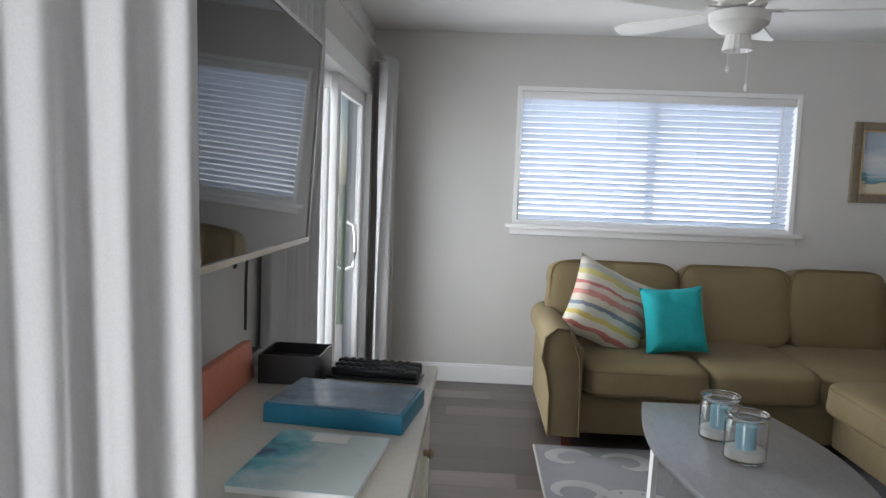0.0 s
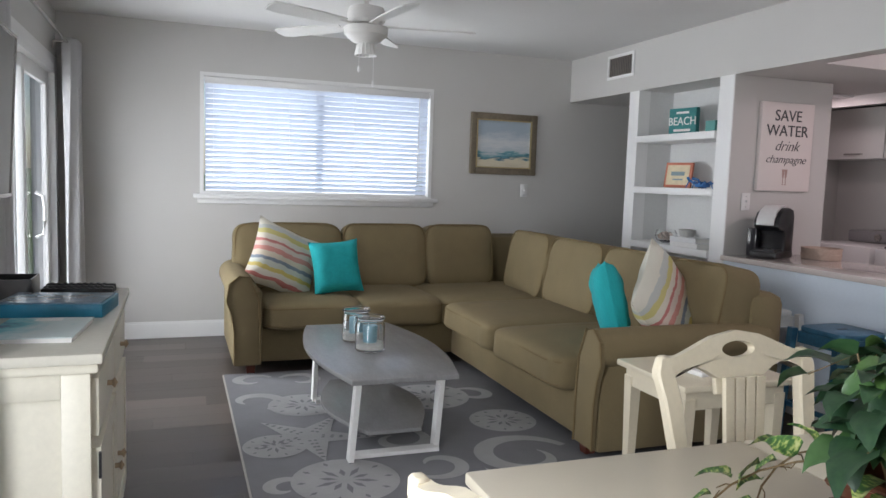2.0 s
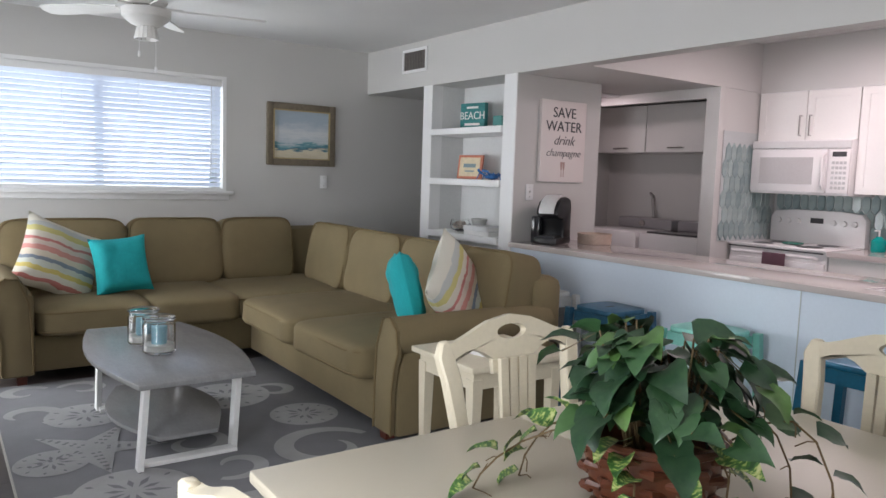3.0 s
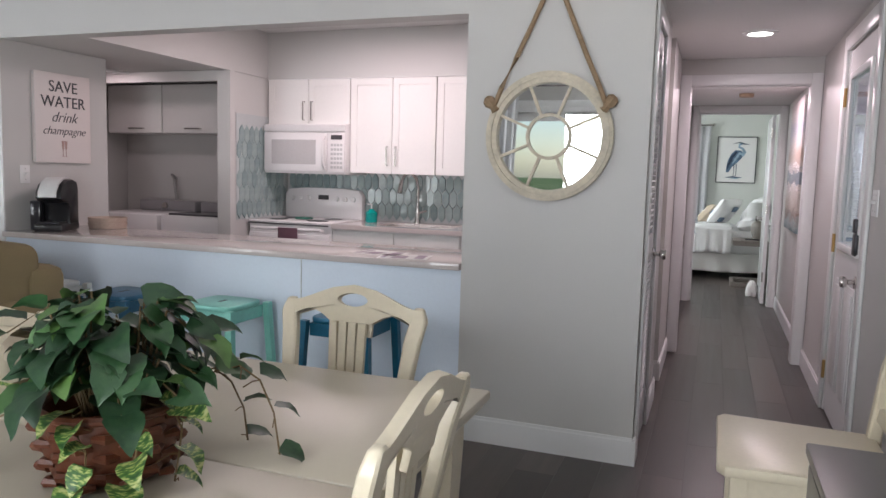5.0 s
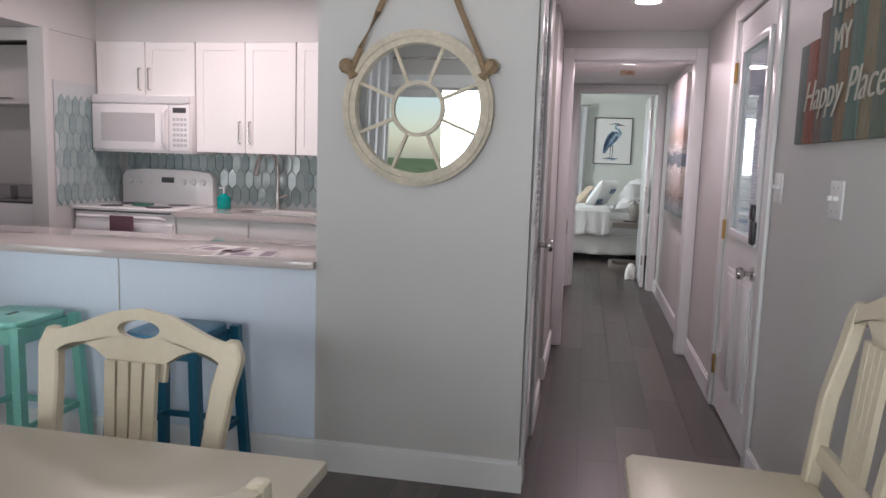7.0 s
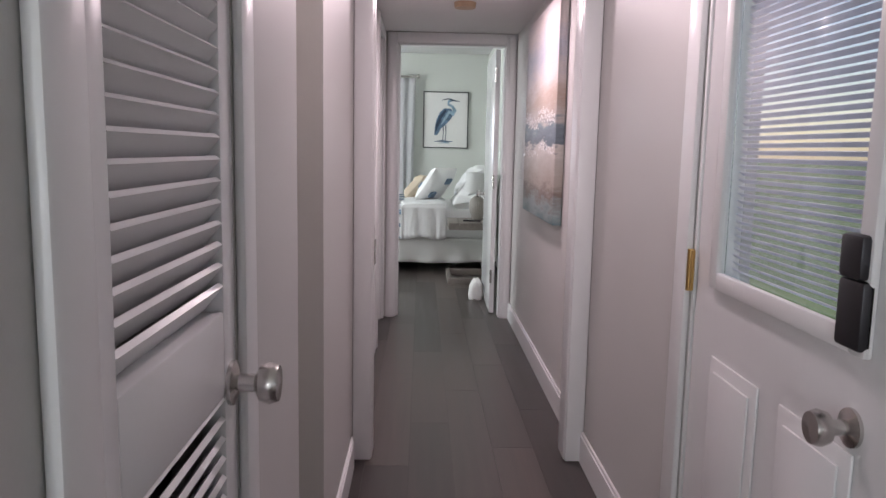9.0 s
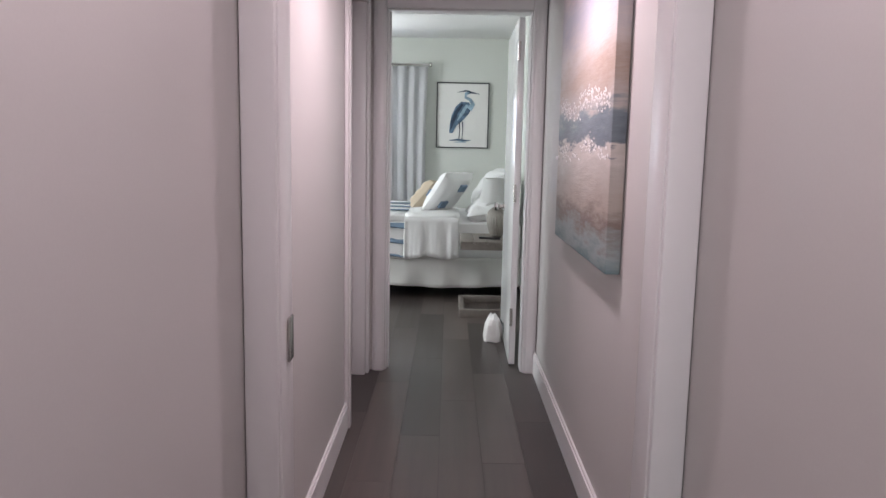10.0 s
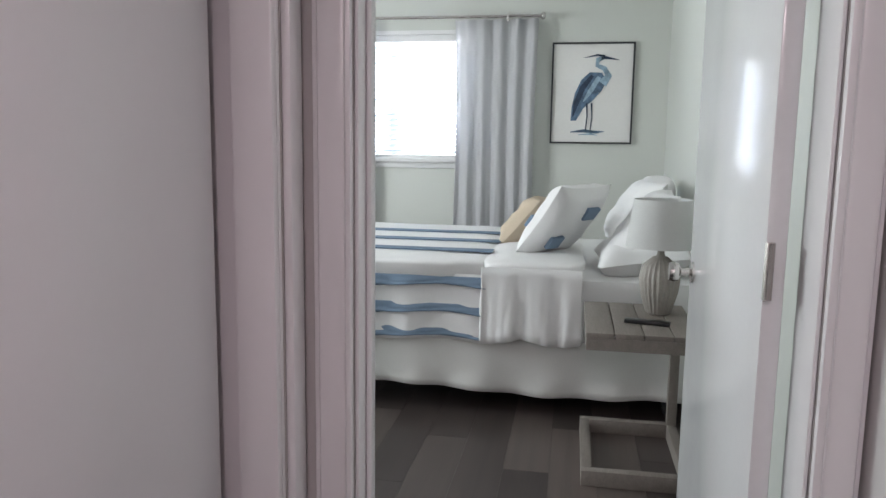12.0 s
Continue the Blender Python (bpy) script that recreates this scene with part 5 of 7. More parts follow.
def dining_chair(m, label, seat_z=0.455, h=0.96):
    """A chair that faces +y; its back stands at -y and leans."""
    c = thing("dining_chair", label, "chair", m, "cream dining chairs")
    part("seat", slab([(-0.23, 0.215), (-0.20, 0.235), (0.20, 0.235), (0.23, 0.215), (0.205, -0.19), (-0.205, -0.19)], seat_z - 0.03, seat_z, 0.008), CREAM, c)
    part("seat_frame", boxes((-0.19, 0.19, 0.17, 0.19, seat_z - 0.09, seat_z - 0.03), (-0.18, 0.18, -0.18, -0.16, seat_z - 0.09, seat_z - 0.03), (-0.20, -0.18, -0.18, 0.19, seat_z - 0.09, seat_z - 0.03), (0.18, 0.20, -0.18, 0.19, seat_z - 0.09, seat_z - 0.03)), CREAM, c)
    for s in (-1, 1):
        part("front_leg", lathe([(0.02, 0), (0.03, seat_z - 0.03)], 4), CREAM, c, m=pose(s * 0.185, 0.18, 0, 0, 0, 45))
        pts = [(s * 0.175, -0.24, 0.0), (s * 0.178, -0.19, seat_z * 0.6), (s * 0.180, -0.185, seat_z), (s * 0.188, -0.21, seat_z + 0.2), (s * 0.205, -0.245, h - 0.14), (s * 0.217, -0.262, h - 0.08), (s * 0.214, -0.270, h - 0.042)]
        bm = bmesh.new()
        prev = None
        for k, p in enumerate(pts):
            w, d = (0.020, 0.018) if k < 4 else (0.025, 0.016) if k < 6 else (0.014, 0.012)
            cur = [bm.verts.new(Vector(p) + Vector((a * w, b * d, 0))) for a, b in ((-1, -1), (1, -1), (1, 1), (-1, 1))]
            if prev:
                for q in range(4):
                    bm.faces.new((prev[q], prev[(q + 1) % 4], cur[(q + 1) % 4], cur[q]))
            else:
                bm.faces.new(cur)
            prev = cur
        bm.faces.new(prev)
        bmesh.ops.bevel(bm, geom=list(bm.edges), offset=0.005, segments=1, affect="EDGES")
        part("back_post", bm, CREAM, c)
    n = 40
    outer, inner = [], []
    for k in range(n):
        a = 2 * math.pi * k / n
        x = math.copysign(abs(math.cos(a)) ** 0.6, math.cos(a)) * 0.208
        q = abs(x) / 0.208
        arch = 0.060 * (0.5 + 0.5 * math.cos(math.pi * q)) ** 0.8
        belly = -0.072 + 0.045 * math.sin(math.pi * min(1.0, max(0.0, (q - 0.22) / 0.9))) ** 1.2
        outer.append((x, (arch - 0.004) if math.sin(a) > 0.02 else belly if math.sin(a) < -0.02 else -0.03))
        inner.append((0.050 * math.cos(a), 0.010 + 0.020 * math.sin(a)))
    part("crest_rail", ring_board(outer, inner, 0.024), CREAM, c, m=pose(0, -0.268, h - 0.045, 12))
    for k in range(4):
        u = (k - 1.5)
        z0, z1 = seat_z + 0.06, h - 0.10
        part("slat", boxes((-0.0125, 0.0125, -0.007, 0.007, 0, 1)), CREAM, c, m=Matrix(((1, 0, u * 0.010, u * 0.027), (0, 1, -0.055, -0.205), (0, 0, z1 - z0, z0), (0, 0, 0, 1))))
    part("splat_head", boxes((-0.069, 0.069, -0.008, 0.008, -0.028, 0.03), bevel=0.003), CREAM, c, m=pose(0, -0.258, h - 0.115, 12))
    part("lower_rail", boxes((-0.185, 0.185, -0.012, 0.012, -0.02, 0.02), bevel=0.004), CREAM, c, m=pose(0, -0.20, seat_z + 0.07, 10))
    for s in (-1, 1):
        part("stretcher", boxes((s * 0.185 - 0.009, s * 0.185 + 0.009, -0.2, 0.18, 0.17, 0.20)), CREAM, c)
    return c


LBL = "cream painted slat-back dining chair"
dining_chair(pose(1.68, 0.515, 0, 0, 0, 180), LBL + ", at the table")
dining_chair(pose(2.15, 0.12, 0, 0, 0, 90), LBL + ", before the bar")
dining_chair(pose(1.59, -0.175, 0, 0, 0, 2), LBL + ", pushed under the table")
dining_chair(pose(0.96, 0.06, 0, 0, 0, -88), LBL + ", at the table end")
hi = dining_chair(pose(2.60, -1.17, 0, 0, 0, 0), "tall cream chair with slatted back against the wall", 0.60, 1.06)
bxs = thing("striped_storage_bin", "white bin with blue striped paper beneath a chair", "storage bin", pose(2.57, -1.13, 0))
part("bin", boxes((-0.16, 0.16, -0.14, 0.14, 0.0, 0.38), bevel=0.01), WHITEP, bxs)
part("paper", boxes((-0.155, 0.155, -0.12, 0.12, 0.38, 0.44), bevel=0.01), surface("blue_streaked_paper", (0.32, 0.42, 0.62), 0.5, 14, 7, 0.5, 0.1, stretch=(1, 7, 7)), bxs)

et = thing("end_table", "cream painted square end table beside the sofa", "end table", pose(2.36, 1.70, 0))
part("tabletop", boxes((-0.26, 0.26, -0.22, 0.22, 0.575, 0.60), bevel=0.005), CREAM, et)
part("apron", boxes((-0.23, 0.23, -0.19, 0.19, 0.50, 0.575)), CREAM, et)
for sx in (-1, 1):
    for sy in (-1, 1):
        part("leg", lathe([(0.02, 0.0), (0.035, 0.54)], 4), CREAM, et, m=pose(sx * 0.21, sy * 0.17, 0, 0, 0, 45))
single("closed_book", boxes((-0.09, 0.09, -0.065, 0.065, 0, 0.018), bevel=0.002), WHITEP, "cream paperback lying on the end table", "book", pose(2.33, 1.66, 0.6005, 0, 0, 12))


# ivy in a woven basket
def leaf_mesh(k, mat=LEAF):
    bm = bmesh.new()
    L, Wd = 0.066 + 0.009 * k, 0.029 + 0.003 * k
    spine = [(0.0, 0), (0.12, 0.80), (0.30, 1.0), (0.52, 0.86), (0.74, 0.52), (0.9, 0.2), (1.0, 0.0)]
    mid = [bm.verts.new((0, L * u, 0.006 * math.sin(math.pi * u) - 0.022 * u * u)) for u, w in spine]
    for s in (-1, 1):
        edge = [bm.verts.new((s * Wd * w, L * (u - (0.10 * w if u < 0.35 else 0)), 0.010 * w + 0.006 * math.sin(math.pi * u) - 0.022 * u * u + 0.004 * math.sin(9 * u + k))) for u, w in spine[1:-1]]
        chain = [mid[0]] + edge + [mid[-1]]
        for i in range(len(mid) - 1):
            f = [mid[i], mid[i + 1], chain[i + 1], chain[i]]
            f = list(dict.fromkeys(f))
            if len(f) > 2:
                bm.faces.new(f)
    return mesh_of("leaf", bm, mat, 60)


LEAVES = [leaf_mesh(k) for k in range(3)]
VARIEGATED = [leaf_mesh(k, LEAF_PALE) for k in range(3)]
plant = thing("potted_ivy", "lush trailing green ivy in a brown woven basket", "potted plant", pose(1.46, 0.12, 0.7555))
basket = part("basket", lathe([(0.085, 0), (0.10, 0.01), (0.118, 0.07), (0.122, 0.13), (0.115, 0.13), (0.108, 0.07), (0.0, 0.06)], 36), BASKET, plant, "brown woven rattan basket")
for r in range(7):
    for s in range(18):
        if (r + s) % 2 == 0:
            a = 2 * math.pi * s / 18
            R = 0.105 + 0.0026 * r
            w = part("weave_strip", tube([(R * math.cos(a - 0.17), R * math.sin(a - 0.17), 0.012 + 0.018 * r), ((R + 0.011) * math.cos(a), (R + 0.011) * math.sin(a), 0.013 + 0.018 * r), (R * math.cos(a + 0.17), R * math.sin(a + 0.17), 0.012 + 0.018 * r)], [0.006, 0.0095, 0.006], 6), BASKET, basket)
rim = [(0.12 * math.cos(2 * math.pi * k / 24), 0.12 * math.sin(2 * math.pi * k / 24), 0.132) for k in range(25)]
part("rim", tube(rim, 0.009, 8), BASKET, basket)
rnd = random.Random(11)
stems = bmesh.new()


def add_leaf(p, out, size, meshes=None):
    z = Vector((out.x * 0.5 + rnd.uniform(-0.4, 0.4), out.y * 0.5 + rnd.uniform(-0.4, 0.4), 0.7)).normalized()
    y = (out + Vector((rnd.uniform(-0.5, 0.5), rnd.uniform(-0.5, 0.5), rnd.uniform(-0.65, 0.35)))).normalized()
    x = y.cross(z).normalized()
    z = x.cross(y)
    m = Matrix((x, y, z)).transposed().to_4x4()
    m.translation = p
    part("leaf", (meshes or LEAVES)[rnd.randrange(3)], None, plant, m=m @ Matrix.Scale(size, 4))


for k in range(68):
    a = rnd.uniform(0, 2 * math.pi)
    reach, up = rnd.uniform(0.03, 0.20), rnd.uniform(0.05, 0.22)
    d = Vector((math.cos(a), math.sin(a), 0))
    p0 = d * 0.05 + Vector((0, 0, 0.10))
    p1 = d * reach * 0.6 + Vector((0, 0, 0.12 + up * 0.9))
    p2 = d * reach + Vector((0, 0, 0.11 + up * 0.7))
    tube([p0, p1, p2], [0.0025, 0.002, 0.0015], 5, stems)
    for q in (p1, (p1 + p2) / 2, p2):
        add_leaf(q, d, rnd.uniform(0.70, 1.08))
# stems that arch out of the basket and hang towards the table
for a, start, L, rise, kinds in ((-0.95, 0.13, 0.17, 0.07, 0), (-0.62, 0.12, 0.13, 0.05, 0), (2.45, 0.12, 0.20, -0.02, 1), (2.15, 0.12, 0.12, 0.0, 1), (-2.2, 0.10, 0.045, 0.0, 1), (-2.75, 0.10, 0.05, 0.0, 1), (-1.6, 0.10, 0.06, 0.01, 1)):
    d = Vector((math.cos(a), math.sin(a), 0))
    pts = [d * (start + L * math.sin(1.5 * u)) + Vector((0, 0, 0.145 + rise * math.sin(math.pi * u) - 0.13 * u ** 1.6)) + Vector((-d.y, d.x, 0)) * 0.018 * math.sin(6 * u + a) for u in (0, 0.2, 0.4, 0.6, 0.8, 1.0)]
    pts = [Vector((p.x, p.y, max(p.z, 0.012))) for p in pts]
    tube(pts, 0.0020, 5, stems)
    for p in pts[1:]:
        add_leaf(p + Vector((0, 0, 0.012)), d, rnd.uniform(0.62, 0.95), VARIEGATED if kinds else None)
        tip = p + Vector((rnd.uniform(-0.035, 0.035), rnd.uniform(-0.035, 0.035), rnd.uniform(-0.03, 0.02)))
        tube([p, (p + tip) / 2 + Vector((0.004, 0, 0.004)), Vector((tip.x, tip.y, max(0.004, tip.z)))], 0.0012, 4, stems)
part("vine", stems, STEM, plant)


# bar stools of sheet metal
def bar_stool(m, mat, label):
    c = thing("metal_stool", label, "stool", m, "bar stools")
    rr, o = 0.15, []
    for k in range(32):
        a = 2 * math.pi * k / 32
        o.append((rr * math.copysign(abs(math.cos(a)) ** 0.35, math.cos(a)), rr * math.copysign(abs(math.sin(a)) ** 0.35, math.sin(a))))
    part("seat", slab(o, 0.60, 0.63, 0.008), mat, c)
    # a dark slip for the shade inside the handhold; the seat is not cut
    part("handhold_shade", boxes((-0.03, 0.03, -0.009, 0.009, 0.6301, 0.6315)), INK, c, "shade of the handhold slot, laid on the seat")
    for sx in (-1, 1):
        for sy in (-1, 1):
            part("leg", boxes((-0.018, 0.018, -0.018, 0.018, 0, 1)), mat, c, m=Matrix(((1, 0, -sx * 0.06, sx * 0.19), (0, 1, -sy * 0.06, sy * 0.19), (0, 0, 0.61, 0), (0, 0, 0, 1))))
    for s in (-1, 1):
        part("rung", boxes((-0.16, 0.16, s * 0.168 - 0.006, s * 0.168 + 0.006, 0.20, 0.225)), mat, c)
        part("rung", boxes((s * 0.168 - 0.006, s * 0.168 + 0.006, -0.16, 0.16, 0.20, 0.225)), mat, c)
        part("skirt", boxes((-0.14, 0.14, s * 0.142 - 0.003, s * 0.142 + 0.003, 0.54, 0.60)), mat, c)
        part("skirt", boxes((s * 0.142 - 0.003, s * 0.142 + 0.003, -0.14, 0.14, 0.54, 0.60)), mat, c)
    return c


bar_stool(pose(3.55, 2.10, 0), BLUEMET, "worn dark blue metal bar stool under the counter")
bar_stool(pose(3.56, 1.46, 0), TEALMET, "mint green metal bar stool under the counter")
bar_stool(pose(3.56, 0.72, 0), surface("deep_teal_metal", (0.008, 0.11, 0.19), 0.35, 50, 6, 0.2, 0.05, 0.3), "deep blue metal bar stool under the counter")
bar_stool(pose(3.58, 2.72, 0), WHITEMET, "white metal bar stool beside the sofa")

# grey console with a carved fish on a stand
con = thing("console_table", "dark grey lacquered console against the wall", "console table", pose(1.80, -1.32, 0))
part("top", boxes((-0.42, 0.39, -0.21, 0.21, 0.725, 0.75), bevel=0.004), CONSOLE, con)
part("body", boxes((-0.40, 0.37, -0.20, 0.19, 0.08, 0.725)), CONSOLE, con)
for k in range(2):
    d_ = part("drawer", boxes((-0.39 + 0.385 * k, -0.02 + 0.385 * k, 0.19, 0.205, 0.50, 0.71), bevel=0.003), CONSOLE, con)
    part("handle", boxes((-0.24 + 0.385 * k, -0.16 + 0.385 * k, 0.205, 0.222, 0.60, 0.612), bevel=0.002), STEEL, d_)
for sx in (-0.37, 0.34):
    for sy in (-0.17, 0.16):
        part("foot", lathe([(0.018, 0), (0.025, 0.08)], 12), CONSOLE, con, m=pose(sx, sy, 0))


def carved_fish():
    """A plump body that runs towards -x from its flukes, its middle at the origin."""
    bm = bmesh.new()
    spine = [(0.0, 0.016, 0.020, 0.0), (0.05, 0.026, 0.040, 0.0), (0.12, 0.042, 0.068, 0.005), (0.20, 0.055, 0.092, 0.012), (0.30, 0.062, 0.104, 0.012), (0.40, 0.058, 0.092, 0.0), (0.47, 0.045, 0.066, -0.02), (0.53, 0.024, 0.030, -0.04)]
    prev = None
    for u, w, h_, lift in spine:
        cur = [bm.verts.new((-u, w * math.cos(2 * math.pi * k / 20), lift + h_ * math.sin(2 * math.pi * k / 20))) for k in range(20)]
        if prev:
            for k in range(20):
                bm.faces.new((prev[k], prev[(k + 1) % 20], cur[(k + 1) % 20], cur[k]))
        else:
            bm.faces.new(cur)
        prev = cur
    bm.faces.new(prev)
    fluke = slab([(-0.05, -0.025), (-0.05, 0.025), (0.03, 0.050), (0.10, 0.085), (0.165, 0.10), (0.13, 0.045), (0.045, 0.005), (0.085, -0.05), (0.075, -0.115), (0.045, -0.125), (0.0, -0.07)], -0.011, 0.011, 0.005)
    dorsal = slab([(-0.20, 0.085), (-0.17, 0.16), (-0.15, 0.17), (-0.14, 0.13), (-0.10, 0.06)], -0.008, 0.008, 0.003)
    for f in (fluke, dorsal):
        bmesh.ops.transform(f, matrix=pose(0, 0, 0, 90), verts=f.verts)
        me = bpy.data.meshes.new("fin")
        f.to_mesh(me)
        f.free()
        bm.from_mesh(me)
        bpy.data.meshes.remove(me)
    lathe([(0.016, 0), (0.016, 0.004), (0.009, 0.006), (0.006, 0.001), (0.0, 0.001)], 14, bm, pose(-0.18, 0.056, -0.03, -90))
    return bm


single("carved_fish_sculpture", carved_fish(), CARVED, "grey-brown carved wooden sculpture on a wire stand", "sculpture", pose(1.985, -1.31, 0.985))
stn = thing("wire_stand", "black wire stand on the console", "stand", pose(1.82, -1.36, 0.7505))
part("base", boxes((-0.10, 0.10, -0.06, -0.05, 0, 0.012), (-0.10, 0.10, 0.05, 0.06, 0, 0.012), (-0.10, -0.09, -0.05, 0.05, 0, 0.012), (0.09, 0.10, -0.05, 0.05, 0, 0.012)), BLACK, stn)
for x in (0.03, 0.095):
    part("rod", tube([(x, 0.055, 0.01), (x, 0.05, 0.17)], 0.004, 6), STEEL, stn)

# plank sign on the south wall
ps = thing("plank_wall_sign", "weathered multicolour plank sign with cream lettering", "sign", pose(3.88, S, 1.40, 0, 0, 180))
cols = [(0.13, 0.16, 0.15), (0.24, 0.085, 0.06), (0.16, 0.12, 0.10), (0.10, 0.14, 0.13), (0.20, 0.14, 0.09), (0.11, 0.17, 0.15), (0.22, 0.19, 0.13), (0.12, 0.15, 0.12), (0.26, 0.10, 0.05)]
tops = (0.34, 0.34, 0.42, 0.50, 0.54, 0.54, 0.50, 0.46, 0.40)
pm = [surface("aged_plank", c, 0.7, 30, 8, 0.3, 0.3, stretch=(6, 6, 1)) for c in cols]
for k in range(9):
    part("plank", boxes((0.104 * k + 0.001, 0.104 * k + 0.103, -0.02 - 0.003 * (k % 2), 0, 0, tops[k]), bevel=0.003), pm[k], ps)
lettering("THIS IS", 0.12, INKL, ps, pose(0.50, -0.025, 0.42, 90))
lettering("MY", 0.11, INKL, ps, pose(0.45, -0.025, 0.30, 90))
lettering("Happy Place", 0.145, INKL, ps, pose(0.46, -0.025, 0.15, 90), shear=0.35)

# round mirror on a rope
mir = thing("round_mirror", "round whitewashed window-pane mirror hung on a jute rope", "mirror", pose(K, -0.155, 1.497, 0, 0, -90))


def torus_part(R0, R1, t, n=64):
    o = [[(r * math.cos(2 * math.pi * k / n), r * math.sin(2 * math.pi * k / n)) for k in range(n)] for r in (R1, R0)]
    return ring_board(o[0], o[1], t)


part("glass", lathe([(0.255, 0), (0.255, 0.006)], 64), MIRROR, mir, "mirror glass", pose(0, -0.004, 0, 90), 30)
part("outer_frame", torus_part(0.245, 0.295, 0.03), MFRAME, mir, m=pose(0, -0.022, 0))
part("frame_bead", torus_part(0.268, 0.281, 0.012), MFRAME, mir, m=pose(0, -0.040, 0))
part("inner_ring", torus_part(0.092, 0.106, 0.012), MFRAME, mir, m=pose(0, -0.016, 0))
for k in range(8):
    part("muntin", boxes((0.104, 0.247, -0.006, 0.006, -0.006, 0.006)), MFRAME, mir, m=pose(0, -0.016, 0) @ pose(0, 0, 0, 0, -45 * k + 22.5, 0))
for s in (-1, 1):
    pts = [(s * 0.262, -0.035, 0.13), (s * 0.225, -0.04, 0.22), (s * 0.16, -0.03, 0.36), (s * 0.09, -0.015, 0.52), (0.004 * s, -0.012, 0.72)]
    part("rope", tube(pts, 0.0115, 10), ROPE, mir, "twisted jute rope")
    part("knot", lathe([(0.0, -0.05), (0.022, -0.045), (0.016, -0.02), (0.03, 0.0), (0.028, 0.022), (0.012, 0.035)], 14, ribs=7, depth=0.2), ROPE, mir, "frayed rope knot", pose(s * 0.275, -0.04, 0.15, 0, s * 38, 0))
single("nail", tube([(K, -0.155, 2.22), (K - 0.03, -0.155, 2.225)], 0.004, 8), STEEL, "steel nail holding the mirror rope", "nail")

# ---- kitchen ----
single("bar_countertop", boxes((K - 0.03, 4.44, 0.257, 3.298, 0.846, 0.88), bevel=0.004), QUARTZ, "glossy pale pinkish quartz bar countertop", "countertop")
single("half_wall_seam", boxes((K - 0.0045, K - 0.0005, 1.15, 1.154, 0.0, 0.845)), GROUT, "", "", kind="structure")


def shaker(parent, x, y0, y1, z0, z1, handle_y=None, hz=None, horizontal=False, mat=None):
    """A shaker door facing -x."""
    mat = mat or CABINET
    r = 0.055
    d = part("door", boxes((x - 0.012, x, y0, y1, z0, z1)), mat, parent)
    for ya, yb in ((y0, y0 + r), (y1 - r, y1)):
        part("stile", boxes((x - 0.018, x - 0.012, ya, yb, z0, z1)), mat, d)
    for za, zb in ((z0, z0 + r), (z1 - r, z1)):
        part("rail", boxes((x - 0.018, x - 0.012, y0 + r, y1 - r, za, zb)), mat, d)
    if handle_y is not None:
        L = 0.075
        pts = [(x - 0.018, handle_y, hz - L), (x - 0.045, handle_y, hz - L), (x - 0.045, handle_y, hz + L), (x - 0.018, handle_y, hz + L)]
        if horizontal:
            pts = [(x - 0.018, handle_y - L, hz), (x - 0.045, handle_y - L, hz), (x - 0.045, handle_y + L, hz), (x - 0.018, handle_y + L, hz)]
        part("handle", tube(pts, 0.006, 8), STEEL, d, "nickel bar handle")


def upper(y0, y1, z0, z1, doors, label, x=5.85, hz=None):
    c = thing("wall_cabinet", label, "cabinet", group="kitchen wall cabinets")
    part("body", boxes((x, 6.168, y0 + 0.002, y1 - 0.002, z0, z1)), CABINET, c)
    w = (y1 - y0) / doors
    for k in range(doors):
        a, b = y0 + w * k + 0.003, y0 + w * (k + 1) - 0.003
        hy = (b - 0.035 if k == 0 else a + 0.035)
        shaker(c, x, a, b, z0, z1, hy, hz or z0 + 0.14)
    return c


upper(1.93, 2.705, 1.69, 2.058, 2, "short white shaker wall cabinet over the microwave", hz=1.80)
upper(1.18, 1.926, 1.30, 2.058, 2, "white shaker wall cabinet with two doors")
upper(0.43, 1.176, 1.30, 2.058, 2, "white shaker wall cabinet beside the sink")
single("cabinet_crown", boxes((5.825, 6.168, 0.43, 2.705, 2.0585, 2.0615)), TRIM, "", "", kind="structure")

mw = thing("microwave", "white over-range microwave oven", "microwave")
part("body", boxes((5.775, 6.168, 1.933, 2.70, 1.282, 1.688), bevel=0.006), APPL, mw)
dw = part("door", boxes((5.755, 5.775, 2.10, 2.695, 1.30, 1.62), bevel=0.006), APPL, mw)
part("window", boxes((5.752, 5.755, 2.20, 2.62, 1.36, 1.56)), surface("microwave_window", (0.52, 0.50, 0.50), 0.25), dw)
part("handle", tube([(5.755, 2.115, 1.33), (5.725, 2.115, 1.36), (5.725, 2.115, 1.56), (5.755, 2.115, 1.59)], 0.012, 8), APPL, dw)
cp = part("control_panel", boxes((5.757, 5.775, 1.937, 2.085, 1.30, 1.62), bevel=0.004), APPL, mw)
part("display", boxes((5.754, 5.757, 1.96, 2.06, 1.565, 1.60)), INK, cp)
bt = bmesh.new()
for i in range(4):
    for j in range(6):
        boxes((5.754, 5.757, 1.957 + 0.028 * i, 1.977 + 0.028 * i, 1.33 + 0.036 * j, 1.35 + 0.036 * j), bm=bt)
part("buttons", bt, surface("button_grey", (0.5, 0.5, 0.5), 0.4), cp)
part("grille", boxes((5.757, 5.775, 1.937, 2.695, 1.63, 1.68)), surface("grille_white", (0.68, 0.67, 0.67), 0.4), mw)

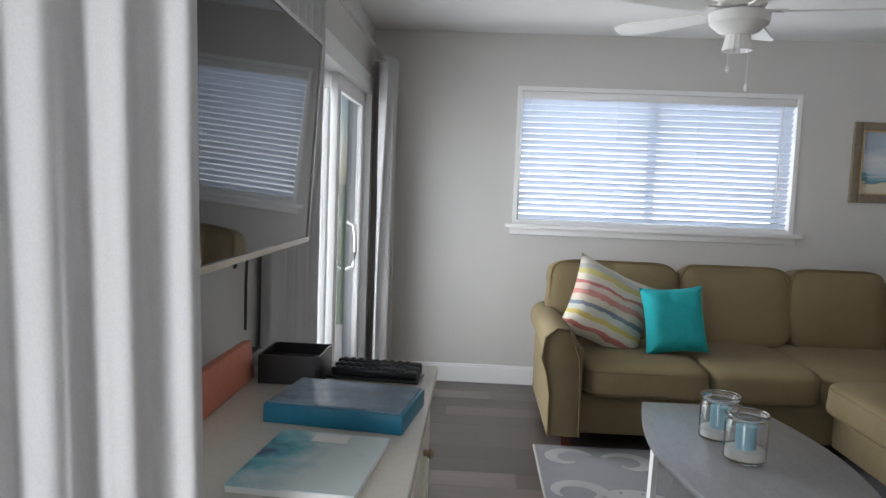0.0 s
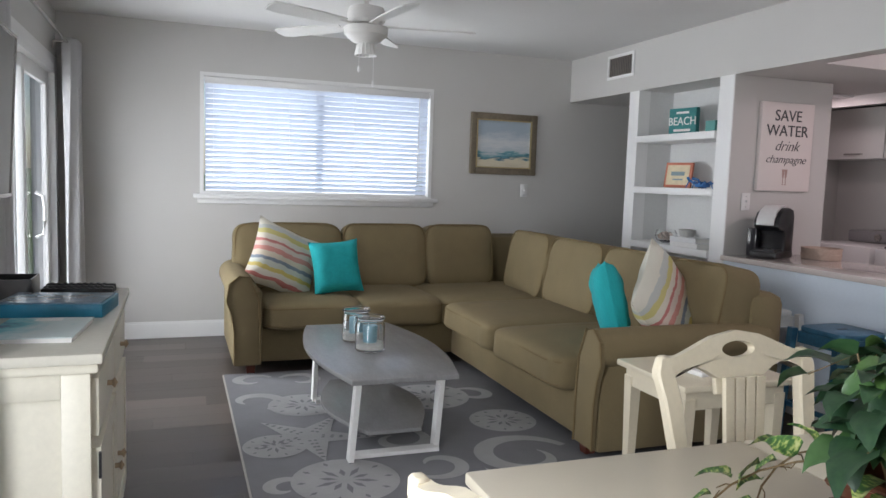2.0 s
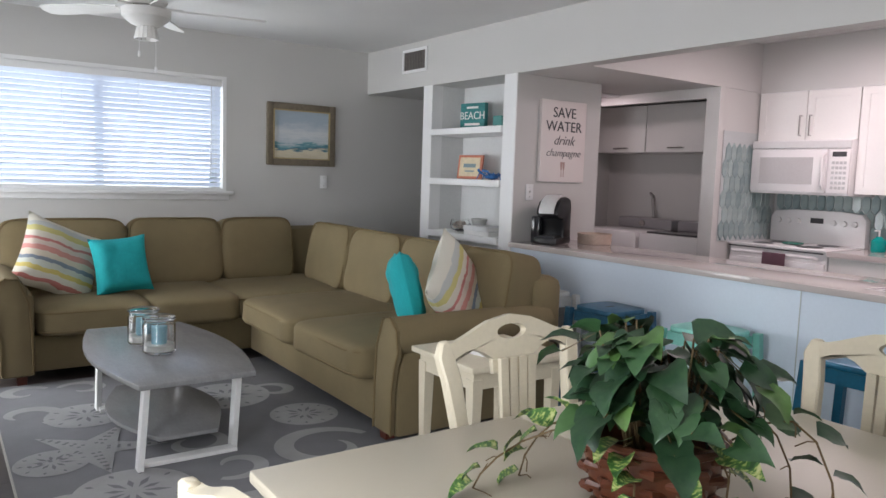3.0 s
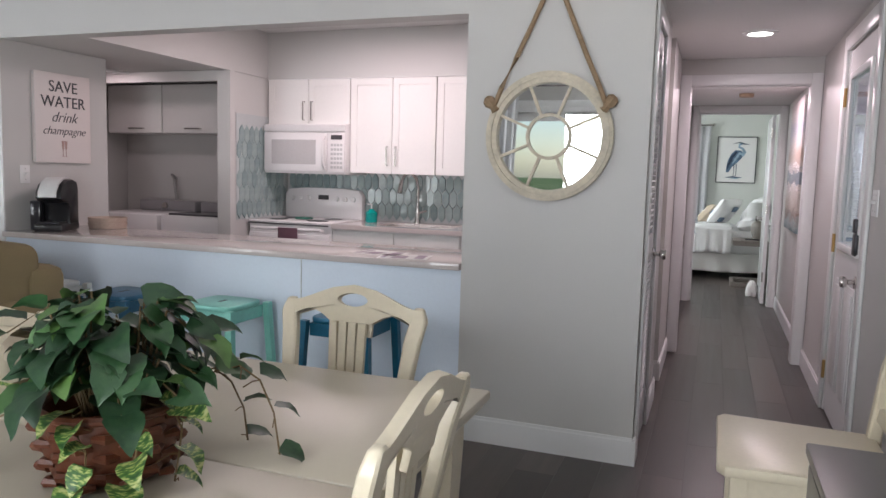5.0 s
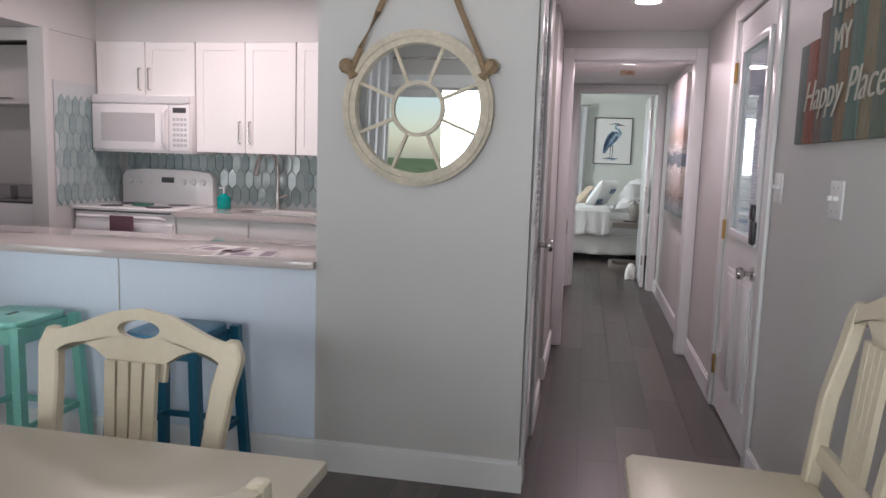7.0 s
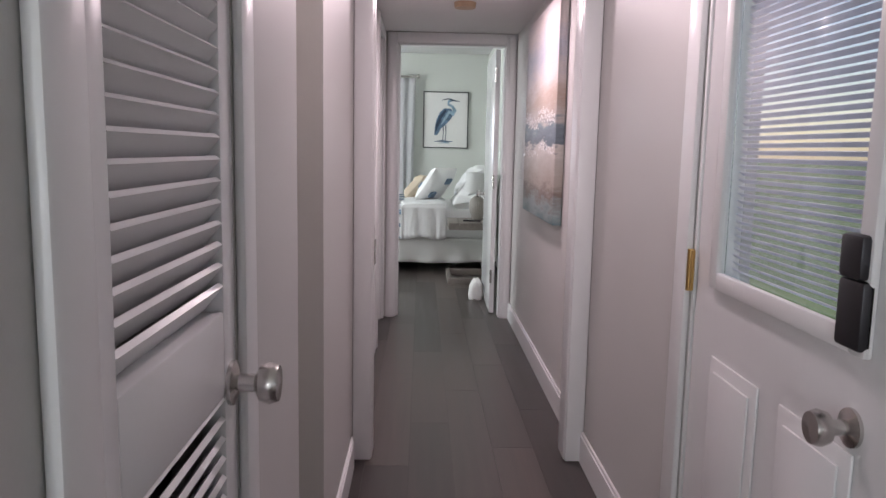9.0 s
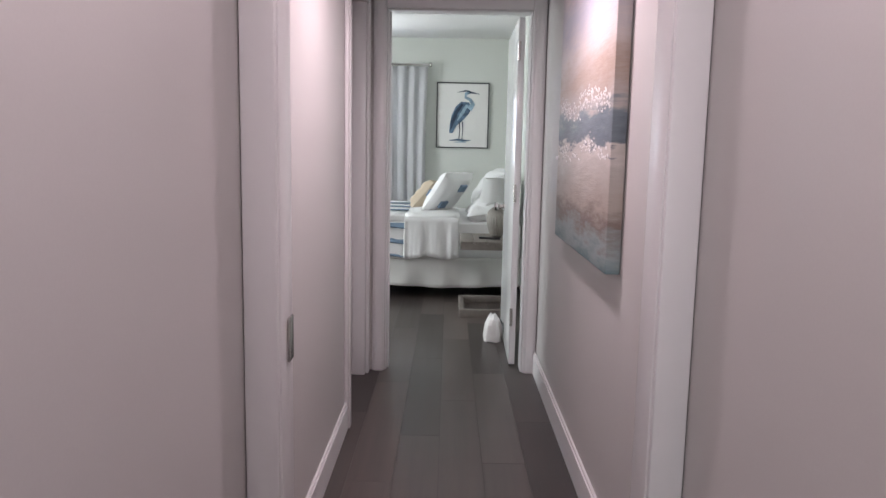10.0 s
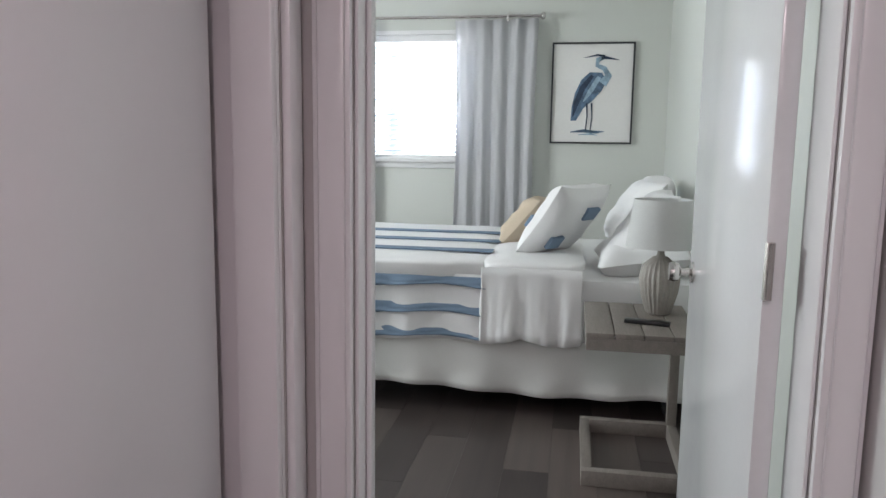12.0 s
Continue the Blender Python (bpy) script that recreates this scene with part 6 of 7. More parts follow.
rg = thing("cooking_range", "white electric range with a black glass cooktop", "stove")
part("body", boxes((5.56, 6.15, 1.935, 2.70, 0, 0.885), bevel=0.006), APPL, rg)
part("cooktop", boxes((5.53, 6.08, 1.93, 2.705, 0.886, 0.902), bevel=0.004), APPL, rg)
for bx_, by, r in ((5.68, 2.13, 0.09), (5.68, 2.50, 0.075), (5.94, 2.13, 0.075), (5.94, 2.50, 0.09)):
    part("burner", lathe([(r, 0.9025), (r, 0.906), (r * 0.3, 0.906)], 28), DARKMETAL, rg, m=pose(bx_, by, 0))
part("backguard", slab([(1.94, 0.89), (2.695, 0.89), (2.695, 1.10), (2.66, 1.145), (2.5, 1.16), (2.13, 1.16), (1.975, 1.145), (1.94, 1.10)], 0, 0.07, 0.006), APPL, rg, m=Matrix(((0, 0, 1, 6.09), (1, 0, 0, 0), (0, 1, 0, 0), (0, 0, 0, 1))))
part("display", boxes((6.084, 6.089, 2.26, 2.36, 1.06, 1.10)), INK, rg)
for y in (2.02, 2.10, 2.18, 2.46, 2.54, 2.62):
    part("control_knob", lathe([(0.022, 0), (0.02, 0.02), (0, 0.022)], 16), APPL, rg, m=pose(6.09, y, 1.07, 0, -90))
ov = part("oven_door", boxes((5.535, 5.56, 1.945, 2.69, 0.2, 0.80), bevel=0.006), APPL, rg)
part("handle", tube([(5.535, 2.0, 0.83), (5.495, 2.0, 0.84), (5.495, 2.64, 0.84), (5.535, 2.64, 0.83)], 0.012, 8), APPL, ov)
part("vent_strip", boxes((5.526, 5.53, 1.95, 2.69, 0.87, 0.88)), INK, rg)
single("tea_towel", boxes((5.478, 5.486, 2.20, 2.38, 0.56, 0.852), bevel=0.003), surface("plum_towel", (0.12, 0.06, 0.08), 0.9, 100), "dark plum towel over the oven handle", "towel")
single("green_spoon_rest", boxes((5.70, 5.80, 2.24, 2.36, 0.9065, 0.925), bevel=0.008), surface("green_glaze", (0.04, 0.16, 0.12), 0.2), "dark green spoon rest on the stove", "spoon rest")

bc = thing("base_cabinet", "white kitchen base cabinets under the sink", "cabinet")
part("body", boxes((5.57, 6.165, 0.86, 1.928, 0.09, 0.86)), CABINET, bc)
for k in range(2):
    shaker(bc, 5.57, 0.87 + 0.53 * k, 1.39 + 0.53 * k, 0.12, 0.66, mat=CABINET)
    part("drawer_front", boxes((5.552, 5.57, 0.87 + 0.53 * k, 1.39 + 0.53 * k, 0.68, 0.845), bevel=0.003), CABINET, bc)
dwash = thing("dishwasher", "white dishwasher with a dark control strip", "dishwasher")
part("body", boxes((5.57, 6.165, 0.26, 0.855, 0.05, 0.858)), APPL, dwash)
part("control_strip", boxes((5.555, 5.57, 0.262, 0.853, 0.74, 0.855), bevel=0.003), APPL, dwash)
part("dark_band", boxes((5.552, 5.555, 0.30, 0.80, 0.81, 0.84)), INK, dwash)
ctop = thing("kitchen_countertop", "pale pink quartz kitchen countertop with a sink", "countertop")
part("slab", boxes((5.53, 6.168, 0.257, 1.0, 0.86, 0.895), (5.53, 6.168, 1.62, 1.928, 0.86, 0.895), (5.53, 5.66, 1.0, 1.62, 0.86, 0.895), (6.03, 6.168, 1.0, 1.62, 0.86, 0.895)), QUARTZ, ctop)
part("sink_basin", boxes((5.66, 5.668, 1.0, 1.62, 0.70, 0.89), (6.022, 6.03, 1.0, 1.62, 0.70, 0.89), (5.668, 6.022, 1.0, 1.008, 0.70, 0.89), (5.668, 6.022, 1.612, 1.62, 0.70, 0.89), (5.66, 6.03, 1.0, 1.62, 0.69, 0.70)), STEEL, ctop, "steel sink basin")
fc = thing("kitchen_faucet", "brushed nickel gooseneck pull-down faucet", "faucet", pose(6.08, 1.42, 0.8955))
part("base", lathe([(0.03, 0), (0.03, 0.01), (0.02, 0.03), (0.018, 0.12)], 18), STEEL, fc)
part("spout", tube([(0, 0, 0.1), (0, 0, 0.30), (-0.015, 0.01, 0.37), (-0.06, 0.04, 0.415), (-0.11, 0.07, 0.40), (-0.14, 0.085, 0.35)], 0.014, 12), STEEL, fc)
part("spray_head", tube([(-0.14, 0.085, 0.355), (-0.16, 0.095, 0.25)], [0.016, 0.022], 14), STEEL, fc)
part("lever", tube([(0, 0, 0.08), (-0.01, -0.05, 0.10), (-0.02, -0.09, 0.11)], 0.008, 8), STEEL, fc)
soap = thing("soap_bottle", "teal glass soap bottle by the sink", "soap bottle", pose(5.95, 1.78, 0.8955))
part("bottle", lathe([(0.045, 0), (0.05, 0.01), (0.05, 0.08), (0.025, 0.10), (0.018, 0.11)], 20), surface("teal_gel", (0.0, 0.33, 0.30), 0.12), soap)
part("pump", tube([(0, 0, 0.11), (0, 0, 0.15), (-0.03, 0.02, 0.15)], 0.006, 8), APPL, soap)
pt = thing("paper_towel_holder", "paper towel roll on an upright holder", "paper towel", pose(6.0, 0.62, 0.8955))
part("roll", lathe([(0.02, 0.02), (0.062, 0.02), (0.062, 0.28), (0.02, 0.28)], 28), LINEN, pt)
part("holder", lathe([(0.075, 0), (0.075, 0.015), (0.008, 0.02), (0.008, 0.32), (0.0, 0.325)], 20), STEEL, pt)

# coffee maker and things on the bar
cm = thing("coffee_maker", "black single-serve coffee maker with a silver lid", "coffee maker", pose(4.03, 3.10, 0.8805, 0, 0, -65))
part("base", boxes((-0.085, 0.085, -0.15, 0.14, 0, 0.05), bevel=0.015), BLACK, cm)
SIDE = Matrix(((0, 0, 1, 0), (1, 0, 0, 0), (0, 1, 0, 0), (0, 0, 0, 1)))
part("body", slab([(0.14, 0.04), (0.14, 0.27), (0.12, 0.315), (0.06, 0.33), (-0.02, 0.325), (-0.09, 0.295), (-0.125, 0.25), (-0.13, 0.21), (-0.10, 0.19), (-0.02, 0.18), (0.0, 0.15), (0.0, 0.04)], -0.08, 0.08, 0.012), BLACK, cm, m=SIDE)
part("lid", slab([(0.05, 0.332), (-0.02, 0.328), (-0.09, 0.299), (-0.13, 0.25), (-0.138, 0.215), (-0.150, 0.22), (-0.143, 0.258), (-0.10, 0.310), (-0.025, 0.342), (0.05, 0.345)], -0.055, 0.055, 0.003), surface("silver_lid", (0.72, 0.72, 0.72), 0.3, metal=0.4), cm, "silver curved handle over the lid", SIDE)
part("drip_tray", boxes((-0.065, 0.065, -0.14, -0.01, 0.05, 0.06)), DARKMETAL, cm)
part("water_tank", boxes((-0.15, -0.085, -0.05, 0.14, 0.0, 0.19), bevel=0.01), surface("smoky_tank", (0.03, 0.03, 0.035), 0.1), cm)
tray = thing("round_tray", "stacked round pale wooden trays", "tray", pose(4.37, 3.02, 0.8805))
for k in range(2):
    part("tray", lathe([(0.0, 0.0), (0.12, 0.0), (0.125, 0.036), (0.115, 0.036), (0.11, 0.01), (0.0, 0.01)], 40), surface("pale_rattan", (0.44, 0.34, 0.28), 0.7, 60, 12, 0.2, 0.3), tray, m=pose(0, 0, 0.037 * k))
for k, (x, y, r) in enumerate(((3.92, 0.60, 12), (4.02, 0.78, -8))):
    pp = thing("printed_sheet", "printed information sheet lying on the bar", "paper", pose(x, y, 0.8802, 0, 0, r), "bar papers")
    part("sheet", boxes((-0.10, 0.10, -0.13, 0.13, 0, 0.0012)), WHITEP, pp)
    part("print_bars", boxes((-0.08, 0.08, 0.09, 0.115, 0.0012, 0.0018), (-0.08, 0.02, -0.02, 0.06, 0.0012, 0.0018), (-0.08, 0.08, -0.11, -0.06, 0.0012, 0.0018)), surface("plum_print", (0.25, 0.18, 0.24), 0.5), pp)

# sign with a drink motto
sg = thing("canvas_sign", "blush canvas sign with a drinking motto", "sign", pose(4.255, 3.30, 1.613))
part("canvas", boxes((-0.225, 0.225, -0.03, 0, -0.296, 0.296), bevel=0.003), SIGNP, sg)
lettering("SAVE", 0.105, INK, sg, pose(0.0, -0.031, 0.205, 90))
lettering("WATER", 0.105, INK, sg, pose(0.0, -0.031, 0.105, 90))
lettering("drink", 0.10, INK, sg, pose(0.0, -0.031, 0.005, 90), shear=0.4)
lettering("champagne", 0.078, INK, sg, pose(0.0, -0.031, -0.085, 90), shear=0.4)
for s in (-1, 1):
    part("flute_drawing", slab([(s * 0.012 - 0.011, 0.05), (s * 0.012 + 0.011, 0.05), (s * 0.012 + 0.007, 0), (s * 0.012 + 0.002, -0.01), (s * 0.012 + 0.002, -0.05), (s * 0.012 + 0.012, -0.055), (s * 0.012 - 0.012, -0.055), (s * 0.012 - 0.002, -0.05), (s * 0.012 - 0.002, -0.01), (s * 0.012 - 0.007, 0)], 0, 0.002), surface("rose_gold_ink", (0.45, 0.30, 0.27), 0.5), sg, m=pose(0, -0.030, -0.20, 90))

# laundry alcove
for k, y in enumerate((3.20, 3.83)):
    c = thing("laundry_cabinet", "flat white wall cabinet over the washer", "cabinet", group="laundry cabinets")
    part("body", boxes((5.85, 6.165, y, y + 0.62, 1.61, 2.04)), CABINET, c)
    part("door", boxes((5.832, 5.85, y + 0.003, y + 0.617, 1.612, 2.038), bevel=0.002), CABINET, c)
    part("handle", tube([(5.832, y + 0.2, 1.65), (5.81, y + 0.2, 1.65), (5.81, y + 0.36, 1.65), (5.832, y + 0.36, 1.65)], 0.006, 8), STEEL, c)
wsh = thing("washing_machine", "white top-loading washer with a grey lid", "washing machine")
part("body", boxes((5.45, 6.13, 2.86, 3.52, 0, 0.90), bevel=0.012), APPL, wsh)
part("lid", boxes((5.50, 5.92, 2.90, 3.48, 0.90, 0.915), bevel=0.006), surface("smoked_lid", (0.06, 0.06, 0.065), 0.12), wsh, "dark glass lid")
part("console", boxes((5.95, 6.13, 2.87, 3.51, 0.90, 1.0), bevel=0.02), surface("washer_grey", (0.30, 0.29, 0.30), 0.3), wsh)
dry = thing("clothes_dryer", "white clothes dryer beside the washer", "clothes dryer")
part("body", boxes((5.45, 6.13, 3.56, 4.22, 0, 0.90), bevel=0.012), APPL, dry)
part("console", boxes((5.95, 6.13, 3.57, 4.21, 0.90, 1.0), bevel=0.02), surface("dryer_grey", (0.30, 0.29, 0.30), 0.3), dry)
part("control_knob", lathe([(0.03, 0), (0.028, 0.025), (0, 0.027)], 16), STEEL, dry, m=pose(5.955, 3.9, 0.95, 0, -90))
single("wall_outlet", boxes((6.155, 6.17, 3.22, 3.30, 1.05, 1.17), bevel=0.003), TRIM, "white wall outlet above the washer", "outlet")
single("power_cord", tube([(6.15, 3.26, 1.12), (6.12, 3.26, 1.20), (6.12, 3.27, 1.05), (6.14, 3.28, 0.95)], 0.012, 8), BLACK, "black power plug and cord", "cable")
single("drain_hose", tube([(6.15, 3.95, 1.20), (6.10, 3.95, 1.23), (6.07, 3.90, 1.18), (6.08, 3.88, 1.0)], 0.014, 10), surface("grey_hose", (0.35, 0.34, 0.33), 0.5), "grey drain hose behind the machines", "hose")
# housing invented for the laundry fill lamp
ll = thing("laundry_fill_housing", "added white housing for the laundry fill lamp", "ceiling light", pose(5.05, 3.75, 0))
part("housing", boxes((-0.28, 0.28, -0.06, 0.06, 2.056, 2.071), bevel=0.004), TRIM, ll)
lt = thing("kitchen_ceiling_light", "slim white ceiling light fixture", "ceiling light", pose(4.95, 1.5, 0))
part("housing", boxes((-0.17, 0.17, -0.62, 0.62, 2.415, 2.449), bevel=0.005), TRIM, lt)

# ---- hall ----
cv = thing("canvas_painting", "large abstract beach canvas on the hall wall", "painting", pose(7.43, S + 0.002, 1.46, 0, 0, 180))
part("stretched_canvas", boxes((-0.525, 0.525, -0.045, 0, -0.55, 0.55), bevel=0.004), ABSTRACT, cv)
foam = bmesh.new()
rf = random.Random(4)
for k in range(300):
    row_z = (-0.185, -0.03, 0.0)[k % 3]
    clump = rf.choice((-0.40, -0.30, -0.12, 0.08, 0.17, 0.34, 0.44))
    x, z = clump + rf.gauss(0, 0.055), row_z + 0.02 * math.sin(clump * 9) + rf.gauss(0, 0.011)
    if abs(x) < 0.5:
        bmesh.ops.create_icosphere(foam, subdivisions=1, radius=0.0075, matrix=pose(x, -0.046, z, 0, rf.uniform(-30, 30)) @ Matrix.Diagonal((rf.uniform(0.5, 2.2), 0.25, rf.uniform(0.4, 0.8), 1)))
tagged(part("paint_foam", foam, WHITEP, cv, "thick white foam strokes"), kind="stuff")
switch_plate(pose(8.175, S, 1.24, 0, 0, 180), 1, "ivory metal light switch plate by the bedroom door")
for x, z in ((5.28, 2.20), (7.13, 2.11)):
    d = thing("recessed_light", "round recessed ceiling light, lit", "ceiling light", pose(x, -1.08, z), "hall lights")
    part("trim_ring", lathe([(0.10, 0.0), (0.10, -0.008), (0.07, -0.012), (0.07, -0.004)], 36), TRIM, d)
    part("lens", lathe([(0.07, -0.004), (0.069, -0.006), (0.0, -0.006)], 32), LAMPGLOW, d)
sd = thing("smoke_detector", "small beige ceiling smoke detector in the hall", "smoke detector", pose(7.75, -1.10, 2.11))
part("housing", lathe([(0.065, 0), (0.06, -0.03), (0.0, -0.034)], 28), surface("aged_plastic", (0.45, 0.33, 0.22), 0.5), sd)

# ---- bedroom ----
bed = thing("bed", "bed with white and blue striped covers and a pale skirt", "bed")
part("mattress", boxes((10.95, 12.55, -1.66, 0.50, 0.30, 0.66), bevel=0.05), LINEN, bed)


def draped(x, y0, y1, z0, z1, amp, seed, n=80, m=8, waves=7):
    bm = bmesh.new()
    g = []
    for j in range(m + 1):
        v = j / m
        row = []
        for i in range(n + 1):
            u = i / n
            f = amp * (1 - v) * (math.sin(waves * 6.28 * u + 1.5 * noise.noise(Vector((u * 5, v * 2, seed)))) + 0.6 * noise.noise(Vector((u * 14, v * 3, seed + 4))))
            sag = 0.012 * math.sin(u * 9 + seed) * (1 - v)
            row.append(bm.verts.new((x - f - 0.02 * (1 - v), y0 + (y1 - y0) * u, z0 + (z1 - z0) * v + sag)))
        g.append(row)
    for j in range(m):
        for i in range(n):
            bm.faces.new((g[j][i], g[j][i + 1], g[j + 1][i + 1], g[j + 1][i]))
    return bm


part("bed_skirt", draped(10.93, -1.66, 0.52, 0.11, 0.36, 0.012, 2), SKIRT, bed, "pale grey-white pleated bed skirt", solid=0.003)
part("bed_frame", boxes((11.02, 12.5, -1.62, 0.46, 0.13, 0.30)), INK, bed)
for x in (11.1, 12.4):
    for y in (-1.55, 0.40):
        part("foot", boxes((x - 0.03, x + 0.03, y - 0.03, y + 0.03, 0, 0.13)), INK, bed)
quilt = thing("comforter", "white comforter with slate blue bands over the bed", "bedspread")


def band(y0, y1, z0, z1, off):
    return draped(10.925 - off, y0, y1, z0, z1, 0.012, 6, waves=4)


part("cover_side", band(-0.72, 0.54, 0.34, 0.66, 0.0), LINEN, quilt, solid=0.004)
top = cushion(1.66, 1.26, 0.10, 0.2, 0.015, 5)
part("cover_top", top, LINEN, quilt, m=pose(11.75, -0.09, 0.625))
for z in (0.355, 0.47, 0.60):
    part("blue_band", band(-0.72, 0.54, z, z + 0.048, 0.008), BEDSTRIPE, quilt, "slate blue woven band", solid=0.003)
for x in (11.15, 11.55, 11.95):
    part("blue_band", boxes((x, x + 0.10, -0.68, 0.50, 0.734, 0.739)), BEDSTRIPE, quilt, "slate blue woven band")
part("turned_fold", draped(10.90, -1.12, -0.66, 0.36, 0.70, 0.016, 9, waves=3), LINEN, quilt, "turned-back white corner", solid=0.02)
part("fold_top", cushion(0.9, 0.48, 0.07, 0.3, 0.01, 12), LINEN, quilt, m=pose(11.36, -0.89, 0.66))
for w, h_, t, m, mat, lb in ((0.66, 0.46, 0.20, pose(11.35, -1.42, 0.86, -38, 0, 176), LINEN, "plump white bed pillow"), (0.68, 0.46, 0.20, pose(12.05, -1.42, 0.88, -35, 0, 182), LINEN, "plump white bed pillow"),
                             (0.66, 0.44, 0.18, pose(11.30, -1.40, 0.735, -82, 0, 180), LINEN, "flat white bed pillow"), (0.44, 0.44, 0.16, pose(11.30, -1.02, 0.90, -38, 0, 146), LINEN, "white pillow with blue square patches"),
                             (0.36, 0.34, 0.15, pose(11.75, -0.80, 0.84, -40, 0, 175), TAN, "tan accent pillow on the bed")):
    p = single("bed_pillow", pillow(w, h_, t, w * 9), mat, lb, "pillow", m, "bed pillows")
    if "patches" in lb:
        for px, pz in ((-0.05, 0.10), (0.09, -0.08)):
            for s in (-1, 1):
                part("patch", boxes((px - 0.05, px + 0.05, s * 0.080 - 0.010, s * 0.080 + 0.010, pz - 0.035, pz + 0.035), bevel=0.002), BEDSTRIPE, p, "slate blue square patch")
single("white_headrest", cushion(0.30, 0.22, 0.34, 0.5, 0, 4), LINEN, "white rounded bolster at the bed head", "pillow", pose(12.2, -1.56, 0.75))

nt = thing("c_side_table", "grey-washed wooden C-shaped side table", "side table", pose(10.52, -1.335, 0))
for k in range(4):
    part("top_plank", boxes((-0.285, 0.285, -0.205 + 0.1035 * k, -0.1045 + 0.1035 * k, 0.565, 0.585), bevel=0.002), GREYWOOD, nt)
part("apron", boxes((-0.285, -0.26, -0.205, 0.205, 0.52, 0.565), (0.26, 0.285, -0.205, 0.205, 0.52, 0.565), (-0.26, 0.26, -0.205, -0.18, 0.52, 0.565), (-0.26, 0.26, 0.18, 0.205, 0.52, 0.565)), GREYWOOD, nt)
for x in (-0.27, 0.27):
    part("post", boxes((x - 0.02, x + 0.02, -0.205, -0.165, 0.06, 0.52), bevel=0.002), GREYWOOD, nt)
part("floor_frame", boxes((-0.29, -0.25, -0.205, 0.205, 0, 0.06), (0.25, 0.29, -0.205, 0.205, 0, 0.06), (-0.25, 0.25, -0.205, -0.165, 0, 0.06), (-0.25, 0.25, 0.165, 0.205, 0, 0.06), bevel=0.002), GREYWOOD, nt)
lp = thing("table_lamp", "ribbed grey ceramic table lamp with a white shade", "lamp", pose(10.62, -1.42, 0.5855))
part("base", lathe([(0.04, 0), (0.052, 0.01), (0.075, 0.09), (0.082, 0.15), (0.07, 0.20), (0.04, 0.225), (0.028, 0.235)], 48, ribs=24, depth=0.06), CERAMIC, lp)
part("neck", lathe([(0.02, 0.233), (0.014, 0.245), (0.012, 0.28)], 16), CERAMIC, lp)
part("shade", lathe([(0.14, 0.275), (0.115, 0.465), (0.112, 0.465), (0.137, 0.277)], 40), SHADEM, lp, "white linen drum shade")
single("remote_control", boxes((-0.085, 0.085, -0.022, 0.022, 0, 0.016), bevel=0.005), BLACK, "black remote on the side table", "remote control", pose(10.42, -1.36, 0.5855, 0, 0, 78))

cr = thing("framed_print", "black-framed blue watercolour print on the wall", "picture", pose(13.27, -1.172, 1.66, 0, 0, -90))
part("frame", boxes((-0.30, -0.288, -0.03, 0, -0.37, 0.37), (0.288, 0.30, -0.03, 0, -0.37, 0.37), (-0.288, 0.288, -0.03, 0, 0.358, 0.37), (-0.288, 0.288, -0.03, 0, -0.37, -0.358)), FRAMEK, cr)
part("paper", boxes((-0.288, 0.288, -0.012, -0.002, -0.358, 0.358)), WHITEP, cr)
BLUEW = surface("blue_watercolour", (0.10, 0.16, 0.24), 0.7, 20, 9, 0.7, 0.0)
UPRIGHT = Matrix(((1, 0, 0, 0), (0, 0, -1, -0.0145), (0, 1, 0, 0), (0, 0, 0, 1)))


def blob(pts, name="brush_shape"):
    part(name, slab(pts, -0.0012, 0.0012), BLUEW, cr, m=UPRIGHT, smooth=0)


def ribbon(pts, widths, mat):
    """A brushed line of changing width, flat on the paper."""
    bm = bmesh.new()
    prev = None
    for k, (x, z) in enumerate(pts):
        a, b = pts[max(k - 1, 0)], pts[min(k + 1, len(pts) - 1)]
        dx, dz = b[0] - a[0], b[1] - a[1]
        n = math.hypot(dx, dz)
        cur = [bm.verts.new((x - q * widths[k] * dz / n, z + q * widths[k] * dx / n, 0)) for q in (-1, 1)]
        if prev:
            bm.faces.new((prev[0], prev[1], cur[1], cur[0]))
        prev = cur
    part("brush_stroke", bm, mat, cr, m=UPRIGHT @ pose(0, 0, 0.0016), smooth=0, solid=0.001)


PALEW = surface("pale_blue_watercolour", (0.30, 0.42, 0.52), 0.7, 24, 10, 0.5, 0.0)
DARKW = surface("navy_watercolour", (0.025, 0.045, 0.085), 0.7, 24, 10, 0.5, 0.0)
blob([(-0.15, -0.20), (-0.11, -0.20), (-0.06, -0.11), (0.0, -0.06), (0.07, 0.02), (0.105, 0.09), (0.07, 0.15), (-0.02, 0.155), (-0.08, 0.10), (-0.125, 0.0), (-0.145, -0.10)])
ribbon([(0.075, 0.07), (0.115, 0.13), (0.085, 0.18), (0.03, 0.205), (0.035, 0.245), (0.075, 0.262)], [0.032, 0.026, 0.018, 0.015, 0.018, 0.016], PALEW)
ribbon([(0.06, 0.262), (0.10, 0.258), (0.19, 0.243)], [0.013, 0.010, 0.001], DARKW)
ribbon([(0.085, 0.272), (0.03, 0.278), (-0.07, 0.258)], [0.006, 0.008, 0.001], DARKW)
ribbon([(0.0, 0.13), (-0.07, 0.04), (-0.115, -0.08), (-0.135, -0.17)], [0.012, 0.022, 0.018, 0.004], DARKW)
ribbon([(0.05, 0.12), (-0.01, 0.02), (-0.06, -0.06)], [0.016, 0.018, 0.004], PALEW)
for x in (-0.035, 0.0):
    ribbon([(x, -0.07), (x + 0.006, -0.17), (x - 0.004, -0.285)], [0.007, 0.004, 0.004], DARKW)
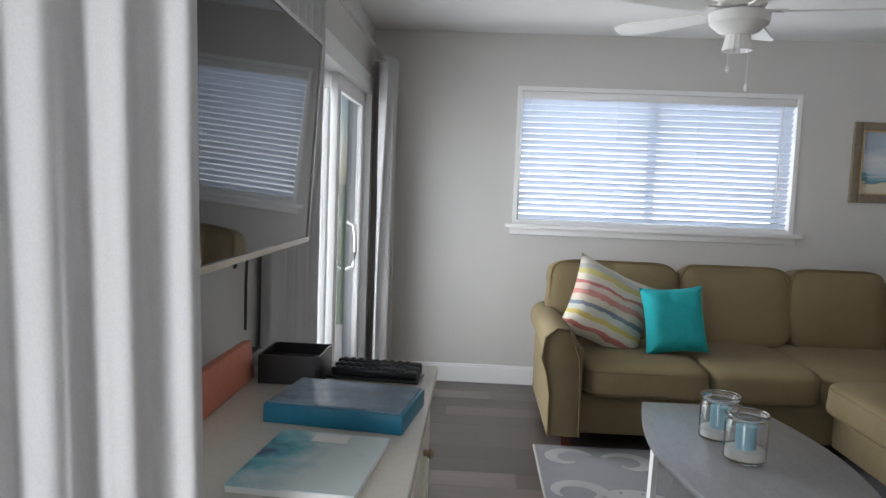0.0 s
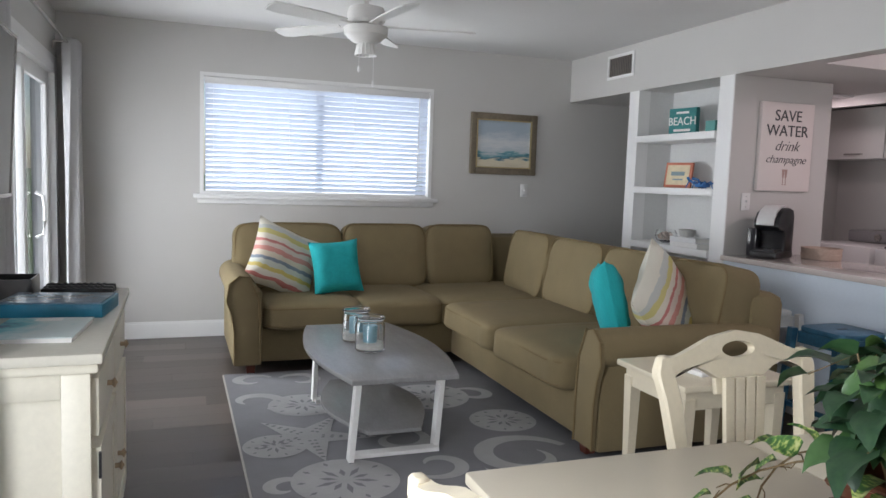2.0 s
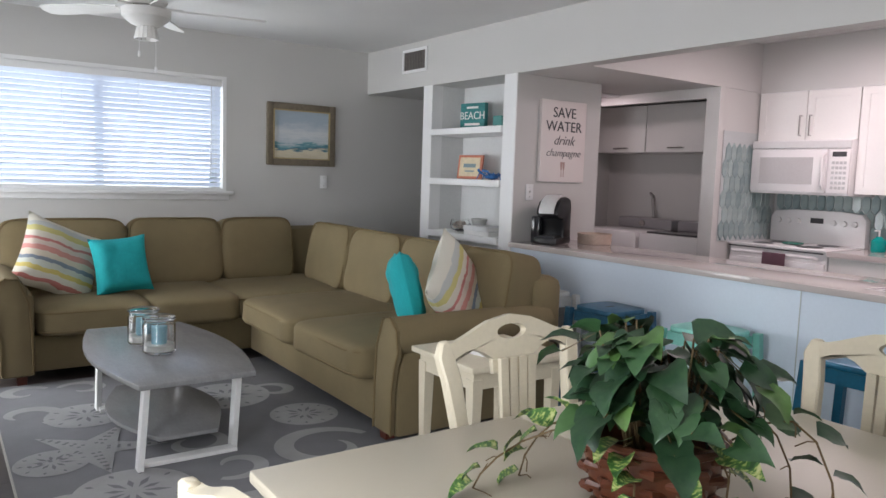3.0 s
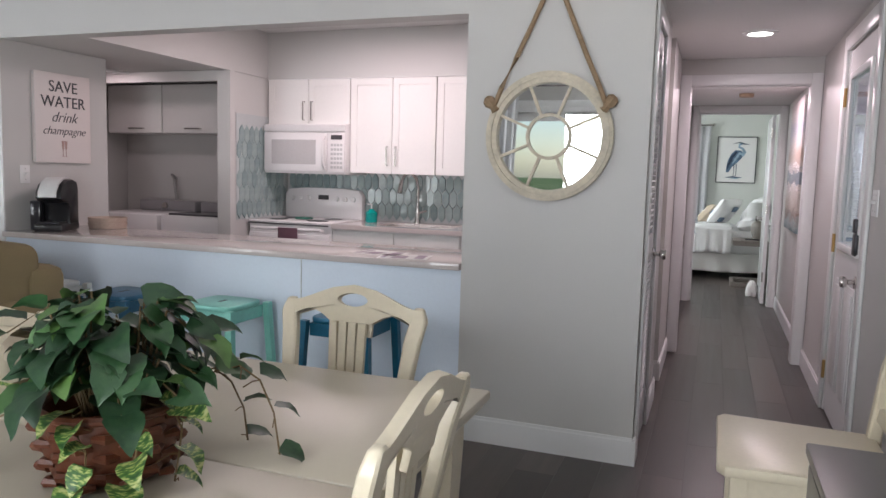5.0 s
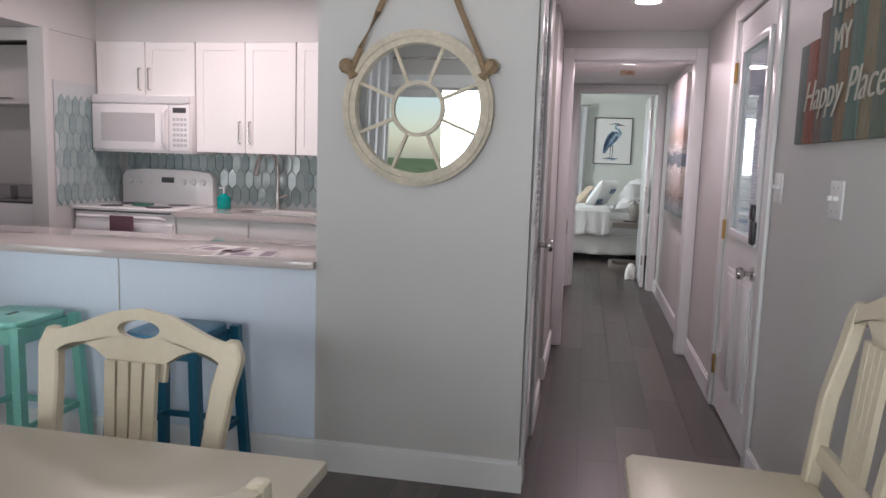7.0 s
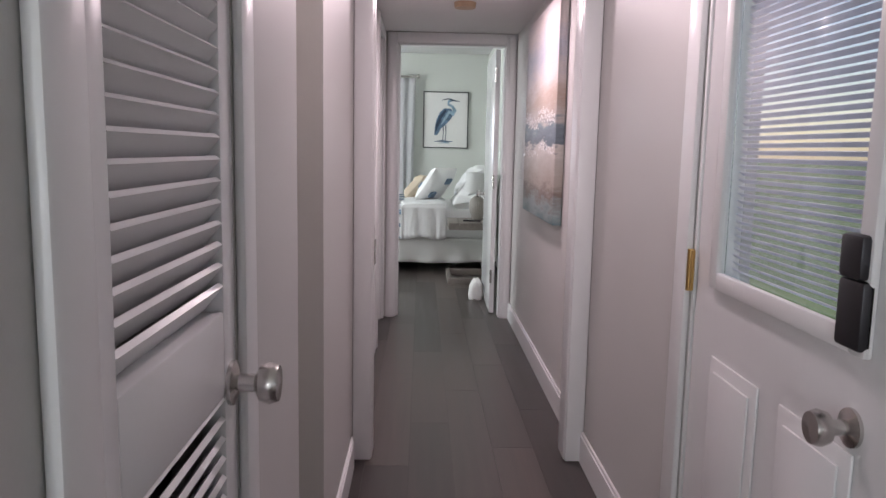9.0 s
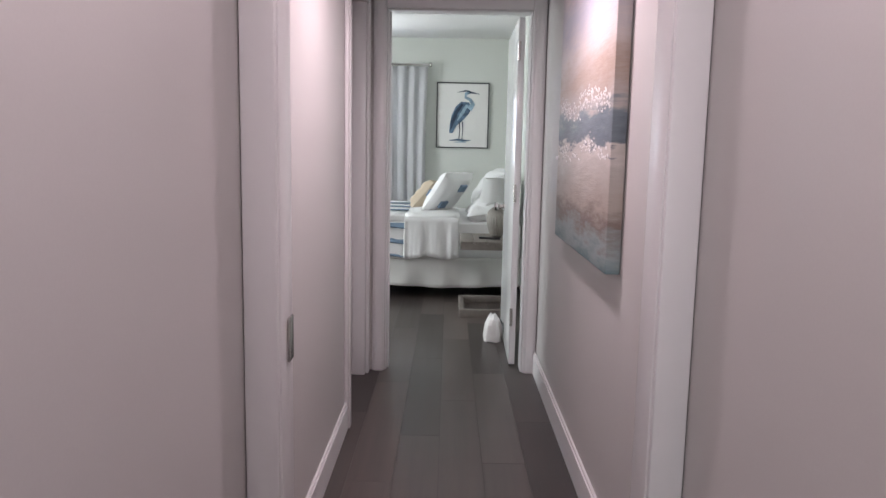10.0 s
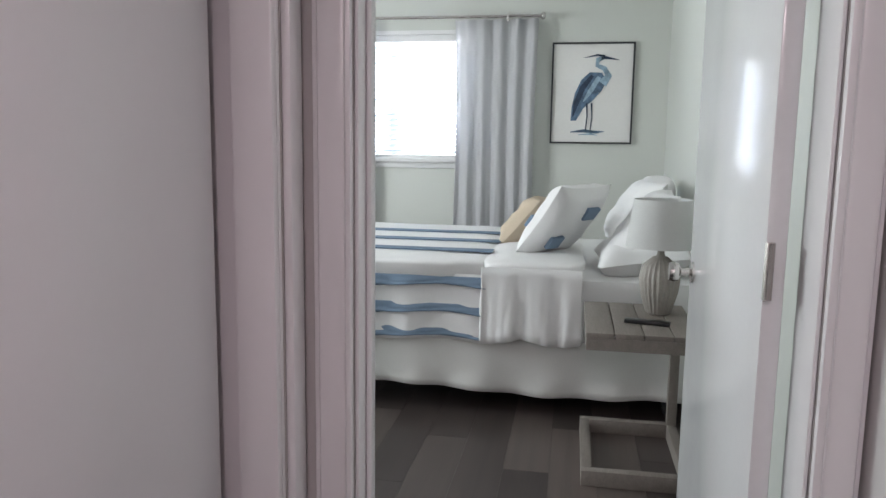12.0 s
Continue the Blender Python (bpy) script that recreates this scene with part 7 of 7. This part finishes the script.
ribbon([(-0.15, -0.285), (-0.05, -0.275), (0.04, -0.285), (0.10, -0.278)], [0.003, 0.012, 0.010, 0.002], BLUEW)
ribbon([(-0.09, -0.305), (0.0, -0.298), (0.05, -0.306)], [0.002, 0.007, 0.002], PALEW)

BEDSHEER = translucent("bedroom_curtain_cloth", (0.80, 0.80, 0.82), 0.5)
c1 = single("curtain", cloth_fall(0.62, 2.17, 5, 0.022, 4), BEDSHEER, "white grommet curtain at the bedroom window", "curtain", pose(13.16, -0.46, 0.02, 0, 0, 90), "curtains", solid=0.003)
c2 = single("curtain", cloth_fall(0.45, 2.17, 4, 0.022, 14), BEDSHEER, "white grommet curtain at the window's far side", "curtain", pose(13.16, 0.72, 0.02, 0, 0, 90), "curtains", solid=0.003)
curtain_rod(pose(13.16, -0.80, 0, 0, 0, 90) @ Matrix.Diagonal((1, -1, 1, 1)), 1.95, 2.21, "nickel curtain rod with round finials", STEEL)

bg = thing("paper_bag", "crumpled white paper bag on the floor", "bag", pose(9.55, -1.345, 0, 0, 0, 15) @ Matrix.Diagonal((1.15, 1.3, 0.9, 1)))
bgm = bmesh.new()
rings = []
for z, wx, wy in ((0, 0.05, 0.045), (0.06, 0.058, 0.05), (0.12, 0.055, 0.045), (0.165, 0.05, 0.03), (0.20, 0.03, 0.012)):
    rings.append([bgm.verts.new((wx * math.cos(a) * (1 + 0.15 * math.sin(5 * a + z * 40)), wy * math.sin(a), z + 0.012 * math.sin(3 * a))) for a in [2 * math.pi * k / 14 for k in range(14)]])
for a, b in zip(rings, rings[1:]):
    for k in range(14):
        bgm.faces.new((a[k], a[(k + 1) % 14], b[(k + 1) % 14], b[k]))
bgm.faces.new(rings[0]), bgm.faces.new(rings[-1])
part("bag", bgm, WHITEP, bg, smooth=20)
part("tie", tube([(-0.045, -0.045, 0.08), (0.0, -0.058, 0.11), (0.04, -0.05, 0.15)], 0.004, 6), INK, bg, "dark printed ribbon")

# ---- backsplash tiles ----
def backsplash(name, m, w, h_):
    """Stretched hexagon tiles on a grout bed, local x along the wall, z up, facing -y."""
    b = thing(name, "sea-green glass backsplash of stretched hexagon tiles", "backsplash", m, kind="structure")
    part("grout", boxes((0, w, -0.004, 0, 0, h_)), GROUT, b)
    a, t = 0.034, 0.16
    hexo = [(0, t / 2), (a, t / 4), (a, -t / 4), (0, -t / 2), (-a, -t / 4), (-a, t / 4)]
    bm = bmesh.new()
    back = [bm.verts.new((x * 0.95, 0, z * 0.98)) for x, z in hexo]
    fr = [bm.verts.new((x * 0.86, -0.008, z * 0.93)) for x, z in hexo]
    bm.faces.new(fr)
    for k in range(6):
        bm.faces.new((back[k], back[(k + 1) % 6], fr[(k + 1) % 6], fr[k]))
    me = mesh_of("tile", bm, TILE, 20)
    r = random.Random(3)
    j, z = 0, t / 2 + 0.004
    while z < h_ - t / 2 + 0.06:
        x = a + (a if j % 2 else 0)
        while x < w - a:
            if z < h_ - t * 0.45:
                part("tile", me, None, b, m=pose(x, -0.004, z, r.uniform(-4, 4), 0, r.uniform(-5, 5)))
            x += 2 * a
        z += t * 0.75
        j += 1


backsplash("backsplash_back", pose(6.169, 2.70, 0.90, 0, 0, -90), 2.42, 0.40)
backsplash("backsplash_side", pose(5.40, 2.72, 0.90), 0.74, 0.85)

# ---- floor planks ----
PW, PL = 0.178, 1.22
plank_mesh = mesh_of("plank", boxes((0.0006, PL - 0.0006, 0.0005, PW - 0.0005, -0.004, 0.0), bevel=0.0), PLANK, 0)
near, rest, count = [], bmesh.new(), 0
row = 0
y = -1.9
while y < 5.46:
    off = (row * 0.47) % PL
    x = W - off - 0.3
    while x < 13.3:
        in_hall = -1.7 < y < -0.55
        in_left = x < 0.8 and y > 0.9
        in_mid = 2.0 < x < 4.2 and y < 0.4
        in_bed = x > 8.4 and y < 0.9
        if x + PL > W and x < 13.27:
            if (in_hall or in_left or in_mid or in_bed) and count < 298 and x > W - 0.14 and x + PL < 13.4:
                part("plank", plank_mesh, None, floor, m=pose(x, y, 0))
                count += 1
            else:
                boxes((max(x, W - 0.14) + 0.0006, min(x + PL, 13.4) - 0.0006, y + 0.0005, y + PW - 0.0005, -0.004, 0), bm=rest)
        x += PL
    y += PW
    row += 1
tagged(part("plank_field", rest, PLANK_J, floor, smooth=0), kind="stuff")
